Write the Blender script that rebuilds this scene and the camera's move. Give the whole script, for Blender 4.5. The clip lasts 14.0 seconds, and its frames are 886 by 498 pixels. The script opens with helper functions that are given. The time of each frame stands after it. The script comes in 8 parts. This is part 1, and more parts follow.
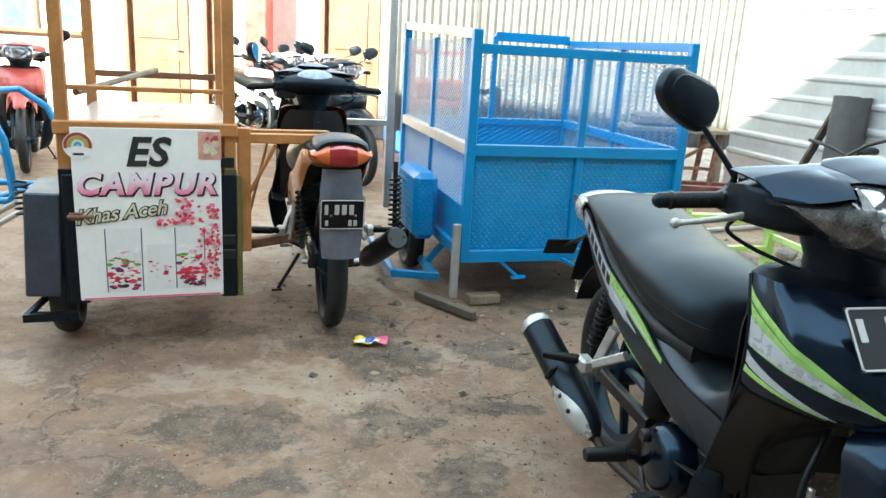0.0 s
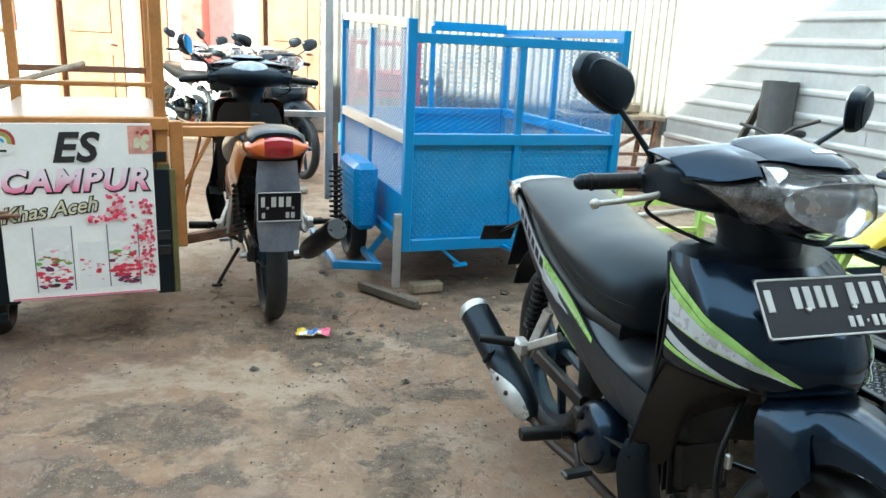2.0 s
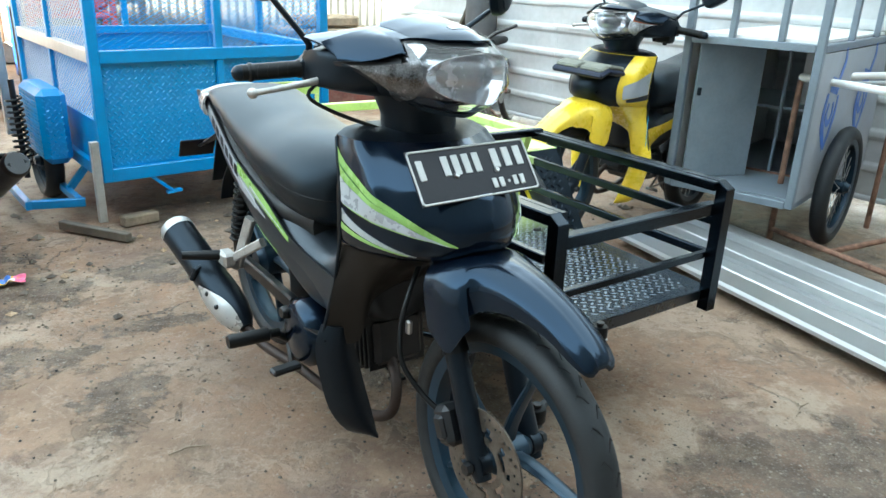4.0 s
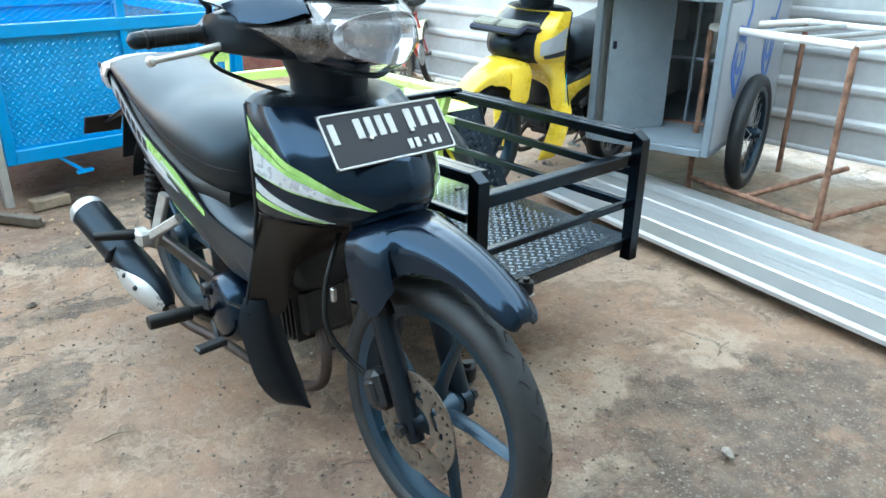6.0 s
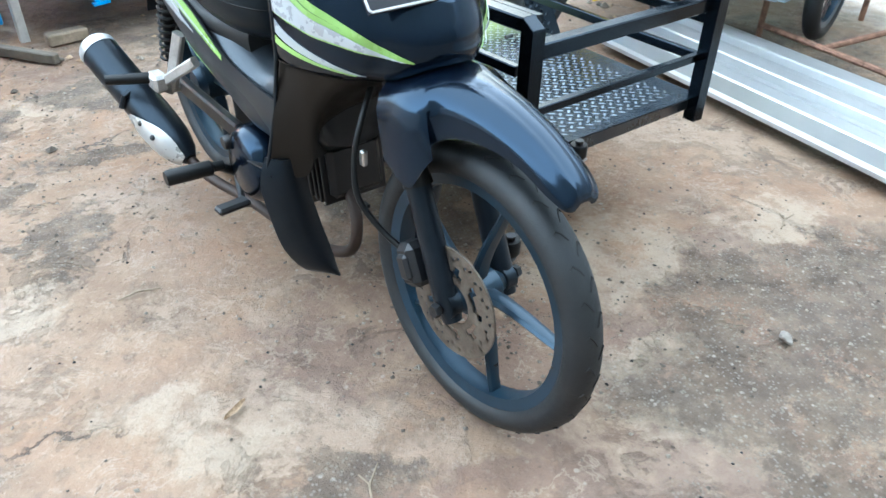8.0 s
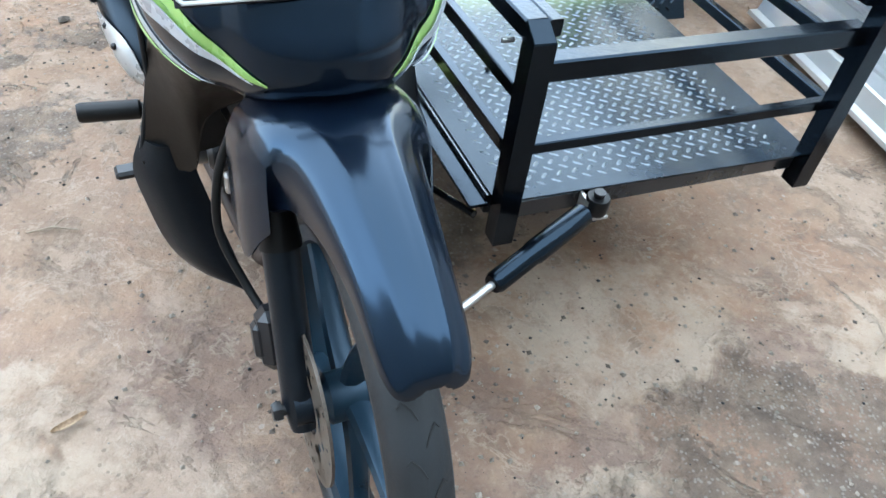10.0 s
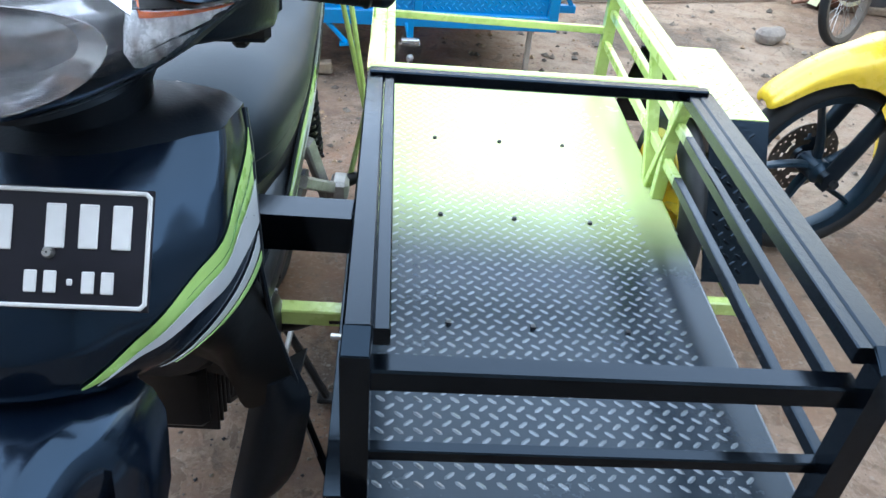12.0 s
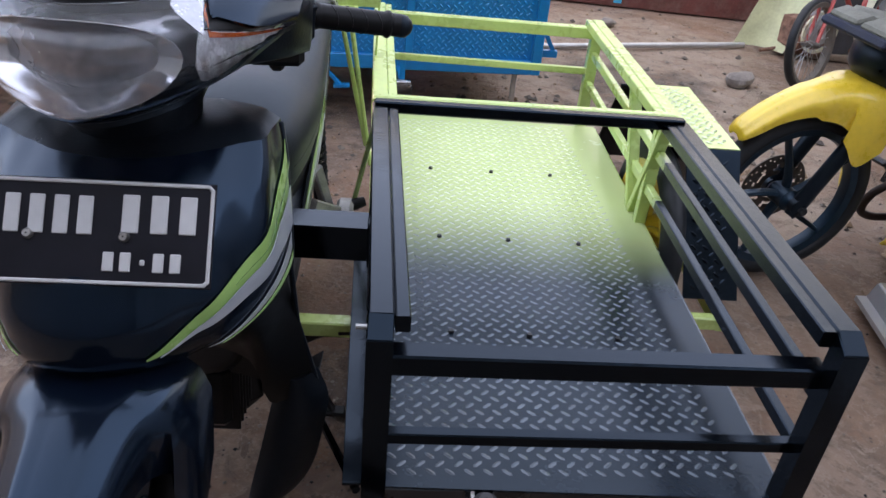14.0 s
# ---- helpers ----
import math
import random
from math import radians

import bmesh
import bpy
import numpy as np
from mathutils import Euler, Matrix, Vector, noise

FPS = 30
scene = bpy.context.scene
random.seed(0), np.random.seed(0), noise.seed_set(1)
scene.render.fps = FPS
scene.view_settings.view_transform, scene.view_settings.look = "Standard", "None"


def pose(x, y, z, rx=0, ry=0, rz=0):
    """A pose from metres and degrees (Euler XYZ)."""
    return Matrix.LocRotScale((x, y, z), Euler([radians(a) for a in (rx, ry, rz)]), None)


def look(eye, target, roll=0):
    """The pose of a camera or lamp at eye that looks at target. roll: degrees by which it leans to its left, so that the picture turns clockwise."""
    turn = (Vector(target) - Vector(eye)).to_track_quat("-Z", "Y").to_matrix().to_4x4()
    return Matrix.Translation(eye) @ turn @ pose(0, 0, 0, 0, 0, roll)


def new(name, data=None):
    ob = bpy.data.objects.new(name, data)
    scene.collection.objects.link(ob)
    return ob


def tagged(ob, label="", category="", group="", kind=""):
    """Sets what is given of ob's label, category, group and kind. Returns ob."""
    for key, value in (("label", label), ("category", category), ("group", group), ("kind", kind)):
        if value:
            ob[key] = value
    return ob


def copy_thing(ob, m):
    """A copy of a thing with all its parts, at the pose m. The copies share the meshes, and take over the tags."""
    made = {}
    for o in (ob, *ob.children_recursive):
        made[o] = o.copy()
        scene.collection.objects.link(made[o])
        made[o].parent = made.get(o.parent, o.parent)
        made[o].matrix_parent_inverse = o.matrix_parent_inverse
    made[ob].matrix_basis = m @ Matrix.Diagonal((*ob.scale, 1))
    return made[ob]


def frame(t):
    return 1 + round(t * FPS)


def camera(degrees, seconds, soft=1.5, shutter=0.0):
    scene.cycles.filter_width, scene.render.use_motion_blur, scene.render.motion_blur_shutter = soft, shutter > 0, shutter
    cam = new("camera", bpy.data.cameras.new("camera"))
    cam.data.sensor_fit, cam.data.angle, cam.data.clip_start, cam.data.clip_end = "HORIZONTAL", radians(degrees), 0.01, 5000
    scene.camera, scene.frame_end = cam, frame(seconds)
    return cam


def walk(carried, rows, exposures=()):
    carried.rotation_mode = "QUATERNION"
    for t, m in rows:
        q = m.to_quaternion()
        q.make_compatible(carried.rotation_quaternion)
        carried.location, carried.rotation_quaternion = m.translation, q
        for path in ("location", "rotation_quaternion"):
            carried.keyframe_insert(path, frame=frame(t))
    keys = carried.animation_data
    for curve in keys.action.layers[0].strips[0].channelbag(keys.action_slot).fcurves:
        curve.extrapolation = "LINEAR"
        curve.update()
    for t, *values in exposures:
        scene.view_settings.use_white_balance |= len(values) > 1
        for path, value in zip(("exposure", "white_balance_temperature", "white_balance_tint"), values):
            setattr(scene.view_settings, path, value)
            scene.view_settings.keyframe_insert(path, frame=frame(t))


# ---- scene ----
cam = camera(61.7, 14.0)
PATH = [
    (0, (0.149, 0.094, 1.242), (0.017, 2.02, 0.719), 3.4),
    (0.5, (0.15, 0.095, 1.241), (0.037, 2.021, 0.713), 3.5),
    (1, (0.156, 0.094, 1.241), (0.077, 2.02, 0.708), 3.2),
    (1.5, (0.179, 0.093, 1.24), (0.139, 2.019, 0.704), 3.0),
    (2, (0.197, 0.079, 1.237), (0.198, 2.005, 0.699), 2.8),
    (2.5, (0.202, 0.07, 1.236), (0.26, 1.99, 0.682), 2.5),
    (3, (0.202, 0.067, 1.234), (0.396, 1.97, 0.648), 2.5),
    (3.5, (0.26, 0.059, 1.188), (0.667, 1.911, 0.55), 2.6),
    (4, (0.355, 0.028, 1.177), (0.989, 1.792, 0.48), 2.2),
    (4.2, (0.375, 0.024, 1.166), (1.091, 1.748, 0.449), 2.1),
    (6.3, (0.386, 0.028, 1.167), (1.172, 1.682, 0.364), 1.0),
    (6.5, (0.392, 0.031, 1.163), (1.152, 1.68, 0.324), 0.9),
    (7, (0.399, 0.046, 1.144), (1.108, 1.656, 0.194), 0.6),
    (7.2, (0.396, 0.056, 1.126), (1.099, 1.645, 0.136), 0.6),
    (9.3, (0.73, 0.488, 1.125), (1.151, 1.924, -0.203), 5.0),
    (9.5, (0.798, 0.517, 1.133), (1.183, 1.948, -0.211), 6.1),
    (10, (0.902, 0.581, 1.119), (1.157, 1.997, -0.27), 8.2),
    (10.5, (0.999, 0.684, 1.104), (1.125, 2.094, -0.309), 9.3),
    (11, (1.092, 0.758, 1.111), (1.024, 2.207, -0.265), 8.8),
    (11.5, (1.242, 0.825, 1.167), (0.985, 2.336, -0.117), 7.2),
    (12, (1.369, 0.868, 1.229), (1.024, 2.476, 0.09), 5.0),
    (12.5, (1.407, 0.9, 1.279), (1.055, 2.581, 0.253), 4.0),
    (13, (1.436, 0.89, 1.274), (1.127, 2.61, 0.3), 3.2),
    (13.5, (1.426, 0.851, 1.257), (1.144, 2.574, 0.281), 4.0),
    (14, (1.358, 0.735, 1.233), (1.04, 2.421, 0.205), 5.4),
]
EXPOSURES = [(0, 3.12, 6500, -7), (2.5, 3.22, 6500, -7), (4, 3.52, 6400, -7), (6.5, 3.97, 6050, -6), (7.2, 4.05, 6000, -5), (9.4, 4.32, 6000, 1), (10.2, 4.05, 6050, 0), (11, 4.1, 6000, 0), (11.6, 3.9, 6000, 2), (12.2, 3.3, 6100, 7), (12.8, 2.95, 6250, 12), (13.5, 2.7, 6350, 15), (14, 2.5, 6450, 19)]
walk(cam, [(t, look(eye, target, roll)) for t, eye, target, roll in PATH], EXPOSURES)

# ---------------------------------------------------------------- light
world = bpy.data.worlds.new("sky")
scene.world = world
world.use_nodes = True
wn = world.node_tree.nodes
sky = wn.new("ShaderNodeTexSky")
sky.sky_type = 'NISHITA'
sky.sun_disc = False
SUN_ELEVATION, SUN_TURN = radians(28), radians(205)
sky.sun_elevation, sky.sun_rotation = SUN_ELEVATION, SUN_TURN
sky.dust_density = 0.7
wn["Background"].inputs["Strength"].default_value = 0.085
world.node_tree.links.new(sky.outputs[0], wn["Background"].inputs[0])
haze = wn.new("ShaderNodeBackground")
haze.inputs[0].default_value, haze.inputs[1].default_value = (1.0, 0.985, 0.95, 1), 0.27
both = wn.new("ShaderNodeAddShader")
world.node_tree.links.new(wn["Background"].outputs[0], both.inputs[0])
world.node_tree.links.new(haze.outputs[0], both.inputs[1])
world.node_tree.links.new(both.outputs[0], wn["World Output"].inputs[0])
sun_data = bpy.data.lights.new("sun", 'SUN')
sun_data.energy, sun_data.angle, sun_data.color = 4.2, radians(0.6), (1.0, 0.93, 0.82)
sun = new("sun", sun_data)
sun_way = Vector((-math.sin(SUN_TURN) * math.cos(SUN_ELEVATION), -math.cos(SUN_TURN) * math.cos(SUN_ELEVATION), -math.sin(SUN_ELEVATION)))
sun.matrix_world = look((0, 0, 12), Vector((0, 0, 12)) + sun_way)


# ---------------------------------------------------------------- materials
def mat(name, base, rough=0.5, metal=0.0, coat=0.0, var=0.18, scale=9.0, bump=0.0, bscale=80.0, dust=0.0, dust_colour=(0.30, 0.24, 0.18), spec=0.5, rvar=0.12, tint=None, sheen=None):
    """A surface with colour variation at two scales, wear in the gloss, fine relief and optional dust."""
    m = bpy.data.materials.new(name)
    m.use_nodes = True
    nt = m.node_tree
    nodes, link = nt.nodes, nt.links.new
    p = nodes["Principled BSDF"]
    p.inputs["Metallic"].default_value = metal
    p.inputs["Coat Weight"].default_value = coat
    p.inputs["Coat Roughness"].default_value = 0.08
    p.inputs["Specular IOR Level"].default_value = spec
    if sheen:
        p.inputs["Specular Tint"].default_value = (*sheen, 1)
    co = nodes.new("ShaderNodeTexCoord")
    n1 = nodes.new("ShaderNodeTexNoise")
    n1.inputs["Scale"].default_value, n1.inputs["Detail"].default_value = scale, 6
    n2 = nodes.new("ShaderNodeTexNoise")
    n2.inputs["Scale"].default_value, n2.inputs["Detail"].default_value = scale * 7.3, 4
    link(co.outputs["Object"], n1.inputs["Vector"])
    link(co.outputs["Object"], n2.inputs["Vector"])
    add = nodes.new("ShaderNodeMath")
    add.operation = 'MULTIPLY_ADD'
    link(n2.outputs["Fac"], add.inputs[0])
    add.inputs[1].default_value = 0.5
    link(n1.outputs["Fac"], add.inputs[2])
    ramp = nodes.new("ShaderNodeMapRange")
    ramp.inputs["From Min"].default_value, ramp.inputs["From Max"].default_value = 0.5, 1.0
    link(add.outputs[0], ramp.inputs["Value"])
    mix = nodes.new("ShaderNodeMix")
    mix.data_type = 'RGBA'
    b2 = tint or base
    mix.inputs["A"].default_value = (*[c * (1 - var) for c in base], 1)
    mix.inputs["B"].default_value = (*[min(1, c * (1 + var)) for c in b2], 1)
    link(ramp.outputs[0], mix.inputs["Factor"])
    out = mix.outputs["Result"]
    if dust > 0:
        n3 = nodes.new("ShaderNodeTexNoise")
        n3.inputs["Scale"].default_value, n3.inputs["Detail"].default_value, n3.inputs["Roughness"].default_value = scale * 1.7, 9, 0.7
        link(co.outputs["Object"], n3.inputs["Vector"])
        r3 = nodes.new("ShaderNodeMapRange")
        r3.inputs["From Min"].default_value, r3.inputs["From Max"].default_value = 0.45, 0.75
        r3.inputs["To Max"].default_value = dust
        link(n3.outputs["Fac"], r3.inputs["Value"])
        m3 = nodes.new("ShaderNodeMix")
        m3.data_type = 'RGBA'
        m3.inputs["B"].default_value = (*dust_colour, 1)
        link(out, m3.inputs["A"])
        link(r3.outputs[0], m3.inputs["Factor"])
        out = m3.outputs["Result"]
    link(out, p.inputs["Base Color"])
    rr = nodes.new("ShaderNodeMapRange")
    rr.inputs["From Min"].default_value, rr.inputs["From Max"].default_value = 0.4, 1.1
    rr.inputs["To Min"].default_value, rr.inputs["To Max"].default_value = max(0.02, rough - rvar), min(1, rough + rvar)
    link(add.outputs[0], rr.inputs["Value"])
    link(rr.outputs[0], p.inputs["Roughness"])
    if bump > 0:
        nb = nodes.new("ShaderNodeTexNoise")
        nb.inputs["Scale"].default_value, nb.inputs["Detail"].default_value = bscale, 5
        link(co.outputs["Object"], nb.inputs["Vector"])
        bm_ = nodes.new("ShaderNodeBump")
        bm_.inputs["Strength"].default_value, bm_.inputs["Distance"].default_value = bump, 0.004
        link(nb.outputs["Fac"], bm_.inputs["Height"])
        link(bm_.outputs[0], p.inputs["Normal"])
    return m


def glass(name, colour, rough=0.03, ior=1.35):
    m = bpy.data.materials.new(name)
    m.use_nodes = True
    p = m.node_tree.nodes["Principled BSDF"]
    p.inputs["Base Color"].default_value = (*colour, 1)
    p.inputs["Transmission Weight"].default_value = 1.0
    p.inputs["Roughness"].default_value = rough
    p.inputs["IOR"].default_value = ior
    return m


def fade_paint(name, first, second, start, end, rough=0.3, coat=0.8, metal=0.0, spec=0.5):
    """Sprayed paint that fades from one colour to another along the thing's length, with overspray speckle."""
    m = mat(name, first, rough, metal, coat=coat, rvar=0.06, sheen=(0.7, 0.86, 1.0), var=0.1, bump=0.05, bscale=140, spec=spec)
    nt = m.node_tree
    nodes, link = nt.nodes, nt.links.new
    p = nodes["Principled BSDF"]
    was = p.inputs["Base Color"].links[0].from_socket
    co = nodes.new("ShaderNodeTexCoord")
    sep = nodes.new("ShaderNodeSeparateXYZ")
    link(co.outputs["Object"], sep.inputs[0])
    nz = nodes.new("ShaderNodeTexNoise")
    nz.inputs["Scale"].default_value, nz.inputs["Detail"].default_value = 5.0, 8
    link(co.outputs["Object"], nz.inputs["Vector"])
    off = nodes.new("ShaderNodeMath")
    off.operation = 'MULTIPLY_ADD'
    link(nz.outputs["Fac"], off.inputs[0])
    off.inputs[1].default_value = 0.07
    link(sep.outputs["Y"], off.inputs[2])
    r = nodes.new("ShaderNodeMapRange")
    r.interpolation_type = 'SMOOTHSTEP'
    r.inputs["From Min"].default_value, r.inputs["From Max"].default_value = start + 0.035, end + 0.035
    link(off.outputs[0], r.inputs["Value"])
    mx = nodes.new("ShaderNodeMix")
    mx.data_type = 'RGBA'
    link(was, mx.inputs["A"])
    mx.inputs["B"].default_value = (*second, 1)
    link(r.outputs[0], mx.inputs["Factor"])
    link(mx.outputs["Result"], p.inputs["Base Color"])
    return m


BLACK, LIME = (0.004, 0.005, 0.007), (0.52, 0.66, 0.20)
M = {}
M["body"] = mat("black_bike_paint", (0.0018, 0.0036, 0.0075), 0.16, var=0.3, dust=0.04, dust_colour=(0.008, 0.012, 0.02), scale=6, spec=0.58, rvar=0.08, sheen=(0.36, 0.56, 0.82))
M["satin"] = mat("satin_black_plastic", (0.005, 0.0065, 0.009), 0.36, sheen=(0.6, 0.8, 1.0), var=0.3, dust=0.10, dust_colour=(0.028, 0.028, 0.030), spec=0.32, bump=0.08, bscale=300)
M["sidebody"] = mat("satin_black_side_panel", (0.010, 0.012, 0.015), 0.36, sheen=(0.75, 0.88, 1.0), var=0.2, dust=0.2, dust_colour=(0.04, 0.042, 0.045), spec=0.55, rvar=0.06, bump=0.05, bscale=300)
M["matte"] = mat("matte_black_plastic", (0.005, 0.0055, 0.006), 0.5, var=0.3, dust=0.15, dust_colour=(0.04, 0.032, 0.026), spec=0.35, bump=0.1, bscale=260)
M["legcover"] = mat("brownish_black_plastic", (0.004, 0.0035, 0.003), 0.40, var=0.3, dust=0.15, dust_colour=(0.016, 0.012, 0.008), spec=0.28, bump=0.06, bscale=220)
M["seat"] = mat("black_vinyl", (0.007, 0.0085, 0.010), 0.38, var=0.12, dust=0.02, dust_colour=(0.02, 0.02, 0.022), spec=0.34, rvar=0.03, sheen=(0.62, 0.82, 1.0), bump=0.10, bscale=420)
M["rubber"] = mat("grip_rubber", (0.004, 0.0045, 0.005), 0.42, var=0.2, dust=0.06, dust_colour=(0.010, 0.010, 0.010), spec=0.24)
M["tyre"] = mat("dusty_tyre_rubber", (0.006, 0.008, 0.010), 0.58, var=0.3, dust=0.35, dust_colour=(0.024, 0.026, 0.026), bump=0.15, bscale=160)
M["groove"] = mat("tyre_groove", (0.008, 0.008, 0.008), 0.8)
M["wheel"] = mat("blue_black_wheel_paint", (0.007, 0.018, 0.030), 0.36, var=0.3, dust=0.2, dust_colour=(0.022, 0.03, 0.036), sheen=(0.6, 0.8, 1.0))
M["disc"] = mat("brake_disc_steel", (0.135, 0.115, 0.095), 0.45, metal=0.6, var=0.35, scale=30, dust=0.7, dust_colour=(0.085, 0.052, 0.034))
M["rusty"] = mat("rusty_steel", (0.16, 0.075, 0.045), 0.75, metal=0.2, var=0.5, scale=25, bump=0.3, bscale=120, tint=(0.22, 0.12, 0.08))
M["pipe"] = mat("brown_scorched_pipe", (0.026, 0.015, 0.011), 0.55, metal=0.3, var=0.4, scale=18, dust=0.25, dust_colour=(0.05, 0.032, 0.024))
M["steel"] = mat("bare_steel", (0.42, 0.42, 0.41), 0.35, metal=0.9, var=0.2, scale=25, dust=0.2)
M["alloy"] = mat("cast_alloy", (0.45, 0.44, 0.42), 0.5, metal=0.7, var=0.25, scale=30, dust=0.35, dust_colour=(0.2, 0.17, 0.14))
M["chrome"] = mat("chrome", (0.75, 0.75, 0.74), 0.1, metal=1.0, var=0.05, rvar=0.05)
M["galv"] = mat("galvanised_steel", (0.50, 0.50, 0.49), 0.42, metal=0.7, var=0.15, scale=18, bump=0.08)
M["dirtysteel"] = mat("dirty_steel_angle", (0.12, 0.105, 0.085), 0.7, metal=0.2, var=0.35, scale=20, dust=0.5, dust_colour=(0.16, 0.11, 0.075), bump=0.15)
M["engine"] = mat("engine_black", (0.006, 0.007, 0.009), 0.4, metal=0.1, var=0.4, dust=0.25, dust_colour=(0.035, 0.027, 0.02))
M["green_st"] = mat("green_sticker", (0.27, 0.44, 0.12), 0.3, coat=0.3, var=0.1)
M["deepgreen_st"] = mat("deep_green_sticker", (0.05, 0.14, 0.03), 0.3, coat=0.3, var=0.1)
M["silver_st"] = mat("silver_sticker", (0.42, 0.45, 0.48), 0.32, metal=0.3, coat=0.3, var=0.1)
M["white_st"] = mat("white_sticker", (0.7, 0.7, 0.68), 0.4, var=0.08)
M["plate"] = mat("plate_black", (0.004, 0.004, 0.008), 0.4, var=0.25, dust=0.04, dust_colour=(0.05, 0.05, 0.05), bump=0.05, spec=0.25)
M["platew"] = mat("plate_white", (0.46, 0.46, 0.45), 0.5, var=0.1)
M["silverp"] = mat("silver_plastic", (0.42, 0.42, 0.41), 0.32, metal=0.5, var=0.1)
M["lens"] = glass("clear_lens", (0.93, 0.94, 0.96), 0.04, 1.30)
M["tape"] = mat("wrinkled_clear_tape", (0.020, 0.021, 0.023), 0.22, coat=0.9, var=0.7, scale=35, bump=1.0, bscale=28, tint=(0.085, 0.085, 0.088))
M["reflector"] = mat("lamp_reflector", (0.72, 0.73, 0.75), 0.14, metal=0.9, var=0.10, scale=12, bump=0.05, bscale=40)
M["orange_l"] = mat("amber_lens", (0.56, 0.10, 0.012), 0.2, coat=0.8, var=0.15, scale=60, bump=0.3, bscale=200)
M["red_l"] = mat("red_lens", (0.28, 0.006, 0.010), 0.15, coat=0.9, var=0.15, scale=60, bump=0.3, bscale=200)
M["mirror"] = mat("mirror_glass", (0.9, 0.9, 0.9), 0.02, metal=1.0, var=0.0, rvar=0.0)
M["frameblack"] = mat("gloss_black_frame_paint", (0.0012, 0.0018, 0.0028), 0.17, sheen=(0.42, 0.62, 0.85), var=0.25, dust=0.03, dust_colour=(0.02, 0.02, 0.022), spec=0.36, bump=0.05, bscale=100)
M["lime"] = mat("lime_green_paint", LIME, 0.3, coat=0.5, var=0.12, dust=0.06, bump=0.05, bscale=100)
M["fade"] = fade_paint("lime_to_black_fade", (0.006, 0.011, 0.018), (0.55, 0.65, 0.28), 0.80, 1.24, 0.24, coat=0.0, spec=0.32)
# lozenge copy of the fade, paler so that highlights are painted on the relief
M["fade_glint"] = fade_paint("glint_bright_lozenge_paint", (0.13, 0.15, 0.17), (0.74, 0.82, 0.54), 0.80, 1.24, 0.24, coat=0.2, metal=0.3)
M["fade2"] = fade_paint("lime_to_black_rail_fade", BLACK, LIME, 0.98, 1.12, 0.28)
M["yellow"] = mat("yellow_paint", (0.80, 0.56, 0.035), 0.3, coat=0.5, var=0.1, dust=0.12)
M["orange"] = mat("burnt_orange_bike_paint", (0.42, 0.13, 0.02), 0.3, coat=0.6, var=0.15, dust=0.1)
M["redp"] = mat("faded_red_paint", (0.42, 0.05, 0.04), 0.4, coat=0.3, var=0.25, dust=0.25)
M["bluep"] = mat("sky_blue_enamel", (0.003, 0.205, 0.48), 0.36, coat=0.12, var=0.12, scale=5, dust=0.03, bump=0.05, bscale=90)
# the same enamel made lighter, to paint the light caught by raised tread
M["blueglint"] = mat("glint_bright_tread_enamel", (0.010, 0.235, 0.53), 0.28, coat=0.25, var=0.15)
M["blueb"] = mat("blue_drum_plastic", (0.03, 0.12, 0.45), 0.4, var=0.2)
M["pinkwall"] = mat("pale_pink_plaster", (0.72, 0.60, 0.52), 0.85, var=0.12, scale=2.5, bump=0.2, dust=0.2)
M["boardtop"] = mat("worn_dusty_board", (0.27, 0.20, 0.165), 0.34, var=0.25, scale=6, dust=0.3, dust_colour=(0.36, 0.31, 0.28), bump=0.05)
M["brownwood"] = mat("brown_varnished_wood", (0.16, 0.075, 0.04), 0.5, var=0.35, scale=5)
M["cartwood"] = mat("orange_stained_wood", (0.40, 0.17, 0.05), 0.5, var=0.25, scale=7, bump=0.1)
M["oldwood"] = mat("weathered_plank", (0.22, 0.17, 0.12), 0.8, var=0.4, scale=14, bump=0.35, bscale=70)
M["greypaint"] = mat("grey_aluminium_composite", (0.20, 0.235, 0.265), 0.45, metal=0.15, var=0.12, dust=0.12)
M["greyframe"] = mat("grey_aluminium_frame", (0.20, 0.235, 0.27), 0.4, metal=0.4, var=0.12)
M["whitep"] = mat("white_panel", (0.82, 0.81, 0.78), 0.40, var=0.05, dust=0.05)
M["lampgrey"] = mat("silvered_lamp_interior", (0.24, 0.25, 0.27), 0.20, metal=0.7, var=0.25, scale=12, tint=(0.48, 0.48, 0.50))
# roll and plank colours are darkened to stand for their shaded sides
M["shaderoll"] = mat("shade_darkened_sheet_roll", (0.085, 0.086, 0.09), 0.5, metal=0.3, var=0.2, scale=8)
M["shadeplank"] = mat("shade_darkened_weathered_board", (0.065, 0.052, 0.036), 0.8, var=0.4, scale=12, bump=0.3, bscale=60)
M["turnwhite"] = mat("fluted_lamp_plastic", (0.72, 0.72, 0.74), 0.25, metal=0.15, var=0.3, scale=45, tint=(0.85, 0.85, 0.87))
M["lampwhite"] = mat("bright_lamp_corner", (0.62, 0.63, 0.65), 0.25, metal=0.5, var=0.2, scale=40)
M["zincbright"] = mat("bright_aluzinc_sheet", (0.48, 0.49, 0.49), 0.42, metal=0.25, var=0.14, scale=3.0, dust=0.08, bump=0.04, bscale=40)
M["alustrip"] = mat("bright_aluminium_strip", (0.50, 0.505, 0.50), 0.30, metal=0.7, var=0.05, scale=3.0, rvar=0.03)
M["zincold"] = mat("weathered_zinc_sheet", (0.155, 0.155, 0.152), 0.42, metal=0.6, var=0.2, scale=2.2, dust=0.3, dust_colour=(0.26, 0.22, 0.19), bump=0.08, bscale=40)
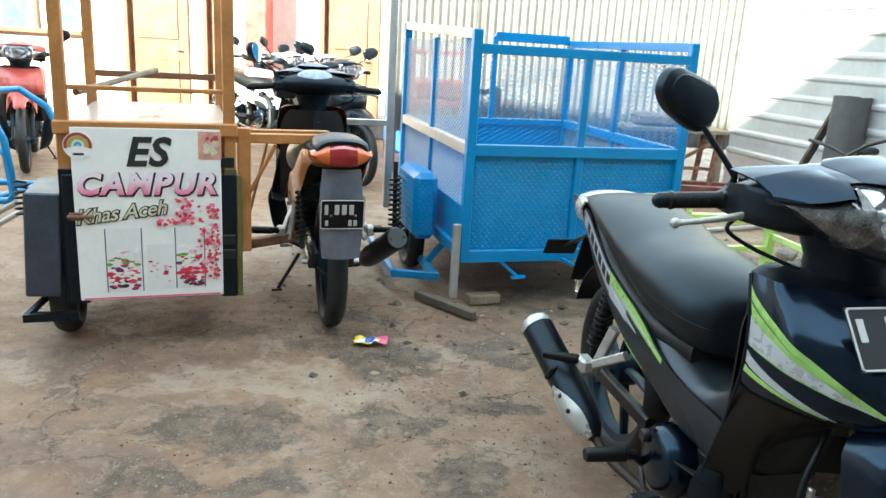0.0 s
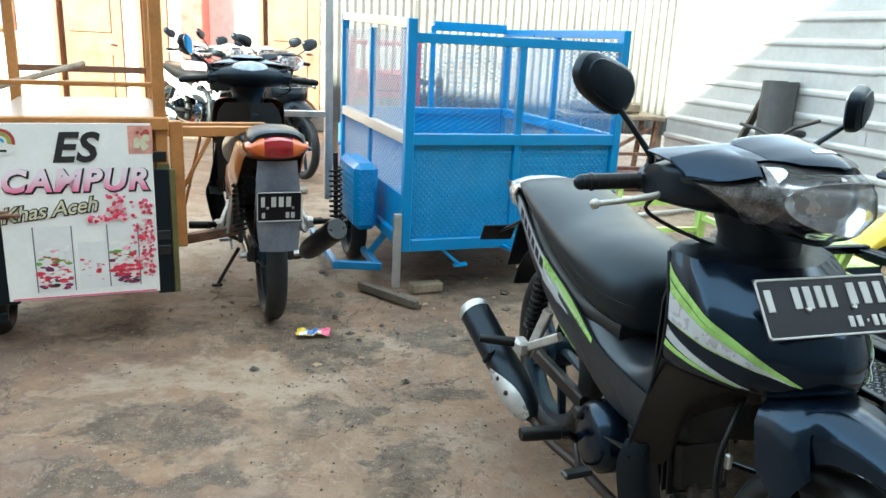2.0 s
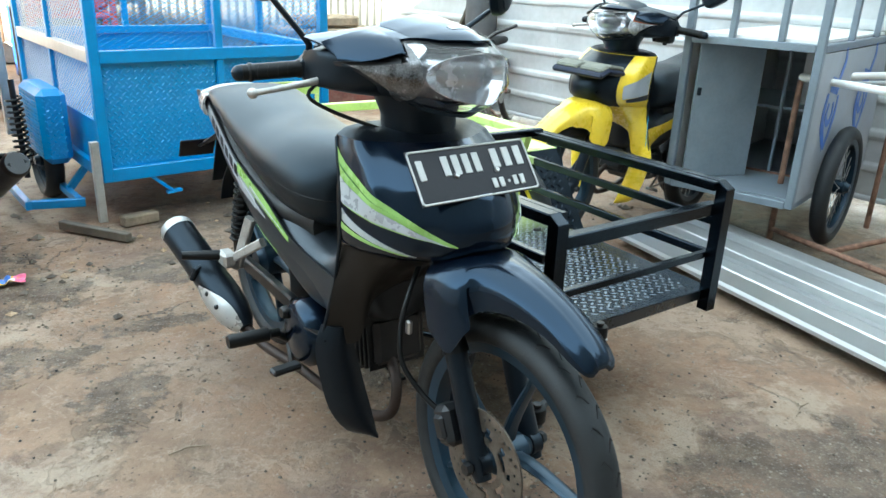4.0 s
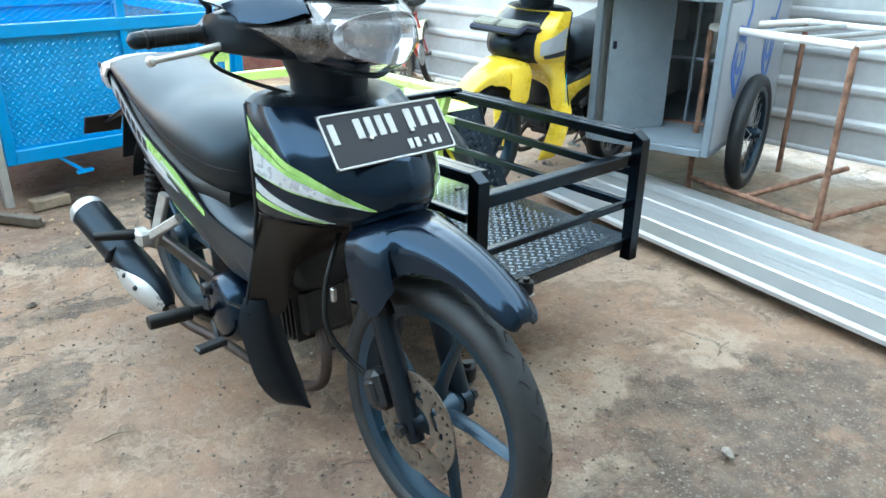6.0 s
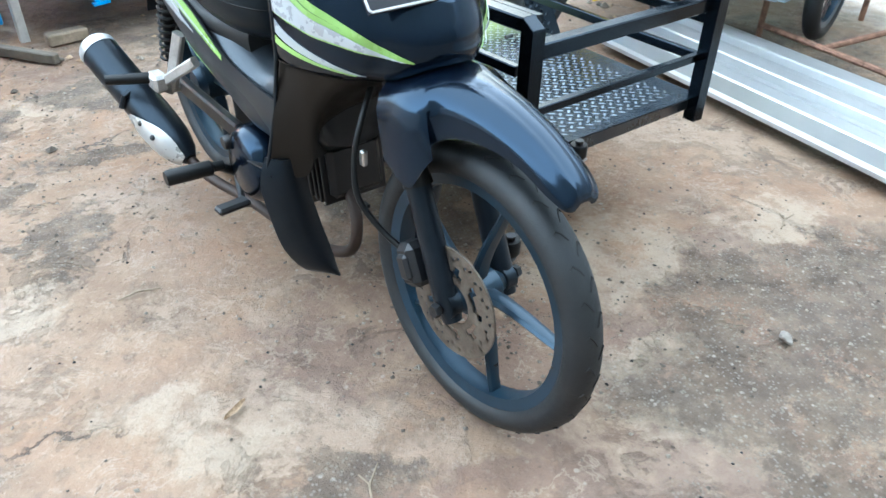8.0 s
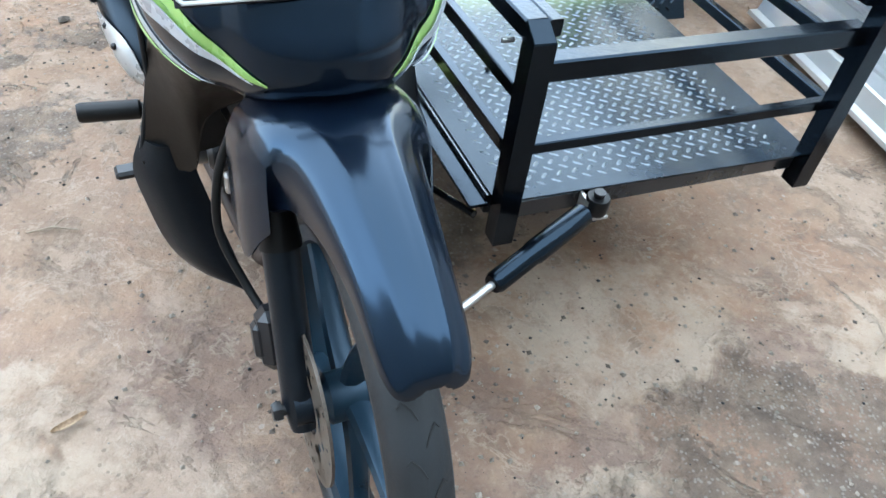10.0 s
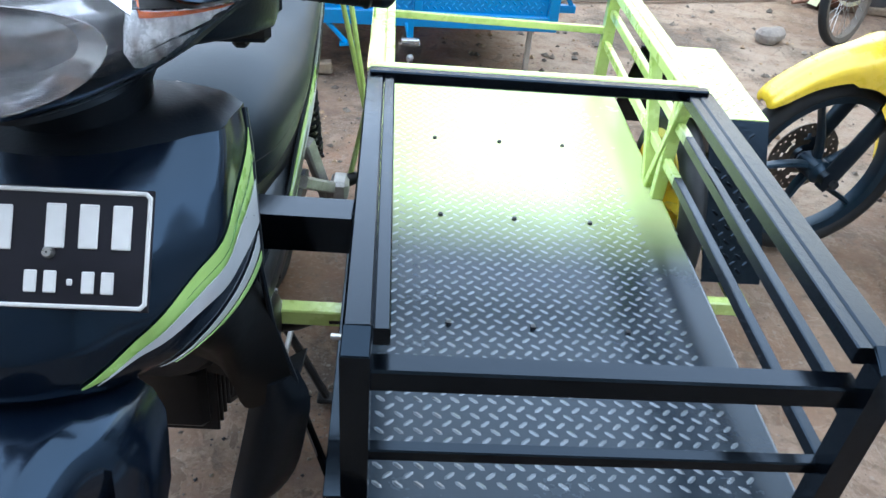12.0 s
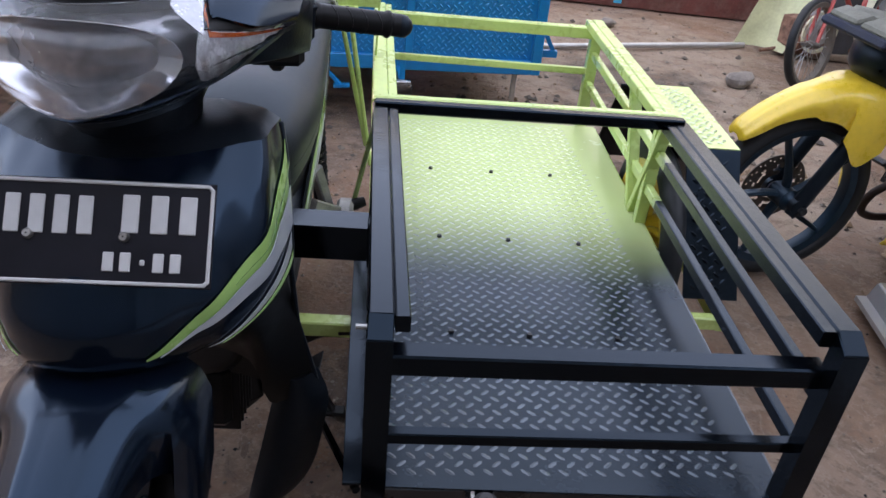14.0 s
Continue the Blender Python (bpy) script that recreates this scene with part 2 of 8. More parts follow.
M["redbeam"] = mat("red_oxide_steel", (0.12, 0.034, 0.026), 0.65, var=0.3, scale=6, dust=0.35)
M["stone"] = mat("grey_stone", (0.24, 0.21, 0.18), 0.85, var=0.35, scale=14, bump=0.5, bscale=60)
M["cream"] = mat("cream_plastic", (0.62, 0.60, 0.42), 0.5, var=0.15, dust=0.2)
M["bluegrey"] = mat("dark_blue_grey_mudguard", (0.10, 0.11, 0.14), 0.5, var=0.25, dust=0.3)
M["traydark"] = mat("dark_blue_sheet_metal", (0.040, 0.050, 0.070), 0.45, metal=0.2, var=0.35, scale=12, dust=0.15, dust_colour=(0.14, 0.13, 0.13))
M["paleyel"] = mat("pale_green_panel", (0.58, 0.60, 0.34), 0.5, var=0.15, dust=0.2)
M["pink"] = mat("pink_print", (0.75, 0.14, 0.26), 0.35, var=0.25, scale=30)
M["pinkfade"] = mat("pink_print_fading_to_white", (0.80, 0.60, 0.64), 0.35, var=0.06)
fade_nodes = M["pinkfade"].node_tree
fade_co, fade_sep, fade_ramp = fade_nodes.nodes.new("ShaderNodeTexCoord"), fade_nodes.nodes.new("ShaderNodeSeparateXYZ"), fade_nodes.nodes.new("ShaderNodeMapRange")
fade_ramp.inputs["From Min"].default_value, fade_ramp.inputs["From Max"].default_value = 0.612, 0.672
fade_mix = fade_nodes.nodes.new("ShaderNodeMix")
fade_mix.data_type = 'RGBA'
fade_mix.inputs["A"].default_value, fade_mix.inputs["B"].default_value = (0.78, 0.13, 0.30, 1), (0.84, 0.70, 0.77, 1)
fade_nodes.links.new(fade_co.outputs["Object"], fade_sep.inputs[0])
fade_nodes.links.new(fade_sep.outputs["Z"], fade_ramp.inputs["Value"])
fade_nodes.links.new(fade_ramp.outputs[0], fade_mix.inputs["Factor"])
fade_nodes.links.new(fade_mix.outputs["Result"], fade_nodes.nodes["Principled BSDF"].inputs["Base Color"])
M["pinkpale"] = mat("pale_pink_print", (0.78, 0.42, 0.48), 0.35, var=0.2, scale=30)
M["redprint"] = mat("red_print", (0.62, 0.04, 0.08), 0.35, var=0.5, scale=40)
M["purpleprint"] = mat("purple_print", (0.16, 0.03, 0.10), 0.35, var=0.3, scale=40)
M["greenprint"] = mat("green_print", (0.16, 0.36, 0.08), 0.35, var=0.4, scale=40)
M["darkprint"] = mat("dark_print", (0.02, 0.02, 0.022), 0.35, var=0.2)
M["oliveprint"] = mat("olive_print", (0.42, 0.40, 0.10), 0.4, var=0.2)
M["glassprint"] = mat("pale_grey_print", (0.76, 0.75, 0.74), 0.35, var=0.05, scale=12)
M["bluedecal"] = mat("blue_decal", (0.06, 0.16, 0.50), 0.4, var=0.2)
M["cyan"] = mat("cyan_decal", (0.05, 0.40, 0.65), 0.4, var=0.2)
M["dash"] = mat("dashboard_face", (0.22, 0.28, 0.36), 0.2, coat=0.8, var=0.35, scale=40)
M["clearplastic"] = glass("clear_bottle_plastic", (0.9, 0.93, 0.95), 0.08, 1.3)
M["palegrey"] = mat("pale_grey_panel", (0.36, 0.385, 0.42), 0.42, var=0.12, dust=0.2)
M["darkwall"] = mat("weathered_plaster_wall", (0.16, 0.153, 0.143), 0.9, var=0.3, scale=1.5, bump=0.2)
M["olivedark"] = mat("dull_olive_paint", (0.11, 0.095, 0.03), 0.6, var=0.3)
M["navycloth"] = mat("dark_blue_cloth", (0.008, 0.012, 0.030), 0.75, var=0.3, scale=20, bump=0.2, bscale=150)
M["khakipad"] = mat("khaki_grey_cushion_cloth", (0.155, 0.155, 0.125), 0.8, var=0.3, scale=20, bump=0.3, bscale=150)
M["dryleaf"] = mat("dry_leaf", (0.20, 0.12, 0.065), 0.7, var=0.4, scale=25, tint=(0.34, 0.24, 0.15))
M["fadedred"] = mat("faded_red_print", (0.62, 0.30, 0.24), 0.4, var=0.3, scale=30)

M["grit"] = mat("mixed_grit", (0.22, 0.19, 0.16), 0.85, var=0.3, scale=30)
grit_nodes = M["grit"].node_tree
geo, grit_ramp = grit_nodes.nodes.new("ShaderNodeNewGeometry"), grit_nodes.nodes.new("ShaderNodeValToRGB")
grit_ramp.color_ramp.elements[0].color, grit_ramp.color_ramp.elements[1].color = (0.055, 0.042, 0.032, 1), (0.27, 0.23, 0.185, 1)
grit_nodes.links.new(geo.outputs["Random Per Island"], grit_ramp.inputs[0])
grit_nodes.links.new(grit_ramp.outputs[0], grit_nodes.nodes["Principled BSDF"].inputs["Base Color"])


# ---------------------------------------------------------------- mesh helpers
class Bag:
    """Collects vertices and faces of one mesh."""

    def __init__(self):
        self.v, self.f = [], []

    def add(self, verts, faces):
        n = len(self.v)
        self.v += [tuple(p) for p in verts]
        self.f += [tuple(n + i for i in f) for f in faces]
        return self

    def box(self, c, s, rot=(0, 0, 0), bevel=0.0):
        """A box of size s round c, turned by degrees, with chamfered edges where bevel is given."""
        m = Matrix.Translation(c) @ Euler([radians(a) for a in rot]).to_matrix().to_4x4()
        hx, hy, hz = s[0] / 2, s[1] / 2, s[2] / 2
        b = min(bevel, 0.45 * min(s))
        if b <= 0:
            vs = [m @ Vector((x * hx, y * hy, z * hz)) for x in (-1, 1) for y in (-1, 1) for z in (-1, 1)]
            return self.add(vs, [(0, 1, 3, 2), (4, 6, 7, 5), (0, 4, 5, 1), (2, 3, 7, 6), (0, 2, 6, 4), (1, 5, 7, 3)])
        vs, idx = [], {}
        for x in (-1, 1):
            for y in (-1, 1):
                for z in (-1, 1):
                    for a in range(3):
                        q = [x * (hx - b), y * (hy - b), z * (hz - b)]
                        q[a] = (x * hx, y * hy, z * hz)[a]
                        idx[(x, y, z, a)] = len(vs)
                        vs.append(m @ Vector(q))
        fs = []
        for a in range(3):
            o1, o2 = (a + 1) % 3, (a + 2) % 3
            for sg in (-1, 1):
                ring = []
                for u, w in ((-1, -1), (1, -1), (1, 1), (-1, 1)):
                    k = [0, 0, 0]
                    k[a], k[o1], k[o2] = sg, u, w
                    ring.append(idx[(*k, a)])
                fs.append(ring if sg > 0 else ring[::-1])
            for u in (-1, 1):
                for w in (-1, 1):
                    k0, k1 = [0, 0, 0], [0, 0, 0]
                    k0[a], k1[a] = -1, 1
                    k0[o1] = k1[o1] = u
                    k0[o2] = k1[o2] = w
                    q = [idx[(*k0, o1)], idx[(*k1, o1)], idx[(*k1, o2)], idx[(*k0, o2)]]
                    fs.append(q if u * w > 0 else q[::-1])
        for x in (-1, 1):
            for y in (-1, 1):
                for z in (-1, 1):
                    t = [idx[(x, y, z, a)] for a in range(3)]
                    fs.append(t if x * y * z > 0 else t[::-1])
        return self.add(vs, fs)

    def rings(self, rings, cap=True, closed=True):
        """Joins rings of equally many points."""
        k = len(rings[0])
        vs = [p for r in rings for p in r]
        fs = []
        for i in range(len(rings) - 1):
            for j in range(k if closed else k - 1):
                a, b = i * k + j, i * k + (j + 1) % k
                fs.append((a, b, b + k, a + k))
        if cap and closed:
            fs.append(tuple(range(k))[::-1])
            fs.append(tuple((len(rings) - 1) * k + j for j in range(k)))
        return self.add(vs, fs)

    def tube(self, pts, r, seg=10, cap=True):
        """A round bar along points; r is one radius or one for each point."""
        pts = [Vector(p) for p in pts]
        rs = r if isinstance(r, (list, tuple)) else [r] * len(pts)
        out, side = [], None
        for i, p in enumerate(pts):
            d = (pts[min(i + 1, len(pts) - 1)] - pts[max(i - 1, 0)]).normalized()
            if side is None:
                side = d.cross(Vector((0, 0, 1)) if abs(d.z) < 0.9 else Vector((1, 0, 0))).normalized()
            side = (side - d * side.dot(d)).normalized()
            up = d.cross(side)
            out.append([p + rs[i] * (math.cos(a) * side + math.sin(a) * up) for a in (2 * math.pi * j / seg for j in range(seg))])
        return self.rings(out, cap)

    def bar(self, p0, p1, w, h, up=(0, 0, 1), bevel=0.0):
        """A rectangular bar from p0 to p1, w across and h along up."""
        p0, p1 = Vector(p0), Vector(p1)
        d = (p1 - p0).normalized()
        side = d.cross(Vector(up)).normalized()
        upv = side.cross(d)
        b = bevel
        prof = [(-w / 2 + b, -h / 2), (w / 2 - b, -h / 2), (w / 2, -h / 2 + b), (w / 2, h / 2 - b), (w / 2 - b, h / 2), (-w / 2 + b, h / 2), (-w / 2, h / 2 - b), (-w / 2, -h / 2 + b)] if b > 0 else [(-w / 2, -h / 2), (w / 2, -h / 2), (w / 2, h / 2), (-w / 2, h / 2)]
        return self.rings([[p + side * x + upv * z for x, z in prof] for p in (p0, p1)])

    def lathe(self, prof, centre=(0, 0, 0), axis='x', seg=40, close=False):
        """Turns a profile of (radius, along) round an axis through centre."""
        c = Vector(centre)
        out = []
        for j in range(seg):
            a = 2 * math.pi * j / seg
            row = []
            for r, h in prof:
                u, w = r * math.cos(a), r * math.sin(a)
                row.append(c + Vector({'x': (h, u, w), 'y': (u, h, w), 'z': (u, w, h)}[axis]))
            out.append(row)
        out.append(out[0])
        k = len(prof)
        vs = [p for r in out[:-1] for p in r]
        fs = []
        for j in range(seg):
            j2 = (j + 1) % seg
            for i in range(k if close else k - 1):
                i2 = (i + 1) % k
                fs.append((j * k + i, j2 * k + i, j2 * k + i2, j * k + i2))
        return self.add(vs, fs)

    def ball(self, c, r, seg=14, rot=(0, 0, 0)):
        c, e = Vector(c), Euler([radians(a) for a in rot]).to_matrix()
        rs = r if isinstance(r, (list, tuple)) else (r, r, r)
        rings = []
        n = max(5, seg // 2)
        for i in range(n + 1):
            t = -math.pi / 2 + math.pi * i / n
            k = max(1e-3, math.cos(t))
            rings.append([c + e @ Vector((rs[0] * k * math.cos(a), rs[1] * k * math.sin(a), rs[2] * math.sin(t))) for a in (2 * math.pi * j / seg for j in range(seg))])
        return self.rings(rings)

    def sheet(self, grid, thick, inside=None):
        """A curved sheet from a grid of points, given thickness along its normals."""
        g = np.array([[tuple(p) for p in row] for row in grid], float)
        du, dv = np.gradient(g, axis=0), np.gradient(g, axis=1)
        nn = np.cross(du, dv)
        nn /= np.maximum(np.linalg.norm(nn, axis=2, keepdims=True), 1e-9)
        if inside is not None and ((g - np.array(inside)) * nn).sum() < 0:
            thick = -thick
        low = g - nn * thick
        a, b = g.shape[:2]
        vs = list(map(tuple, g.reshape(-1, 3))) + list(map(tuple, low.reshape(-1, 3)))
        o = a * b
        fs = []
        for i in range(a - 1):
            for j in range(b - 1):
                q = (i * b + j, (i + 1) * b + j, (i + 1) * b + j + 1, i * b + j + 1)
                fs.append(q)
                fs.append(tuple(o + k for k in q[::-1]))
        rim = [i * b for i in range(a)] + [(a - 1) * b + j for j in range(1, b)] + [i * b + b - 1 for i in range(a - 2, -1, -1)] + [j for j in range(b - 2, 0, -1)]
        for k in range(len(rim)):
            p, q = rim[k], rim[(k + 1) % len(rim)]
            fs.append((q, p, o + p, o + q))
        return self.add(vs, fs)

    def moved(self, m):
        self.v = [tuple(m @ Vector(p)) for p in self.v]
        return self


def smooth_rows(keys, n):
    """Catmull-Rom through rows of numbers, n rows out."""
    k = np.array(keys, float)
    k = np.vstack([2 * k[0] - k[1], k, 2 * k[-1] - k[-2]])
    out = []
    for t in np.linspace(0, len(keys) - 1, n):
        i = min(int(t), len(keys) - 2)
        u = t - i
        a, b, c, d = k[i], k[i + 1], k[i + 2], k[i + 3]
        out.append(0.5 * (2 * b + (c - a) * u + (2 * a - 5 * b + 4 * c - d) * u * u + (3 * b - a - 3 * c + d) * u ** 3))
    return np.array(out)


def loft_y(keys, n=24, seg=24, power=2.6, x0=0.0):
    """A smooth body along y: rows of y, half width, top, bottom; sections are superellipses."""
    rings = []
    for y, w, zt, zb in smooth_rows(keys, n):
        w, h, c = max(w, 1e-3), max((zt - zb) / 2, 1e-3), (zt + zb) / 2
        ring = []
        for j in range(seg):
            a = 2 * math.pi * j / seg
            ca, sa = math.cos(a), math.sin(a)
            ring.append((x0 + w * math.copysign(abs(ca) ** (2 / power), ca), y, c + h * math.copysign(abs(sa) ** (2 / power), sa)))
        rings.append(ring)
    return Bag().rings(rings)


def part(name, bag, material, parent, label="", smooth=40, kind=""):
    """Links a bag as one mesh object under a thing or a part."""
    me = bpy.data.meshes.new(name)
    me.from_pydata(bag.v, [], bag.f)
    me.validate()
    me.materials.append(M[material] if isinstance(material, str) else material)
    if smooth:
        me.shade_smooth()
        me.set_sharp_from_angle(angle=radians(smooth))
    else:
        me.shade_flat()
    bm = bmesh.new()
    bm.from_mesh(me)
    bmesh.ops.recalc_face_normals(bm, faces=bm.faces)
    bm.to_mesh(me)
    bm.free()
    ob = new(name, me)
    if parent is not None:
        ob.parent = parent
    if label or kind:
        tagged(ob, label=label, kind=kind)
    return ob


def thing(name, label, category, m=None, group="", kind=""):
    ob = new(name)
    ob.empty_display_size = 0.1
    if m is not None:
        ob.matrix_world = m
    return tagged(ob, label, category, group, kind)


def text_bag(words, size, shear=0.0, bold=0.0, space=1.0, depth=0.001):
    """The outlines of words in the built-in font, as a mesh in the xy plane, centred."""
    cu = bpy.data.curves.new("words", 'FONT')
    cu.body, cu.size, cu.shear, cu.offset, cu.space_character = words, size, shear, bold, space
    cu.extrude, cu.align_x, cu.align_y, cu.resolution_u = depth, 'CENTER', 'CENTER', 3
    ob = bpy.data.objects.new("words", cu)
    scene.collection.objects.link(ob)
    bpy.context.view_layer.update()
    me = bpy.data.meshes.new_from_object(ob.evaluated_get(bpy.context.evaluated_depsgraph_get()))
    bag = Bag().add([tuple(v.co) for v in me.vertices], [tuple(p.vertices) for p in me.polygons])
    bpy.data.objects.remove(ob)
    bpy.data.meshes.remove(me)
    bpy.data.curves.remove(cu)
    return bag


def islands(bag):
    """The separate pieces of a mesh, each as a mesh of its own."""
    up = list(range(len(bag.v)))

    def root(i):
        while up[i] != i:
            up[i] = up[up[i]]
            i = up[i]
        return i
    for f in bag.f:
        for k in f[1:]:
            up[root(k)] = root(f[0])
    out = {}
    for f in bag.f:
        out.setdefault(root(f[0]), []).append(f)
    pieces = []
    for faces in out.values():
        ids = sorted({k for f in faces for k in f})
        at = {k: n for n, k in enumerate(ids)}
        pieces.append(Bag().add([bag.v[k] for k in ids], [tuple(at[k] for k in f) for f in faces]))
    return pieces


def tread_bumps(x0, x1, y0, y1, pitch=0.0300, length=0.0205, width=0.0070, height=0.0013):
    """Raised lozenges of tread plate over a rectangle of the xy plane at z = 0: two interleaved grids, leaning against each other."""
    bag = Bag()
    q = [(-.5, 0, 0), (-.28, -.5, 0), (.28, -.5, 0), (.5, 0, 0), (.28, .5, 0), (-.28, .5, 0), (-.26, 0, 1), (.26, 0, 1)]
    for half, lean in ((0.0, -40), (0.5, 40)):
        ux, uy = math.cos(radians(lean)), math.sin(radians(lean))
        for r in range(int((y1 - y0) / (pitch * 1.1) - half)):
            for c in range(int((x1 - x0) / pitch - half)):
                cx, cy = x0 + (c + 0.5 + half) * pitch, y0 + (r + 0.5 + half) * pitch * 1.1
                vs = [(cx + l * length * ux - w * width * uy, cy + l * length * uy + w * width * ux, h * height) for l, w, h in q]
                bag.add(vs, [(0, 1, 6), (1, 2, 7, 6), (2, 3, 7), (3, 4, 7), (4, 5, 6, 7), (5, 0, 6)])
    return bag


def mesh_panel(w, h, cell=0.042, ratio=0.55, wire=0.0019):
    """Expanded metal over a w x h rectangle in the xz plane: two families of slanting strands."""
    bag = Bag()
    slope = ratio
    for s in (1, -1):
        n = int((h + slope * w) / (cell * ratio)) + 1
        for i in range(n):
            c = i * cell * ratio - (slope * w if s > 0 else 0)
            xs = sorted({max(0.0, min(w, x)) for x in ((0 - c) / (s * slope), (h - c) / (s * slope))})
            if len(xs) < 2 or xs[1] - xs[0] < 1e-4:
                continue
            bag.bar((xs[0], 0, c + s * slope * xs[0]), (xs[1], 0, c + s * slope * xs[1]), wire, wire * 1.4, up=(0, 1, 0))
    return bag


# ---------------------------------------------------------------- motorcycles
def wheel(parent, y, z, paint, radius=0.28, width=0.037, spokes=5, disc_side=0, rim_r=0.222, tread=True, name="front_wheel", hub_r=0.035, lace=False):
    """A wheel round the x axis: the rim with its spokes, and the tyre, tread grooves, hub and brake disc under it."""
    c = (0, y, z)
    rim = Bag().lathe([(rim_r - 0.012, -0.020), (rim_r + 0.012, -0.026), (rim_r + 0.016, -0.020), (rim_r + 0.003, -0.012), (rim_r - 0.004, 0), (rim_r + 0.003, 0.012), (rim_r + 0.016, 0.020), (rim_r + 0.012, 0.026), (rim_r - 0.012, 0.020), (rim_r - 0.016, 0)], c, 'x', 56, close=True)
    rim_ob = part(name, rim, paint, parent)
    laced = Bag()
    for i in range(spokes):
        a = 2 * math.pi * i / spokes + 0.35
        if lace:
            b = a + (0.5 if i % 2 else -0.5)
            laced.tube([(0.02 * (-1) ** (i // 2), y + hub_r * math.cos(b), z + hub_r * math.sin(b)), (0, y + rim_r * math.cos(a), z + rim_r * math.sin(a))], 0.0018, 5)
            continue
        rows = []
        for k in range(6):
            r = hub_r * 0.8 + (rim_r - 0.004 - hub_r * 0.8) * k / 5
            sw = a + 0.25 * math.sin(k / 5 * math.pi / 2)
            d, t = Vector((0, math.cos(sw), math.sin(sw))), Vector((0, -math.sin(sw), math.cos(sw)))
            w, h = 0.024 - 0.009 * k / 5, 0.019 - 0.005 * k / 5
            rows.append([Vector(c) + d * r + t * (w / 2) * math.cos(q) + Vector((1, 0, 0)) * h * math.sin(q) for q in (2 * math.pi * j / 8 for j in range(8))])
        part("spoke", Bag().rings(rows), paint, rim_ob)
    if lace:
        part("wire_spokes", laced, "steel", rim_ob, kind="stuff")
    h = width
    s = radius - rim_r
    prof = [(rim_r + 0.006, -0.022), (rim_r + 0.3 * s, -h * 0.95), (rim_r + 0.55 * s, -h), (rim_r + 0.78 * s, -h * 0.82), (rim_r + 0.93 * s, -h * 0.5), (radius, -h * 0.18), (radius, h * 0.18), (rim_r + 0.93 * s, h * 0.5), (rim_r + 0.78 * s, h * 0.82), (rim_r + 0.55 * s, h), (rim_r + 0.3 * s, h * 0.95), (rim_r + 0.006, 0.022)]
    part("tyre", Bag().lathe(prof, c, 'x', 72, close=True), "tyre", rim_ob, smooth=60)
    if tread:
        g = Bag()
        for i in range(30):
            a0 = 2 * math.pi * i / 30
            for sgn in (-1, 1):
                pts = []
                for u, da in ((0.05, 0.0), (0.22, 0.045), (0.42, 0.075), (0.56, 0.055)):
                    a = a0 + (0.10 if sgn > 0 else 0) - da
                    rr = radius - 0.34 * s * u ** 2.4 + 0.0005
                    pts.append((sgn * u * h, y + rr * math.cos(a), z + rr * math.sin(a)))
                g.tube(pts, [0.0010, 0.0017, 0.0017, 0.0008], 4)
        part("tread_groove", g, "groove", rim_ob)
    part("hub", Bag().lathe([(0.004, -0.055), (hub_r * 0.6, -0.055), (hub_r * 0.75, -0.04), (hub_r, -0.034), (hub_r, 0.034), (hub_r * 0.75, 0.04), (hub_r * 0.6, 0.055), (0.004, 0.055)], c, 'x', 28), paint, rim_ob)
    if disc_side:
        x = disc_side * 0.058
        d = Bag()
        radii = [0.042, 0.055, 0.066, 0.078, 0.086, 0.094, 0.102, 0.110]
        n = 90
        keep = []
        for j in range(n):
            for i in range(len(radii) - 1):
                hole = (i in (1,) and j % 15 in range(3, 12)) or (i == 2 and j % 10 in (2, 3, 4)) or (i == 4 and j % 5 == 1) or (i == 6 - 1 and j % 5 == 3)
                if not hole:
                    keep.append((i, j))
        for sd in (-0.002, 0.002):
            vs = [(x + sd, y + r * math.cos(2 * math.pi * j / n), z + r * math.sin(2 * math.pi * j / n)) for j in range(n) for r in radii]
            k = len(radii)
            d.add(vs, [(j * k + i, j * k + i + 1, ((j + 1) % n) * k + i + 1, ((j + 1) % n) * k + i) for i, j in keep])
        d.lathe([(0.110, -0.002 + x), (0.110, 0.002 + x)], c, 'x', n)
        part("brake_disc", d, "disc", rim_ob, "worn perforated brake disc with rusty edge", smooth=0)
    return rim_ob


def fork(parent, y, z, colour="satin", gap=0.068):
    """Two telescopic legs leaning back from the axle, with the axle and lower clamp."""
    top = (0.225, 0.45)
    for sx in (-1, 1):
        leg = Bag().tube([(sx * gap, y - 0.015, z - 0.03), (sx * gap, y + 0.004, z), (sx * gap, y + 0.10, z + 0.21)], [0.017, 0.024, 0.023], 14)
        leg.lathe([(0.026, -0.012), (0.026, 0.012)], (sx * gap, y, z), 'x', 16)
        lg = part("fork_leg", leg, colour, parent)
        part("fork_tube", Bag().tube([(sx * gap, y + 0.10, z + 0.21), (sx * gap, y + top[0], z + top[1])], 0.013, 12), "engine", lg)
        part("dust_boot", Bag().tube([(sx * gap, y + 0.095, z + 0.20), (sx * gap, y + 0.115, z + 0.243)], [0.027, 0.022], 14), "rubber", lg)
    part("axle", Bag().tube([(-0.098, y, z), (0.098, y, z)], 0.008, 10).lathe([(0.001, -0.106), (0.012, -0.106), (0.014, -0.102), (0.014, -0.094), (0.001, -0.094)], (0, y, z), 'x', 6).lathe([(0.001, 0.106), (0.012, 0.106), (0.014, 0.102), (0.014, 0.094), (0.001, 0.094)], (0, y, z), 'x', 6), "engine", parent)
    part("fork_bridge", Bag().box((0, y + 0.245, z + 0.47), (0.20, 0.05, 0.035), (-26, 0, 0), 0.008), "engine", parent)


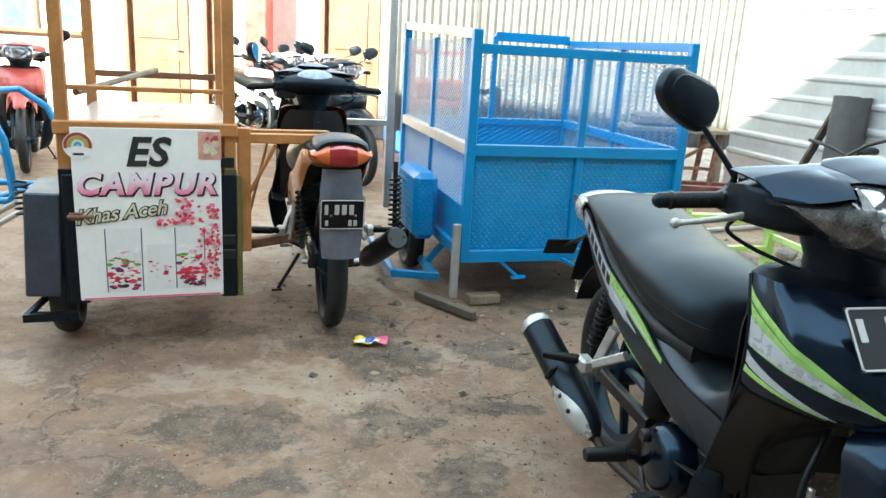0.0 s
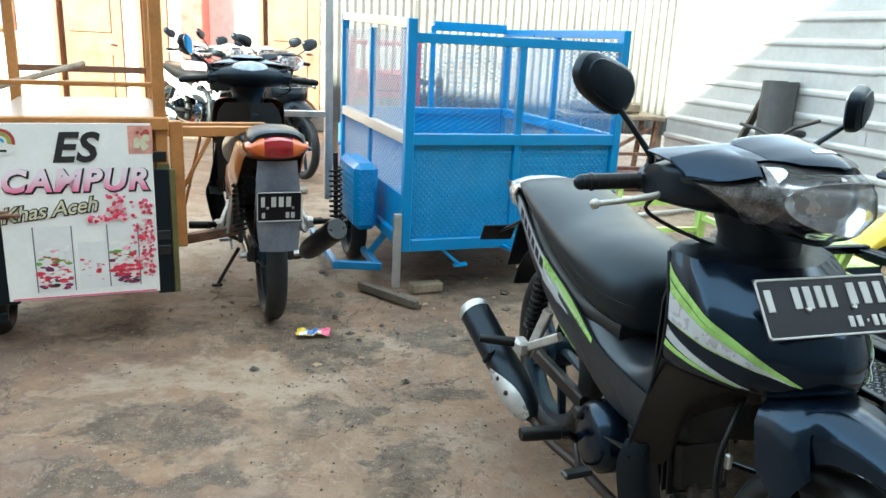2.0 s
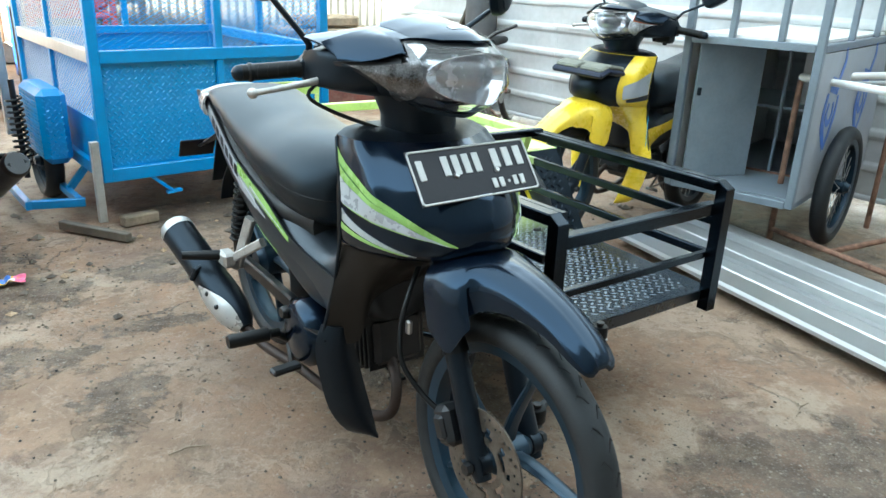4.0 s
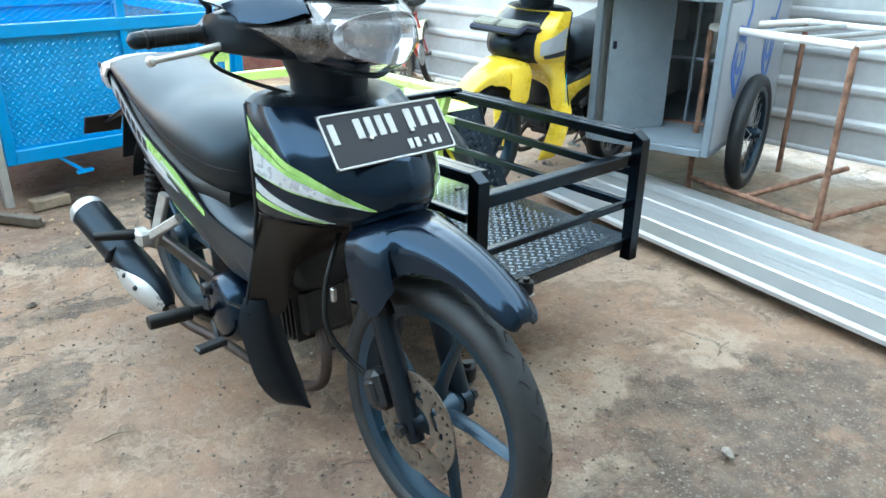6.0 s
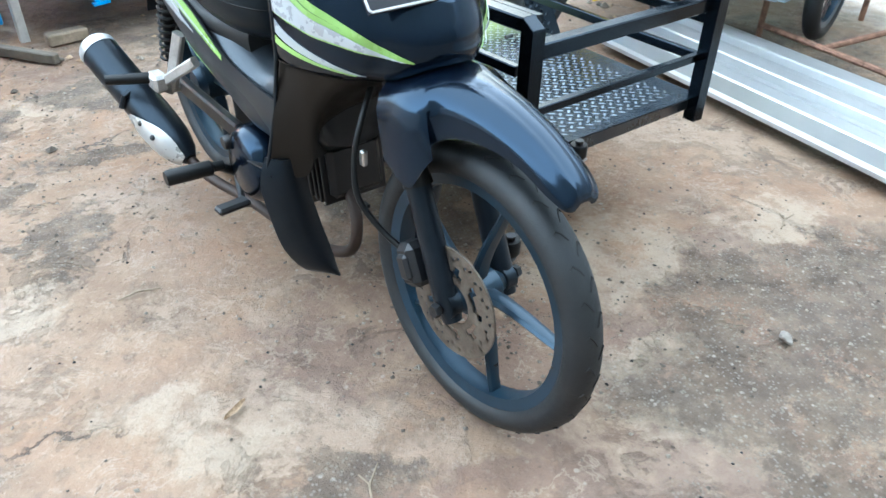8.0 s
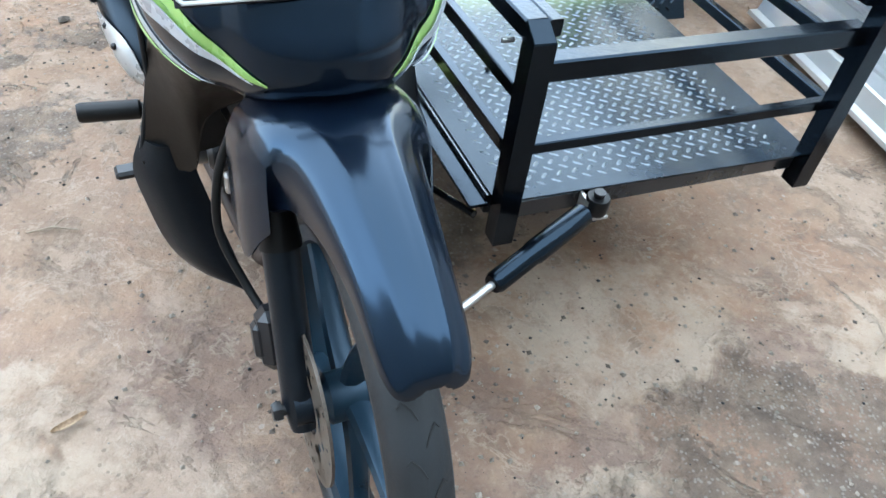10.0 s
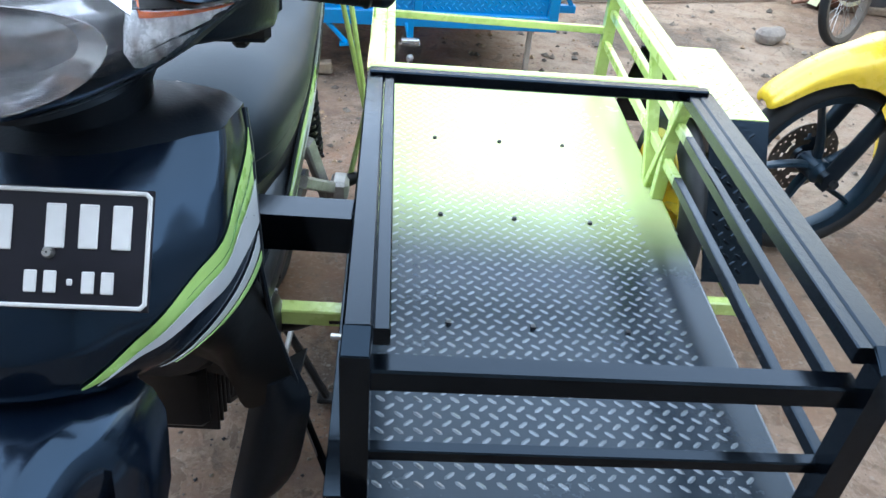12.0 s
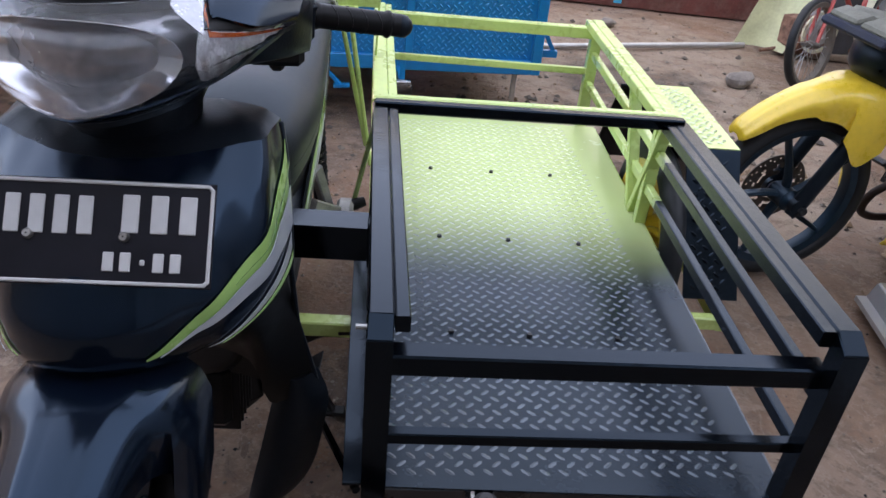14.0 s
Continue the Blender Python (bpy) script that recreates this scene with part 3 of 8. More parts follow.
def front_fender(parent, paint, nod=0):
    """The pointed front mudguard: a creased roof over the tyre with lobes down the sides at the back."""
    keys = [(-0.206, 0.568, 0.018, 0.004), (-0.205, 0.576, 0.028, 0.008), (-0.198, 0.590, 0.038, 0.014), (-0.17, 0.613, 0.045, 0.022), (-0.11, 0.645, 0.049, 0.029), (-0.04, 0.668, 0.057, 0.042), (0.03, 0.680, 0.071, 0.068), (0.075, 0.681, 0.097, 0.115), (0.115, 0.676, 0.111, 0.155), (0.165, 0.663, 0.112, 0.115)]
    grid = []
    for y, zc, w, drop in smooth_rows(keys, 40):
        row = []
        for j in range(25):
            u = -1 + 2 * j / 24
            a = abs(u)
            if a < 0.62:
                k = a / 0.62
                x, zz = w * 0.80 * k, zc - min(0.016, 0.3 * w) * k ** 2.2 + 0.0035 * math.exp(-((k - 0.60) / 0.10) ** 2)
            else:
                k = (a - 0.62) / 0.38
                x = w * (0.80 + 0.20 * math.sin(min(1, k * 2.2) * math.pi / 2) + 0.03 * k)
                zz = zc - min(0.016, 0.3 * w) - drop * k ** 1.15
            row.append((math.copysign(x, u), y - 0.32 * max(0.0, zc - zz - 0.02) * (1 if drop > 0.09 else 0.0), zz))
        grid.append(row)
    bag = Bag().sheet(grid, 0.003, (0, 0.0, 0.4))
    if nod:
        bag.v = [(x * 1.10, 0.12 + (y - 0.12) * 1.17, 0.70 + (z - 0.70) * (1.28 if y > -0.02 else 1.15)) for x, y, z in bag.v]
        bag.moved(Matrix.Translation((0, 0.12, 0.66)) @ pose(0, 0, 0, nod) @ Matrix.Translation((0, -0.12, -0.66)))
    return part("front_fender", bag, paint, parent, smooth=55)


def cowl_point(th, z, out=0.0):
    """A point of the front cowl: th runs from -1 to 1 across, z is the height; out lifts it off the surface."""
    zs = [0.636, 0.642, 0.655, 0.675, 0.70, 0.74, 0.79, 0.83, 0.865]
    wd = np.interp(z, zs, [0.168, 0.174, 0.180, 0.183, 0.184, 0.183, 0.180, 0.175, 0.166])
    ys = np.interp(z, zs, [0.368, 0.364, 0.358, 0.352, 0.348, 0.349, 0.358, 0.378, 0.398])
    yf = np.interp(z, zs, [0.205, 0.155, 0.118, 0.093, 0.080, 0.082, 0.112, 0.168, 0.245])
    a = abs(th)
    x = wd * math.sin(a * math.pi / 2) ** 0.92
    y = yf + (ys - yf) * (1 - math.cos(a * math.pi / 2)) ** 0.88
    crease = 0.010 * math.exp(-((a - 0.36) / 0.07) ** 2) * (1 if z < 0.78 else 0.4)
    fold = 0.011 * math.exp(-((a - 0.70) / 0.085) ** 2) * min(1.0, max(0.0, (z - 0.70) / 0.07))
    return (math.copysign(x + out + 0.8 * fold, th) if a > 0.02 else 0.0, y + crease - out - 0.8 * fold, z)


def cowl_patch(th0, th1, low, high, out=0.0015, n=14, m=6):
    """A sticker on the cowl between two height curves over th0..th1."""
    grid = []
    for i in range(n):
        f = i / (n - 1)
        th = th0 + (th1 - th0) * f
        a, b = low(f), high(f)
        grid.append([cowl_point(th, a + (b - a) * j / (m - 1), out) for j in range(m)])
    return Bag().sheet(grid, 0.0008)


def number_plate(parent, m, w, h, rows, label):
    """A black plate with a raised pale rim; its characters are plain bars."""
    def at(bag):
        return bag.moved(m)
    pl = part("number_plate", at(Bag().box((0, 0, 0), (w, 0.002, h), bevel=0.0008)), "plate", parent, label)
    rim = Bag()
    e = 0.0035
    for sx in (-1, 1):
        rim.box((sx * (w / 2 - e), -0.002, 0), (0.004, 0.003, h - 0.012), bevel=0.001)
        rim.box((0, -0.002, sx * (h / 2 - e)), (w - 0.012, 0.003, 0.004), bevel=0.001)
        for sz in (-1, 1):
            rim.box((sx * (w / 2 - 0.0055), -0.002, sz * (h / 2 - 0.0055)), (0.009, 0.003, 0.004), (0, 45 * sx * sz, 0), 0.001)
    part("plate_rim", at(rim), "platew", pl)
    for x, z, cw, ch in rows:
        part("character_bar", at(Bag().box((x, -0.0022, z), (cw, 0.0026, ch), bevel=0.001)), "platew", pl)
    for x in (-0.045, 0.05):
        part("plate_bolt", at(Bag().lathe([(0.001, -0.006), (0.004, -0.006), (0.006, -0.002), (0.006, 0)], (x, 0, -0.004), 'y', 10)), "steel", pl)
    return pl


def handlebar(parent, y=0.48, half=0.322):
    for sx in (-1, 1):
        part("handlebar", Bag().tube([(sx * 0.08, y - 0.03, 1.0), (sx * 0.15, y - 0.01, 0.992), (sx * half, y + 0.02, 0.978)], 0.011, 12), "engine", parent)
        d = Vector((sx * (half - 0.15), 0.03, -0.014)).normalized()
        g = Bag()
        base = Vector((sx * 0.205, y, 0.982))
        L = half - 0.205
        prof = []
        for k in range(33):
            t = k / 32
            r = 0.0165 + (0.0022 if k < 2 or 26 < k < 29 else 0.0) - (0.0010 if 29 <= k else 0)
            prof.append((base + d * (L * t), r))
        g.tube([p for p, r in prof], [r for p, r in prof], 16)
        grip = part("grip", g, "rubber", parent)
        for k in range(4):
            for turn in (0, 180):
                arc = []
                for q in np.linspace(-75, 75, 9):
                    a = radians(q + turn)
                    arc.append(base + d * (L * (0.20 + 0.17 * k) + 0.010 * math.cos(radians(q * 1.2))) + Vector((0, -math.cos(a), math.sin(a))) * 0.0163)
                part("groove", Bag().tube(arc, 0.0010, 5), "groove", grip)
        part("bar_end", Bag().ball(base + d * (L + 0.004), 0.016, 12), "satin", parent)
        sw = part("switch_housing", Bag().box(base - d * 0.025, (0.055, 0.05, 0.052), (0, 4 * sx, 8 * sx), 0.012).box(base - d * 0.045 + Vector((0, 0, 0.03)), (0.03, 0.026, 0.035), (0, 0, 0), 0.006), "satin", parent)
        if sx < 0:
            lever = Bag().tube([base - d * 0.05 + Vector((0, -0.055, -0.012)), base + Vector((sx * 0.02, -0.075, -0.018)), base + Vector((sx * 0.09, -0.068, -0.030)), base + Vector((sx * 0.122, -0.058, -0.036))], [0.008, 0.007, 0.0055, 0.006], 10)
            lever.ball(base + Vector((sx * 0.126, -0.056, -0.037)), 0.0105, 12)
            part("brake_lever", lever, "alloy", sw)
        if sx < 0:
            part("cable", Bag().tube(smooth_rows([base - d * 0.03 + Vector((0, -0.03, -0.02)), base + Vector((-sx * 0.000, -0.035, -0.050)), base + Vector((-sx * 0.05, -0.055, -0.082)), Vector((sx * 0.09, 0.36, 0.875)), Vector((sx * 0.05, 0.33, 0.855))], 18), 0.0042, 8), "rubber", sw)
        else:
            part("switch_block", Bag().box(base - d * 0.05 + Vector((0, -0.01, -0.035)), (0.075, 0.055, 0.060), (0, 0, 8), 0.008).box(base - d * 0.048 + Vector((0, -0.012, -0.068)), (0.020, 0.022, 0.016), (0, 0, 8), 0.005).box(base - d * 0.085 + Vector((0, -0.006, -0.030)), (0.05, 0.05, 0.075), (0, 0, 8), 0.008), "matte", sw)
            part("clamp_block", Bag().box(base - d * 0.028 + Vector((0, -0.022, 0.030)), (0.046, 0.030, 0.040), (14, 0, 8), 0.006).box(base - d * 0.006 + Vector((0, -0.004, -0.004)), (0.012, 0.050, 0.050), (0, 0, 8), 0.006), "satin", sw)


def mirror(parent, sx, centre, yaw, y=0.48, size=(0.081, 0.046), tilt=-22, foot_x=0.185):
    stem = Bag().tube([(sx * foot_x, y, 1.0), (sx * foot_x, y, 1.03), (sx * (foot_x + 0.025), y + 0.005, 1.06), tuple(Vector(centre) + Vector((-sx * 0.035, 0.0, -0.045)))], [0.008, 0.007, 0.006, 0.006], 10)
    stem.lathe([(0.013, 0.985), (0.013, 1.012), (0.009, 1.018)], (sx * foot_x, y, 0), 'z', 12)
    st = part("mirror_stem", stem, "satin", parent)
    m = Matrix.Translation(centre) @ pose(0, 0, 0, 0, sx * tilt, yaw)
    flats = ((0, 0.97), (180, 0.97), (90, 1.0), (270, 1.0), (38, 1.02), (218, 1.05), (142, 1.16), (322, 1.12))

    def outline(k, t):
        """A rounded eight-sided rim, k of full size."""
        ring = []
        for j in range(40):
            a = 2 * math.pi * j / 40
            r = sum(max(0.0, math.cos(a - radians(n)) / d) ** 11 for n, d in flats) ** (-1 / 11)
            x, z = size[0] * k * r * math.cos(a), size[1] * k * r * math.sin(a)
            ring.append(m @ Vector((x, t, z * (1 - 0.16 * sx * math.cos(a)))))
        return ring
    hd = part("mirror_housing", Bag().rings([outline(k, t) for t, k in ((0.016, 0.92), (0.013, 0.99), (0.004, 1.0), (-0.006, 0.96), (-0.013, 0.84), (-0.0145, 0.80), (-0.018, 0.77), (-0.022, 0.50), (-0.024, 0.1))]), "satin", st, smooth=28)
    part("mirror_glass", Bag().rings([outline(0.9, 0.0165 + d) for d in (0, 0.001)]), "mirror", hd)


def head_point(u, v, out=0.0):
    """A point of the handlebar cowl: u across from -1 to 1; v from the chin 0 over the brow 1 to the dials 1.5."""
    a = abs(u)
    yf = np.interp(v, [0, 0.12, 0.35, 0.6, 0.75, 0.88, 1.0, 1.2, 1.5], [0.205, 0.152, 0.124, 0.134, 0.160, 0.205, 0.265, 0.345, 0.445])
    rise = np.interp(v, [0, 0.75, 0.88, 1.0, 1.2, 1.5], [0, 0.76, 0.90, 0.965, 1.0, 0.84])
    back = 0.215 - 0.13 * min(1, max(0, (v - 0.75) / 0.75))
    zl, zt = 0.925 + 0.055 * a ** 1.6, 1.084 - 0.042 * a ** 1.4
    return (0.205 * u * (1 - 0.10 * max(0, 1 - v) * a), yf + back * a ** 1.6 - out * max(0.15, 1.3 - v), zl + (zt - zl) * rise + out * min(1, max(0, v - 0.6) * 1.6))


def head_patch(u0, u1, v0, v1, out=0.0, n=12, m=9, thick=0.002):
    grid = []
    for i in range(n):
        f = i / (n - 1)
        u = u0 + (u1 - u0) * f
        a, b = (v0(f) if callable(v0) else v0), (v1(f) if callable(v1) else v1)
        o = out(f) if callable(out) else out
        grid.append([head_point(u, a + (b - a) * j / (m - 1), o) for j in range(m)])
    return Bag().sheet(grid, thick)


def head(parent, paint, taped=True):
    """The handlebar cowl: visor, headlamp and two turn lamps in front, a black shell behind with the dials."""
    rim = lambda a: 0.01 + 0.40 * max(0.0, (a - 0.56) / 0.38) ** 1.2
    brow = lambda a: float(np.interp(a, [0, 0.30, 0.45, 0.53, 0.58, 0.90, 1.0], [0.78, 0.80, 0.86, 0.85, 0.62, 0.455, 0.43]))
    lid = lambda a: brow(a) + float(np.interp(a, [0, 0.45, 0.54, 0.60, 0.92, 1.0], [0.045, 0.045, 0.04, 0.11, 0.10, 0.08]))
    part("lamp_surround", head_patch(-1, 1, lambda f: brow(abs(2 * f - 1)) - 0.004, lambda f: lid(abs(2 * f - 1)) + 0.03, -0.004, 81, 5, 0.002), "matte", parent, "black gap round the lamps", smooth=55)
    visor = part("visor", head_patch(-1, 1, lambda f: lid(abs(2 * f - 1)) - 0.004, lambda f: 1.5 - 0.35 * abs(2 * f - 1) ** 2, 0.004, 81, 22, 0.004), paint, parent, smooth=55)
    part("visor_crest", head_patch(-0.44, 0.44, lambda f: lid(0.44 * abs(2 * f - 1)) - 0.006, lambda f: 1.42 - 0.25 * abs(2 * f - 1) ** 2, lambda f: 0.005 + 0.012 * (1 - abs(2 * f - 1) ** 4), 31, 16, 0.006), paint, visor, smooth=55)
    for sx in (-1, 1):
        part("visor_brow", head_patch(sx * 0.585, sx * 0.995, lambda f: lid(0.585 + 0.41 * f) - 0.012, lambda f: 1.0 - 0.12 * f, lambda f: 0.005 + 0.012 * math.sin(f * math.pi), 18, 10, 0.006), paint, visor, smooth=55)
        part("lamp_edge", head_patch(sx * 0.40, sx * 0.555, lambda f: 0.79 - 0.19 * f, lambda f: min(0.84, brow(0.37 + 0.205 * f)) - 0.005, -0.003, 12, 6, 0.001), "lampwhite", visor, "bright white lamp corner")
    part("emblem", head_patch(-0.11, 0.11, 0.93, 0.96, 0.0190, 9, 3, 0.0012), "white_st", visor, "pale lettering strip")
    part("headlamp_lens", head_patch(-0.52 if taped else -0.95, 0.95, lambda f: rim(abs((-0.52 if taped else -0.95) * (1 - f) + 0.95 * f)), lambda f: brow(abs((-0.52 if taped else -0.95) * (1 - f) + 0.95 * f)), 0.003, 79, 18, 0.0025), "lens", parent, "clear scratched headlamp lens", smooth=60)
    part("lens_rim", head_patch(-1.0, 1.0, lambda f: rim(min(0.96, abs(2 * f - 1))) - 0.085, lambda f: rim(min(0.96, abs(2 * f - 1))) + 0.004, 0.005, 51, 4, 0.006), "satin", parent, smooth=60)
    bowl = []
    for a in np.linspace(0, 2 * math.pi, 33):
        row = []
        for k in np.linspace(1.0, 0.04, 8):
            u, w = 0.46 * k * math.cos(a), k * math.sin(a)
            row.append((0.205 * u, head_point(u, 0.38)[1] + 0.016 + 0.06 * (1 - k * k), 0.998 + 0.046 * w))
        bowl.append(row)
    refl = part("reflector", Bag().sheet(bowl, 0.001), "reflector", parent, smooth=60)
    part("lamp_cavity", head_patch(-0.95, 0.95, lambda f: rim(abs(1.9 * f - 0.95)) + 0.01, lambda f: brow(abs(1.9 * f - 0.95)) - 0.01, -0.045, 61, 10, 0.002), "lampgrey", parent, "dark lamp interior", smooth=60)
    part("reflector_shelf", Bag().box((0, 0.225, 0.948), (0.10, 0.05, 0.004), (8, 0, 0)), "satin", refl)
    part("bulb_hood", Bag().ball((0, 0.225, 0.995), (0.018, 0.030, 0.016), 14), "engine", refl)
    for sx in (-1, 1):
        if taped and sx < 0:
            tl = part("turn_lamp_lens", head_patch(-0.515, -0.955, lambda f: rim(0.515 + 0.44 * f), lambda f: brow(0.515 + 0.44 * f), 0.004, 18, 9, 0.003), "tape", parent, "turn lamp lens wrapped in wrinkled tape", smooth=60)
        else:
            tl = part("turn_reflector", head_patch(sx * 0.53, sx * 0.93, lambda f: rim(0.53 + 0.40 * f) + 0.02, lambda f: brow(0.53 + 0.40 * f) - 0.01, lambda f: -0.010 - 0.003 * math.sin(f * 40), 41, 6, 0.001), "turnwhite", parent, "fluted silver lamp interior")
            part("amber_strip", head_patch(sx * 0.54, sx * 0.92, lambda f: brow(0.54 + 0.38 * f) - 0.055 + 0.03 * f, lambda f: brow(0.54 + 0.38 * f) - 0.005, -0.003, 10, 3, 0.002), "orange_l", tl, "amber strip behind the lens")
    shell = Bag()
    rings = []
    for x in np.linspace(-0.205, 0.205, 21):
        a = abs(x) / 0.205
        cy, ry = 0.395 + 0.02 * a, 0.135 * (1 - 0.55 * a ** 2)
        zc, rz = 0.995 - 0.005 * a, 0.062 * (1 - 0.45 * a ** 2)
        ring = []
        for j in range(18):
            q = 2 * math.pi * j / 18
            yy = cy + ry * math.cos(q)
            front = head_point(max(-1, min(1, x / 0.205)), 0.5)[1] + 0.055
            ring.append((x, max(yy, front), zc + rz * math.copysign(abs(math.sin(q)) ** 0.8, math.sin(q))))
        rings.append(ring)
    part("head_shell", shell.rings(rings), "satin", parent, smooth=50)
    part("dashboard", Bag().ball((0, 0.484, 1.034), (0.090, 0.050, 0.018), 24, (-38, 0, 0)), "dash", parent, "instrument cluster with two dials")
    part("neck", Bag().rings([[(0.0 + w * math.cos(a), yc + d * math.sin(a), z) for a in (2 * math.pi * j / 20 for j in range(20))] for z, w, d, yc in ((0.975, 0.12, 0.105, 0.36), (0.94, 0.098, 0.085, 0.355), (0.90, 0.080, 0.076, 0.352), (0.85, 0.078, 0.080, 0.352), (0.80, 0.085, 0.09, 0.36))]), "satin", parent, smooth=50)


def front_cowl(parent, paint, stripes=True, leg="legcover"):
    grid = [[cowl_point(th, z) for z in np.linspace(0.636, 0.865, 22)] for th in np.linspace(-1, 1, 49)]
    cowl = part("front_cowl", Bag().sheet(grid, 0.004), paint, parent, smooth=50)
    # the top deck between the cowl's upper rim and the neck
    deck = []
    for th in np.linspace(-1, 1, 33):
        e = Vector(cowl_point(th, 0.865))
        inner = Vector((e.x * 0.55, 0.40, 0.885))
        mid = e.lerp(inner, 0.5) + Vector((0, 0, 0.006))
        deck.append([e, e.lerp(mid, 0.5) + Vector((0, 0, 0.004)), mid, inner])
    part("cowl_deck", Bag().sheet(deck, 0.004), "satin", cowl)
    if stripes:
        for sx in (-1, 1):
            def run(c0, c1, p, end):
                return lambda th: c0 + (c1 - c0) * min(1, (0.985 - th) / (0.985 - end)) ** p

            def flash(end, lo, hi, a, b, out, n):
                """A tapering strip between the shares a and b of the band lo..hi, up to the angle end."""
                at = lambda t: 0.985 + (end - 0.985) * t
                return cowl_patch(sx * 0.985, sx * end, lambda t: lo(at(t)) + (hi(at(t)) - lo(at(t))) * a(t), lambda t: lo(at(t)) + (hi(at(t)) - lo(at(t))) * b(t), out, n, 5)

            lo, hi = run(0.738, 0.697, 0.9, 0.21), run(0.843, 0.699, 0.82, 0.21)
            part("sticker", flash(0.21, lo, hi, lambda t: 0, lambda t: 1, 0.0015, 28), "green_st", cowl, "lime green stripe sticker")
            part("sticker", flash(0.25, lo, hi, lambda t: 0.03 + 0.12 * t, lambda t: 0.52 + 0.10 * t - 0.40 * t ** 5, 0.0042, 28), "silver_st", cowl, "silver stripe sticker")
            part("sticker", flash(0.55, lo, hi, lambda t: 0.74 + 0.02 * t, lambda t: 0.79 - 0.035 * t, 0.0042, 14), "deepgreen_st", cowl, "thin dark green streak")
            lo, hi = run(0.686, 0.663, 0.8, 0.40), run(0.727, 0.664, 0.75, 0.40)
            part("sticker", flash(0.40, lo, hi, lambda t: 0.45 - 0.2 * t, lambda t: 1, 0.0015, 20), "silver_st", cowl, "thin silver stripe sticker")
            part("sticker", flash(0.46, lo, hi, lambda t: 0, lambda t: 0.33, 0.0030, 18), "green_st", cowl, "thin green stripe sticker")
    for sx in (-1, 1):
        # leg shield: from the cowl's lower rim down to the wheel arch
        low = smooth_rows([(0.212, 0.385, 0.425), (0.150, 0.348, 0.412), (0.134, 0.332, 0.475), (0.116, 0.330, 0.516), (0.062, 0.330, 0.538), (0.001, 0.330, 0.545)], 22)
        g = []
        for i in range(22):
            s = i / 21
            top_p = Vector(cowl_point(sx * (1 - s), 0.642, -0.003))
            low_p = Vector((sx * low[i][0], low[i][1], low[i][2]))
            row = []
            for j in range(9):
                q = j / 8
                pt = top_p.lerp(low_p, q)
                pt.y += 0.035 * math.sin(q * math.pi) * s
                row.append(pt)
            g.append(row)
        sh = part("leg_shield", Bag().sheet(g, 0.004, (0, 0.5, 0.55)), leg, parent, smooth=50)
        # wall behind the wheel arch
        g2 = [[(sx * low[i][0], low[i][1] + 0.002 + 0.10 * q, low[i][2] - 0.02 * q) for q in (0, 0.5, 1)] for i in range(22)]
        part("inner_shield", Bag().sheet(g2, 0.003), "matte", sh)
        # lower wing below the shield
        rear = smooth_rows([(0.212, 0.452), (0.230, 0.400), (0.222, 0.330), (0.202, 0.240), (0.160, 0.172), (0.104, 0.146)], 16)
        fore = smooth_rows([(0.150, 0.448), (0.143, 0.400), (0.132, 0.345), (0.117, 0.275), (0.104, 0.218), (0.092, 0.156)], 16)
        g3 = []
        for i in range(16):
            f = i / 15
            g3.append([(sx * (rear[i][0] + (fore[i][0] - rear[i][0]) * q), 0.378 - 0.022 * math.sin((0.15 + 0.85 * q) * math.pi) - 0.02 * f + (0.025 * (1 - q) ** 3), rear[i][1] + (fore[i][1] - rear[i][1]) * q) for q in np.linspace(0, 1, 8)])
        part("lower_wing", Bag().sheet(g3, 0.008, (0, 0.6, 0.35)), leg if leg == "yellow" else "satin", sh, smooth=50)
        # the rider's side of the shield
        g4 = [[(sx * x * (0.72 + 0.28 * min(1.0, (0.86 - z) / 0.10) ** 0.5), 0.40 + 0.05 * (1 - x / 0.17), z) for x in np.linspace(0.002, 0.166, 7)] for z in np.linspace(0.86, 0.40, 14)]
        part("knee_panel", Bag().sheet(g4, 0.004), "matte", sh)
        part("edge_trim", Bag().tube([cowl_point(sx * 1.0, z, 0.0) for z in np.linspace(0.86, 0.66, 6)] + [(sx * 0.185, 0.378, 0.55), (sx * 0.212, 0.386, 0.43)], 0.004, 8), "satin", sh)
    return cowl


def seat_unit(parent, material="seat"):
    keys = [(0.600, 0.055, 0.690, 0.610), (0.614, 0.100, 0.728, 0.585), (0.67, 0.140, 0.764, 0.566), (0.77, 0.160, 0.786, 0.570), (0.88, 0.165, 0.790, 0.602), (0.98, 0.161, 0.795, 0.640), (1.08, 0.157, 0.812, 0.672), (1.20, 0.150, 0.830, 0.722), (1.31, 0.138, 0.836, 0.766), (1.40, 0.112, 0.820, 0.778), (1.445, 0.070, 0.800, 0.782)]
    seat = part("seat", loft_y(keys, 48, 40, 2.25), material, parent, smooth=60)
    piping = Bag()
    for sx in (-1, 1):
        rows = smooth_rows(keys, 30)
        piping.tube([(sx * (w + 0.001) * 0.985, y, (zt + zb) / 2) for y, w, zt, zb in rows[1:-2]], 0.0018, 6)
    part("seat_seam", piping, "rubber", seat)
    part("seat_base", loft_y([(0.66, 0.105, 0.62, 0.53), (0.80, 0.138, 0.62, 0.54), (0.93, 0.148, 0.645, 0.565), (1.08, 0.146, 0.69, 0.605), (1.20, 0.138, 0.75, 0.66), (1.35, 0.120, 0.80, 0.73), (1.43, 0.09, 0.80, 0.75)], 24, 24, 3.2), "matte", seat, smooth=60)
    return seat


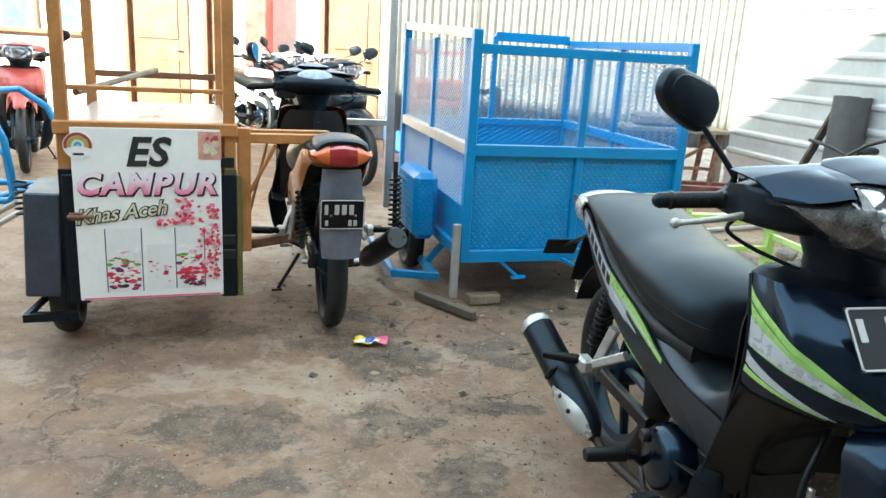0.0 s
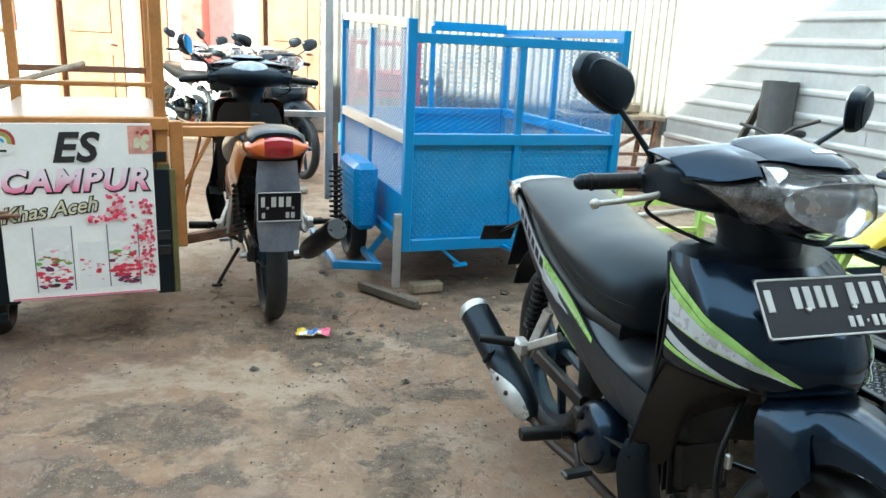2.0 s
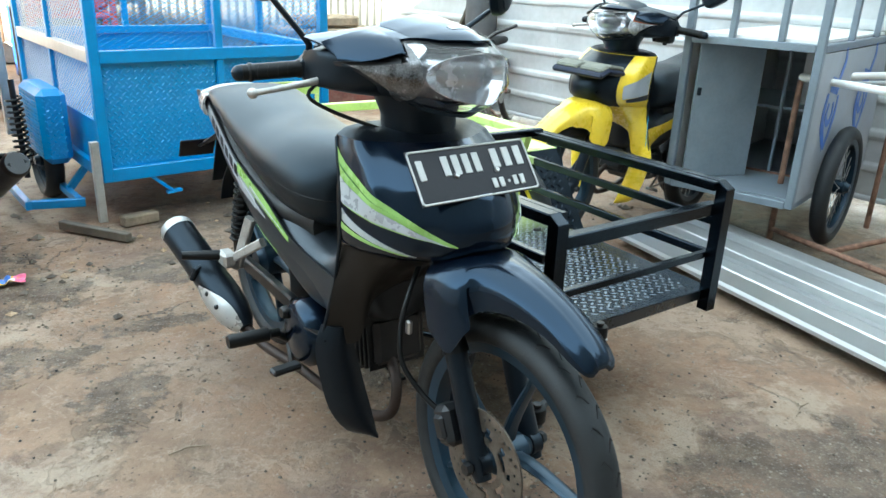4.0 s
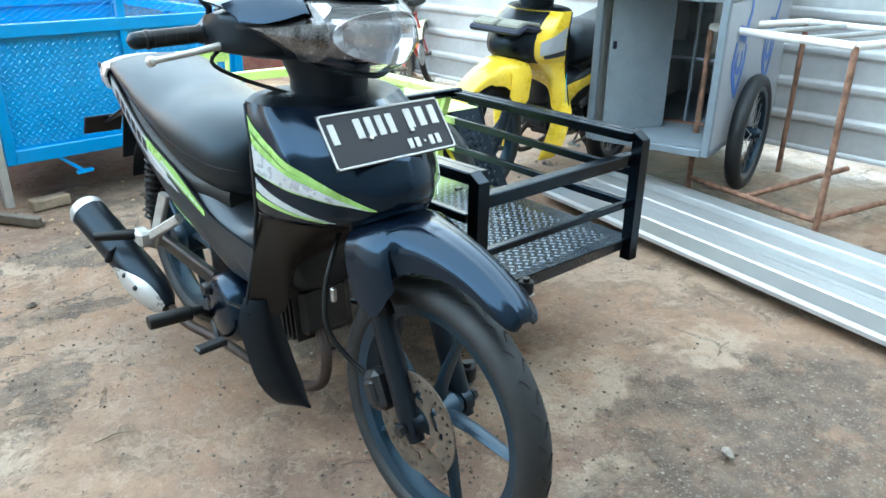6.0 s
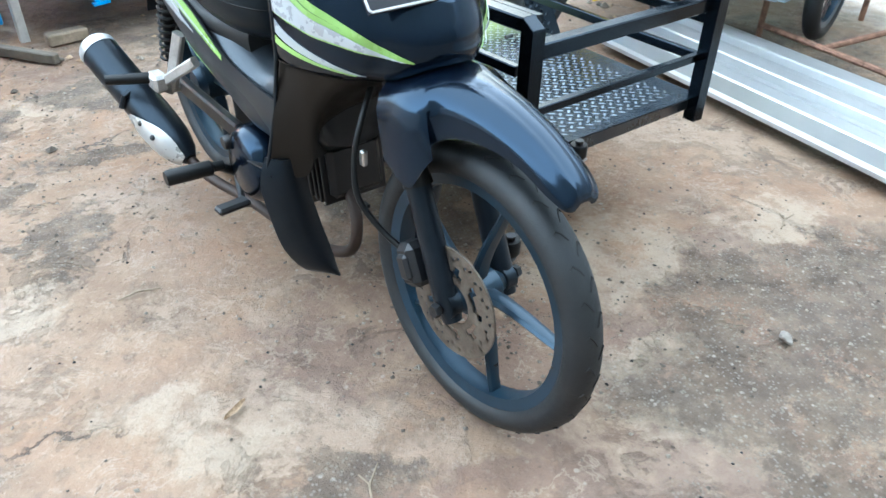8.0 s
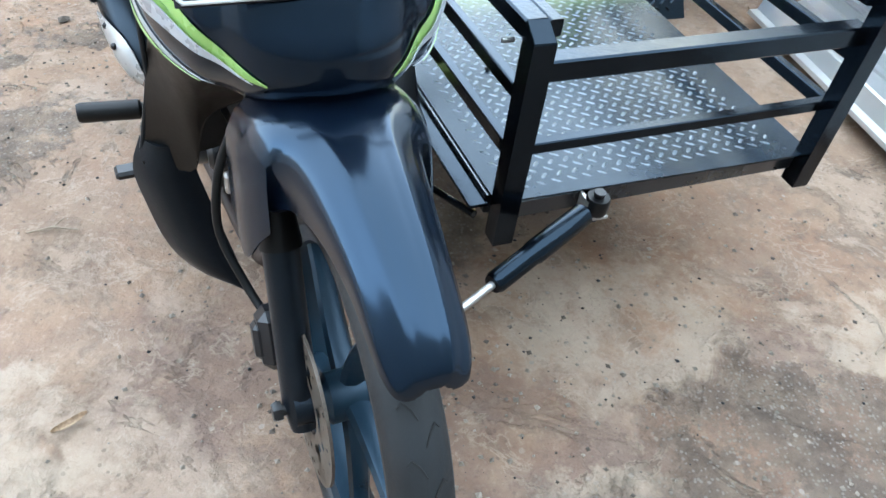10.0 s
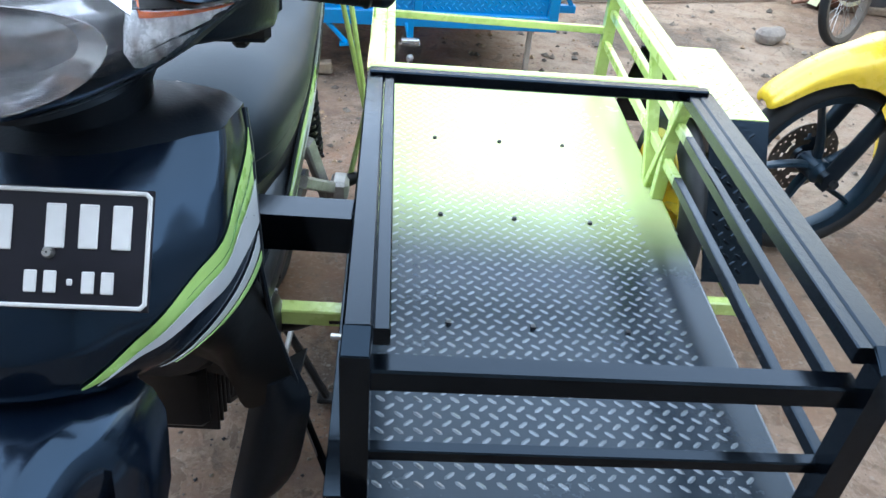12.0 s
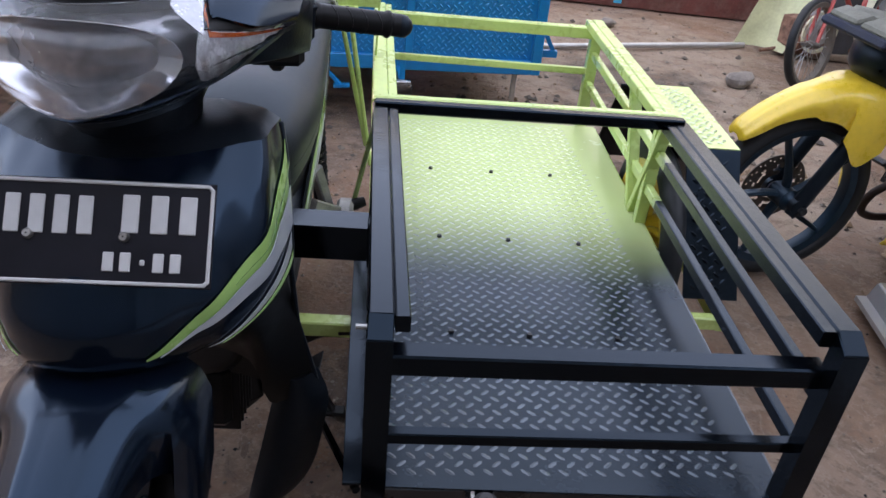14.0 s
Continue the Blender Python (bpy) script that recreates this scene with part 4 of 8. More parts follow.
def side_covers(parent, paint, sticker=True, accent="green_st", accent2="silver_st"):
    seam = smooth_rows([(0.45, 0.500), (0.56, 0.515), (0.65, 0.528), (0.729, 0.550), (0.85, 0.605), (0.98, 0.640), (1.09, 0.672), (1.20, 0.725), (1.317, 0.782), (1.42, 0.800), (1.48, 0.800)], 50)
    hem = smooth_rows([(0.45, 0.372), (0.56, 0.402), (0.70, 0.428), (0.84, 0.458), (0.976, 0.500), (1.10, 0.552), (1.22, 0.612), (1.371, 0.715), (1.44, 0.745), (1.48, 0.762)], 50)
    for sx in (-1, 1):
        def side(y, q, out=0.0):
            a, b = np.interp(y, seam[:, 0], seam[:, 1]), np.interp(y, hem[:, 0], hem[:, 1])
            f = (y - 0.45) / 1.03
            x = 0.156 - 0.032 * f ** 3 - 0.030 * (1 - f) ** 4 + 0.008 * math.sin(q * math.pi) - 0.016 * q
            return (sx * (x + out), y, a + (b - a) * q)

        def at_z(y, z, out):
            a, b = np.interp(y, seam[:, 0], seam[:, 1]), np.interp(y, hem[:, 0], hem[:, 1])
            return side(y, min(1, max(0, (z - a) / (b - a))), out)
        cover = part("side_cover", Bag().sheet([[side(y, q) for q in np.linspace(0, 1, 9)] for y in np.linspace(0.45, 1.48, 50)], 0.004, (0, 1.1, 0.5)), "sidebody" if paint == "body" else paint, parent, smooth=50)
        if sticker:
            def strip(y0, y1, lo, hi, out):
                g = []
                for y in np.linspace(y0, y1, 24):
                    t = (y - y0) / (y1 - y0)
                    top_z = np.interp(y, seam[:, 0], seam[:, 1])
                    a, b = lo(t, top_z), hi(t, top_z)
                    g.append([at_z(y, a + (b - a) * j / 4, out) for j in range(5)])
                return Bag().sheet(g, 0.0007, (0, 1.1, 0.5))
            part("sticker", strip(1.34, 0.93, lambda t, z: z - 0.052 - 0.02 * t, lambda t, z: z - 0.008, 0.0012), accent2, cover, "silver stripe sticker")
            part("sticker", strip(1.06, 0.715, lambda t, z: 0.632 - 0.104 * t, lambda t, z: max(0.633 - 0.104 * t, z - 0.004), 0.0022), accent, cover, "lime green stripe sticker")
            part("sticker", strip(0.96, 0.74, lambda t, z: 0.606 - 0.062 * t, lambda t, z: 0.616 - 0.070 * t, 0.0028), "silver_st", cover, "silver inner stripe")
            part("sticker", strip(1.06, 0.86, lambda t, z: 0.585 - 0.035 * t, lambda t, z: 0.622 - 0.068 * t, 0.0018), "silver_st", cover, "silver lower stripe")
            part("sticker", strip(0.98, 0.82, lambda t, z: 0.492 - 0.03 * t, lambda t, z: 0.500 - 0.035 * t, 0.0018), accent, cover, "thin green line sticker")
            for k in range(6):
                y = 1.285 - 0.040 * k
                part("letter_bar", strip(y, y - 0.026, lambda t, z: z - 0.046, lambda t, z: z - 0.018, 0.0026), "plate", cover, "dark lettering bar")
    part("tail_cap", loft_y([(1.38, 0.130, 0.812, 0.72), (1.44, 0.124, 0.820, 0.735), (1.49, 0.090, 0.812, 0.75), (1.515, 0.035, 0.79, 0.765)], 12, 20, 2.4), "silverp" if sticker else paint, parent)


def tunnel(parent, material="sidebody"):
    """The frame cover between the leg shield and the seat."""
    part("frame_cover", loft_y([(0.395, 0.095, 0.76, 0.42), (0.44, 0.108, 0.66, 0.39), (0.52, 0.124, 0.572, 0.37), (0.60, 0.140, 0.548, 0.37), (0.68, 0.146, 0.575, 0.385), (0.76, 0.146, 0.60, 0.41), (0.86, 0.140, 0.625, 0.455), (0.96, 0.12, 0.64, 0.50)], 20, 26, 3.0), material, parent, smooth=55)


def engine(parent, exhaust=True, cap="silverp"):
    eng = part("engine", Bag().box((0, 0.64, 0.30), (0.19, 0.27, 0.17), (-8, 0, 0), 0.03).box((0, 0.48, 0.345), (0.13, 0.14, 0.12), (-8, 0, 0), 0.012), "engine", parent)
    for k in range(7):
        part("cooling_fin", Bag().box((0, 0.43 + 0.022 * k, 0.345 - 0.003 * k), (0.155, 0.006, 0.13), (-8, 0, 0), 0.002), "engine", eng)
    for sx in (-1, 1):
        part("crankcase_cover", Bag().lathe([(0.001, 0.022), (0.05, 0.022), (0.066, 0.012), (0.072, -0.004), (0.072, -0.02)], (0, 0, 0), 'x', 28).moved(Matrix.Translation((sx * 0.108, 0.645, 0.315)) @ (pose(0, 0, 0) if sx > 0 else pose(0, 0, 0, 0, 0, 180))), "engine", eng)
        part("cover_boss", Bag().lathe([(0.001, 0.012), (0.022, 0.012), (0.030, 0.004), (0.030, -0.01)], (0, 0, 0), 'x', 20).moved(Matrix.Translation((sx * 0.105, 0.55, 0.285)) @ (pose(0, 0, 0) if sx > 0 else pose(0, 0, 0, 0, 0, 180))), "engine", eng)
        for q in range(6):
            a = q * 1.05
            part("bolt", Bag().lathe([(0.001, 0.006), (0.005, 0.006), (0.006, 0)], (0, 0, 0), 'x', 6).moved(Matrix.Translation((sx * 0.122, 0.645 + 0.062 * math.cos(a), 0.315 + 0.062 * math.sin(a))) @ (pose(0, 0, 0) if sx > 0 else pose(0, 0, 0, 0, 0, 180))), "steel", eng)
        peg = part("foot_peg", Bag().tube([(sx * 0.19, 0.70, 0.292), (sx * 0.215, 0.70, 0.294), (sx * 0.22, 0.70, 0.294), (sx * 0.318, 0.70, 0.298), (sx * 0.324, 0.70, 0.298)], [0.012, 0.012, 0.0185, 0.0185, 0.016], 14), "rubber", parent)
        part("peg_bracket", Bag().tube([(sx * 0.08, 0.74, 0.22), (sx * 0.15, 0.72, 0.25), (sx * 0.20, 0.70, 0.292)], 0.011, 10), "engine", peg)
    part("pedal", Bag().tube([(-0.14, 0.76, 0.22), (-0.165, 0.68, 0.20), (-0.19, 0.58, 0.245), (-0.20, 0.555, 0.265)], 0.008, 8).box((-0.235, 0.55, 0.272), (0.075, 0.032, 0.016), (0, 0, 6), 0.005), "engine", parent, "worn brake pedal")
    part("gear_lever", Bag().tube([(0.11, 0.72, 0.24), (0.13, 0.62, 0.19), (0.13, 0.80, 0.20)], 0.006, 8).tube([(0.12, 0.60, 0.19), (0.18, 0.60, 0.19)], 0.009, 8), "steel", parent)
    part("clutch_cover", Bag().lathe([(0.001, -0.172), (0.055, -0.170), (0.078, -0.160), (0.090, -0.142), (0.092, -0.10), (0.086, -0.08)], (0, 0.655, 0.300), 'x', 32), "body", eng, "gloss black clutch cover", smooth=50)
    part("filler_cap", Bag().lathe([(0.001, -0.182), (0.014, -0.182), (0.017, -0.176), (0.017, -0.165)], (0, 0.70, 0.345), 'x', 16), "engine", eng)
    if exhaust:
        pipe = part("exhaust_pipe", Bag().tube(smooth_rows([(-0.02, 0.42, 0.31), (-0.035, 0.365, 0.255), (-0.05, 0.37, 0.185), (-0.07, 0.46, 0.145), (-0.09, 0.60, 0.135), (-0.12, 0.76, 0.145), (-0.165, 0.88, 0.165), (-0.19, 0.955, 0.20)], 40), 0.0135, 14), "pipe", parent)
        ax = Vector((-0.275, 1.315, 0.410)) - Vector((-0.19, 0.945, 0.20))
        p0 = Vector((-0.19, 0.945, 0.20))
        def along(t, out=0.0):
            return p0 + ax * t + Vector((-out, 0, 0))
        muf = part("muffler", Bag().tube([along(t) for t in (0.0, 0.06, 0.16, 0.3, 0.92, 0.94)], [0.018, 0.034, 0.046, 0.050, 0.050, 0.050], 26), "satin", parent, "black muffler with silver end cap")
        part("end_cap", Bag().tube([along(t) for t in (0.93, 0.975, 1.0, 1.001, 0.97)], [0.0515, 0.051, 0.044, 0.028, 0.026], 26), cap, muf)
        g = []
        for i in range(12):
            t = 0.0 + 0.42 * i / 11
            r = np.interp(t, [0, 0.06, 0.16, 0.3, 1], [0.024, 0.041, 0.053, 0.057, 0.057])
            d = ax.normalized()
            s1 = d.cross(Vector((0, 0, 1))).normalized()
            u1 = s1.cross(d)
            wd = 0.78 * math.sin(math.pi * min(1, 0.15 + 0.85 * i / 11) ** 0.7) + 0.10
            g.append([along(t) + (-s1 * math.cos(b) + u1 * math.sin(b)) * r for b in np.linspace(0.12 - wd, 0.12 + wd, 9)])
        shield = part("heat_shield", Bag().sheet(g, 0.0025), "silverp", muf, "silver heat shield")
        for k in (0.30, 0.18):
            part("shield_screw", Bag().ball(along(k) + Vector((-0.052, -0.012, 0.02)), 0.008, 10), "engine", shield)
        part("muffler_strap", Bag().tube([along(0.52) + Vector((0.02, 0, 0.045)), along(0.50) + Vector((-0.045, -0.02, 0.03)), along(0.50) + Vector((-0.055, -0.01, 0.0))], 0.008, 8), "satin", muf)


def rear_end(parent, paint="wheel", fender="satin", wide=False):
    sw = part("swing_arm", Bag().bar((-0.085, 0.84, 0.29), (-0.085, 1.25, 0.285), 0.028, 0.045, bevel=0.006).bar((0.085, 0.84, 0.29), (0.085, 1.25, 0.285), 0.028, 0.045, bevel=0.006), "engine", parent)
    part("chain_case", Bag().box((0.068, 1.03, 0.30), (0.03, 0.46, 0.085), bevel=0.02), "matte", sw)
    for sx in (-1, 1):
        part("axle_nut", Bag().lathe([(0.001, sx * 0.125), (0.012, sx * 0.125), (0.014, sx * 0.11), (0.014, sx * 0.095), (0.001, sx * 0.095)], (0, 1.22, 0.285), 'x', 6), "steel", sw)
    for sx in (-1, 1):
        a, b = Vector((sx * 0.118, 1.20, 0.335)), Vector((sx * 0.118, 1.09, 0.62))
        sh = part("shock_absorber", Bag().tube([a, a.lerp(b, 0.25)], 0.011, 10).tube([a.lerp(b, 0.2), b], 0.017, 12), "engine", parent)
        coil = []
        for k in range(84):
            t, q = k / 83, k * 0.75
            c = a.lerp(b, 0.16 + 0.72 * t)
            coil.append(c + Vector((0.026 * math.cos(q), 0.026 * math.sin(q) * 0.95, 0.026 * math.sin(q) * 0.3)))
        part("spring", Bag().tube(coil, 0.0045, 6), "rubber", sh)
        # cast bracket of the passenger peg
        br = part("peg_hanger", Bag().bar((sx * 0.135, 1.02, 0.50), (sx * 0.165, 1.07, 0.345), 0.022, 0.03, bevel=0.004).bar((sx * 0.14, 0.92, 0.46), (sx * 0.19, 1.04, 0.38), 0.020, 0.026, bevel=0.004).bar((sx * 0.165, 1.07, 0.345), (sx * 0.21, 1.05, 0.385), 0.024, 0.03, bevel=0.004).box((sx * 0.20, 1.05, 0.38), (0.04, 0.06, 0.045), bevel=0.008), "alloy", parent)
        part("passenger_peg", Bag().tube([(sx * 0.20, 1.06, 0.385), (sx * 0.22, 1.07, 0.387), (0.245 if sx > 0 else -0.315, 1.08 if sx > 0 else 1.10, 0.392)], [0.013, 0.015, 0.012], 10), "rubber", br)
    g = []
    for i in range(14):
        a = radians(20 + 95 * i / 13)
        g.append([(x, 1.22 + 0.325 * math.cos(a), 0.285 + 0.325 * math.sin(a) + 0.02) for x in np.linspace(-0.06, 0.06, 5)])
    part("rear_fender", Bag().sheet(g, 0.004), fender, parent)
    if wide:
        g = [[(x * (0.072 + 0.012 * math.sin(math.pi * v)), 1.535 - 0.02 * x * x + 0.02 * v, 0.74 - 0.35 * v) for x in np.linspace(-1, 1, 9)] for v in np.linspace(0, 1, 9)]
        part("mud_flap", Bag().sheet(g, 0.005), fender, parent, "grey-blue plastic mudguard", smooth=50)
    else:
        part("mud_flap", Bag().box((0, 1.545, 0.555), (0.13, 0.006, 0.20), (26, 0, 0), 0.002), fender, parent)


def tail_lamp(parent):
    """A wide lens: red in the middle, amber towards both tapered ends, under a black hood."""
    def slab(x0, x1, n=9):
        rows = []
        for x in np.linspace(x0, x1, n):
            a = abs(x) / 0.118
            top, low, out = 0.836 - 0.020 * a ** 1.5 - 0.012 * a ** 6, 0.755 + 0.018 * a ** 1.3 + 0.012 * a ** 6, 1.585 - 0.055 * a ** 2
            rows.append([(x, 1.50, low), (x, out - 0.012, low), (x, out, low + 0.010), (x, out + 0.004, (top + low) / 2), (x, out - 0.004, top - 0.010), (x, out - 0.022, top), (x, 1.50, top)])
        return Bag().rings(rows)
    t = part("tail_lamp", slab(-0.052, 0.052), "red_l", parent, "red tail lamp lens", smooth=40)
    for sx in (-1, 1):
        part("turn_lamp", slab(sx * 0.0525, sx * 0.118), "orange_l", t, "amber turn lamp", smooth=40)
    part("lens_rib", Bag().box((0, 1.588, 0.795), (0.10, 0.004, 0.004)), "red_l", t)
    part("lamp_housing", loft_y([(1.36, 0.110, 0.862, 0.74), (1.46, 0.112, 0.862, 0.745), (1.52, 0.106, 0.858, 0.752), (1.545, 0.095, 0.850, 0.760)], 10, 24, 2.6), "satin", parent)


def motorcycle(label, m, paint, wheel_paint="wheel", group="", hero=False, stripes=False, front="plate", rear_lamp=False, rear_plate=False, rear_fender="satin", left_mirror=True, seat="seat", cowl=None, leg=None):
    bike = thing("motorcycle", label, "motorcycle", m, group)
    wheel(bike, 0.0, 0.283, wheel_paint, 0.283, 0.036, disc_side=-1, tread=hero)
    wheel(bike, 1.22, 0.285, wheel_paint, 0.285, 0.042, name="rear_wheel", tread=hero or rear_lamp, hub_r=0.055)
    fork(bike, 0.0, 0.283)
    if hero:
        cal = part("brake_caliper", Bag().box((-0.078, 0.085, 0.33), (0.05, 0.05, 0.085), (-26, 0, 0), 0.012).box((-0.100, 0.085, 0.33), (0.02, 0.03, 0.05), (-26, 0, 0), 0.006), "engine", bike)
        part("brake_hose", Bag().tube(smooth_rows([(-0.085, 0.10, 0.345), (-0.105, 0.15, 0.375), (-0.125, 0.195, 0.43), (-0.118, 0.215, 0.50), (-0.095, 0.225, 0.56), (-0.05, 0.25, 0.62)], 24), 0.0060, 10), "rubber", cal)
        part("hose_clip", Bag().box((-0.105, 0.205, 0.50), (0.012, 0.014, 0.03), bevel=0.003), "steel", cal)
    front_fender(bike, paint, 8 if cowl else 0)
    front_cowl(bike, paint, stripes, leg or ("legcover" if hero else "matte"))
    if cowl:
        for sx in (-1, 1):
            part("sticker", cowl_patch(sx * 0.97, sx * 0.55, lambda f: 0.70 - 0.02 * f, lambda f: 0.80 - 0.06 * f, 0.002), "silver_st", bike, "pale slanting sticker")
            part("sticker", cowl_patch(sx * 0.98, sx * 0.60, lambda f: 0.675 - 0.01 * f, lambda f: 0.70 - 0.02 * f, 0.0025), "darkprint", bike, "dark slanting sticker")
            part("sticker", Bag().sheet([[(sx * (0.190 + 0.012 * v), 0.368 - 0.002 * u, 0.60 - 0.13 * v - 0.02 * u) for v in np.linspace(0, 1, 5)] for u in (0, 1)], 0.002), "cyan", bike, "cyan sticker on the leg shield")
        part("centre_panel", cowl_patch(-0.46, 0.46, lambda f: 0.642, lambda f: 0.864, 0.005, 25, 10), cowl, bike, "black centre panel of the cowl", smooth=50)
    if front == "plate":
        mm = Matrix.Translation((-0.012, 0.145, 0.828)) @ pose(0, 0, 0, -37.5, -1.8, -2)
        w, h = 0.280, 0.110
        rows = [(-0.118, 0.014, 0.014, 0.040)] + [(-0.062 + 0.024 * k, 0.017, 0.015, 0.040) for k in range(4)] + [(0.055 + 0.029 * k, 0.020, 0.017, 0.040) for k in range(3)] + [(x, -0.030, 0.011, 0.020) for x in (0.036, 0.053, 0.086, 0.103)] + [(0.070, -0.030, 0.005, 0.006)]
        number_plate(bike, mm, w, h, rows, "black number plate with pale raised characters")
        part("plate_bracket", Bag().box((-0.01, 0.182, 0.800), (0.06, 0.05, 0.02), (-37, 0, 0), 0.004), "steel", bike)
    head(bike, paint if paint not in ("yellow", "orange") else "body", taped=hero)
    handlebar(bike)
    if left_mirror:
        mirror(bike, -1, (-0.298, 0.50, 1.168), 12)
    if rear_lamp:
        mirror(bike, 1, (0.30, 0.50, 1.140), 66, size=(0.070, 0.040), tilt=-30)
    else:
        mirror(bike, 1, (0.335, 0.50, 1.150), 34 if hero else -12, size=(0.064, 0.046) if hero else (0.075, 0.052))
    seat_unit(bike, seat)
    side_covers(bike, paint, stripes)
    tunnel(bike)
    engine(bike, cap="silverp" if hero else "engine")
    rear_end(bike, fender=rear_fender, wide=rear_lamp)
    if rear_lamp:
        tail_lamp(bike)
    if rear_plate:
        mm = Matrix.Translation((0.0, 1.568, 0.572)) @ pose(0, 0, 0, 8, 0, 180)
        number_plate(bike, mm, 0.172, 0.122, [(-0.062, 0.020, 0.014, 0.040)] + [(-0.022 + 0.028 * k, 0.020, 0.018, 0.040) for k in range(3)] + [(-0.06, -0.034, 0.012, 0.022), (0.03, -0.034, 0.014, 0.024), (0.05, -0.034, 0.014, 0.024)], "rear number plate with pale characters")
    if hero:
        part("grab_rail", Bag().sheet([[(0.146 * math.cos(a) * k, 1.33 + 0.175 * max(0.0, math.sin(a)) ** 0.8 * k, z) for k, z in ((0.98, 0.742), (1.04, 0.760), (1.05, 0.785), (0.99, 0.803), (0.84, 0.806))] for a in np.linspace(-0.02, math.pi + 0.02, 33)], 0.006), "silverp", bike, "silver moulded grab rail round the seat's tail", smooth=50)
        rp = part("rear_plate_holder", Bag().box((-0.105, 1.60, 0.585), (0.12, 0.010, 0.075), (34, 0, 0), 0.004), "plate", bike, "small black rear plate on its holder")
        part("holder_bracket", Bag().bar((-0.03, 1.50, 0.66), (-0.085, 1.598, 0.592), 0.05, 0.008, bevel=0.002), "satin", rp)
        part("tail_lamp", Bag().ball((0, 1.595, 0.735), (0.075, 0.03, 0.035), 18), "red_l", bike)
    part("side_stand", Bag().tube([(0.10, 0.80, 0.20), (0.20, 0.76, 0.012)], 0.009, 8).box((0.205, 0.76, 0.008), (0.05, 0.03, 0.012), bevel=0.003), "engine", bike)
    return bike


HERO = pose(0.909, 1.157, 0, 0, 0, 15)
STEERED = ("front_wheel", "fork_leg", "axle", "fork_bridge", "brake_caliper", "front_fender", "visor", "headlamp_lens", "lens_rim", "reflector", "lamp_cavity", "turn_lamp_lens", "turn_reflector", "head_shell", "dashboard", "handlebar", "grip", "bar_end", "switch_housing", "mirror_stem", "neck", "number_plate", "plate_bracket")


def steer(bike, degrees):
    """Turns the front wheel, fork and handlebar about the steering head."""
    foot = Matrix.Translation((0, 0.035, 0.283))
    m = foot @ Matrix.Rotation(radians(degrees), 4, Vector((0, math.sin(radians(26.6)), math.cos(radians(26.6))))) @ foot.inverted()
    for ob in bike.children:
        if ob.name.split(".")[0] in STEERED:
            ob.matrix_local = m


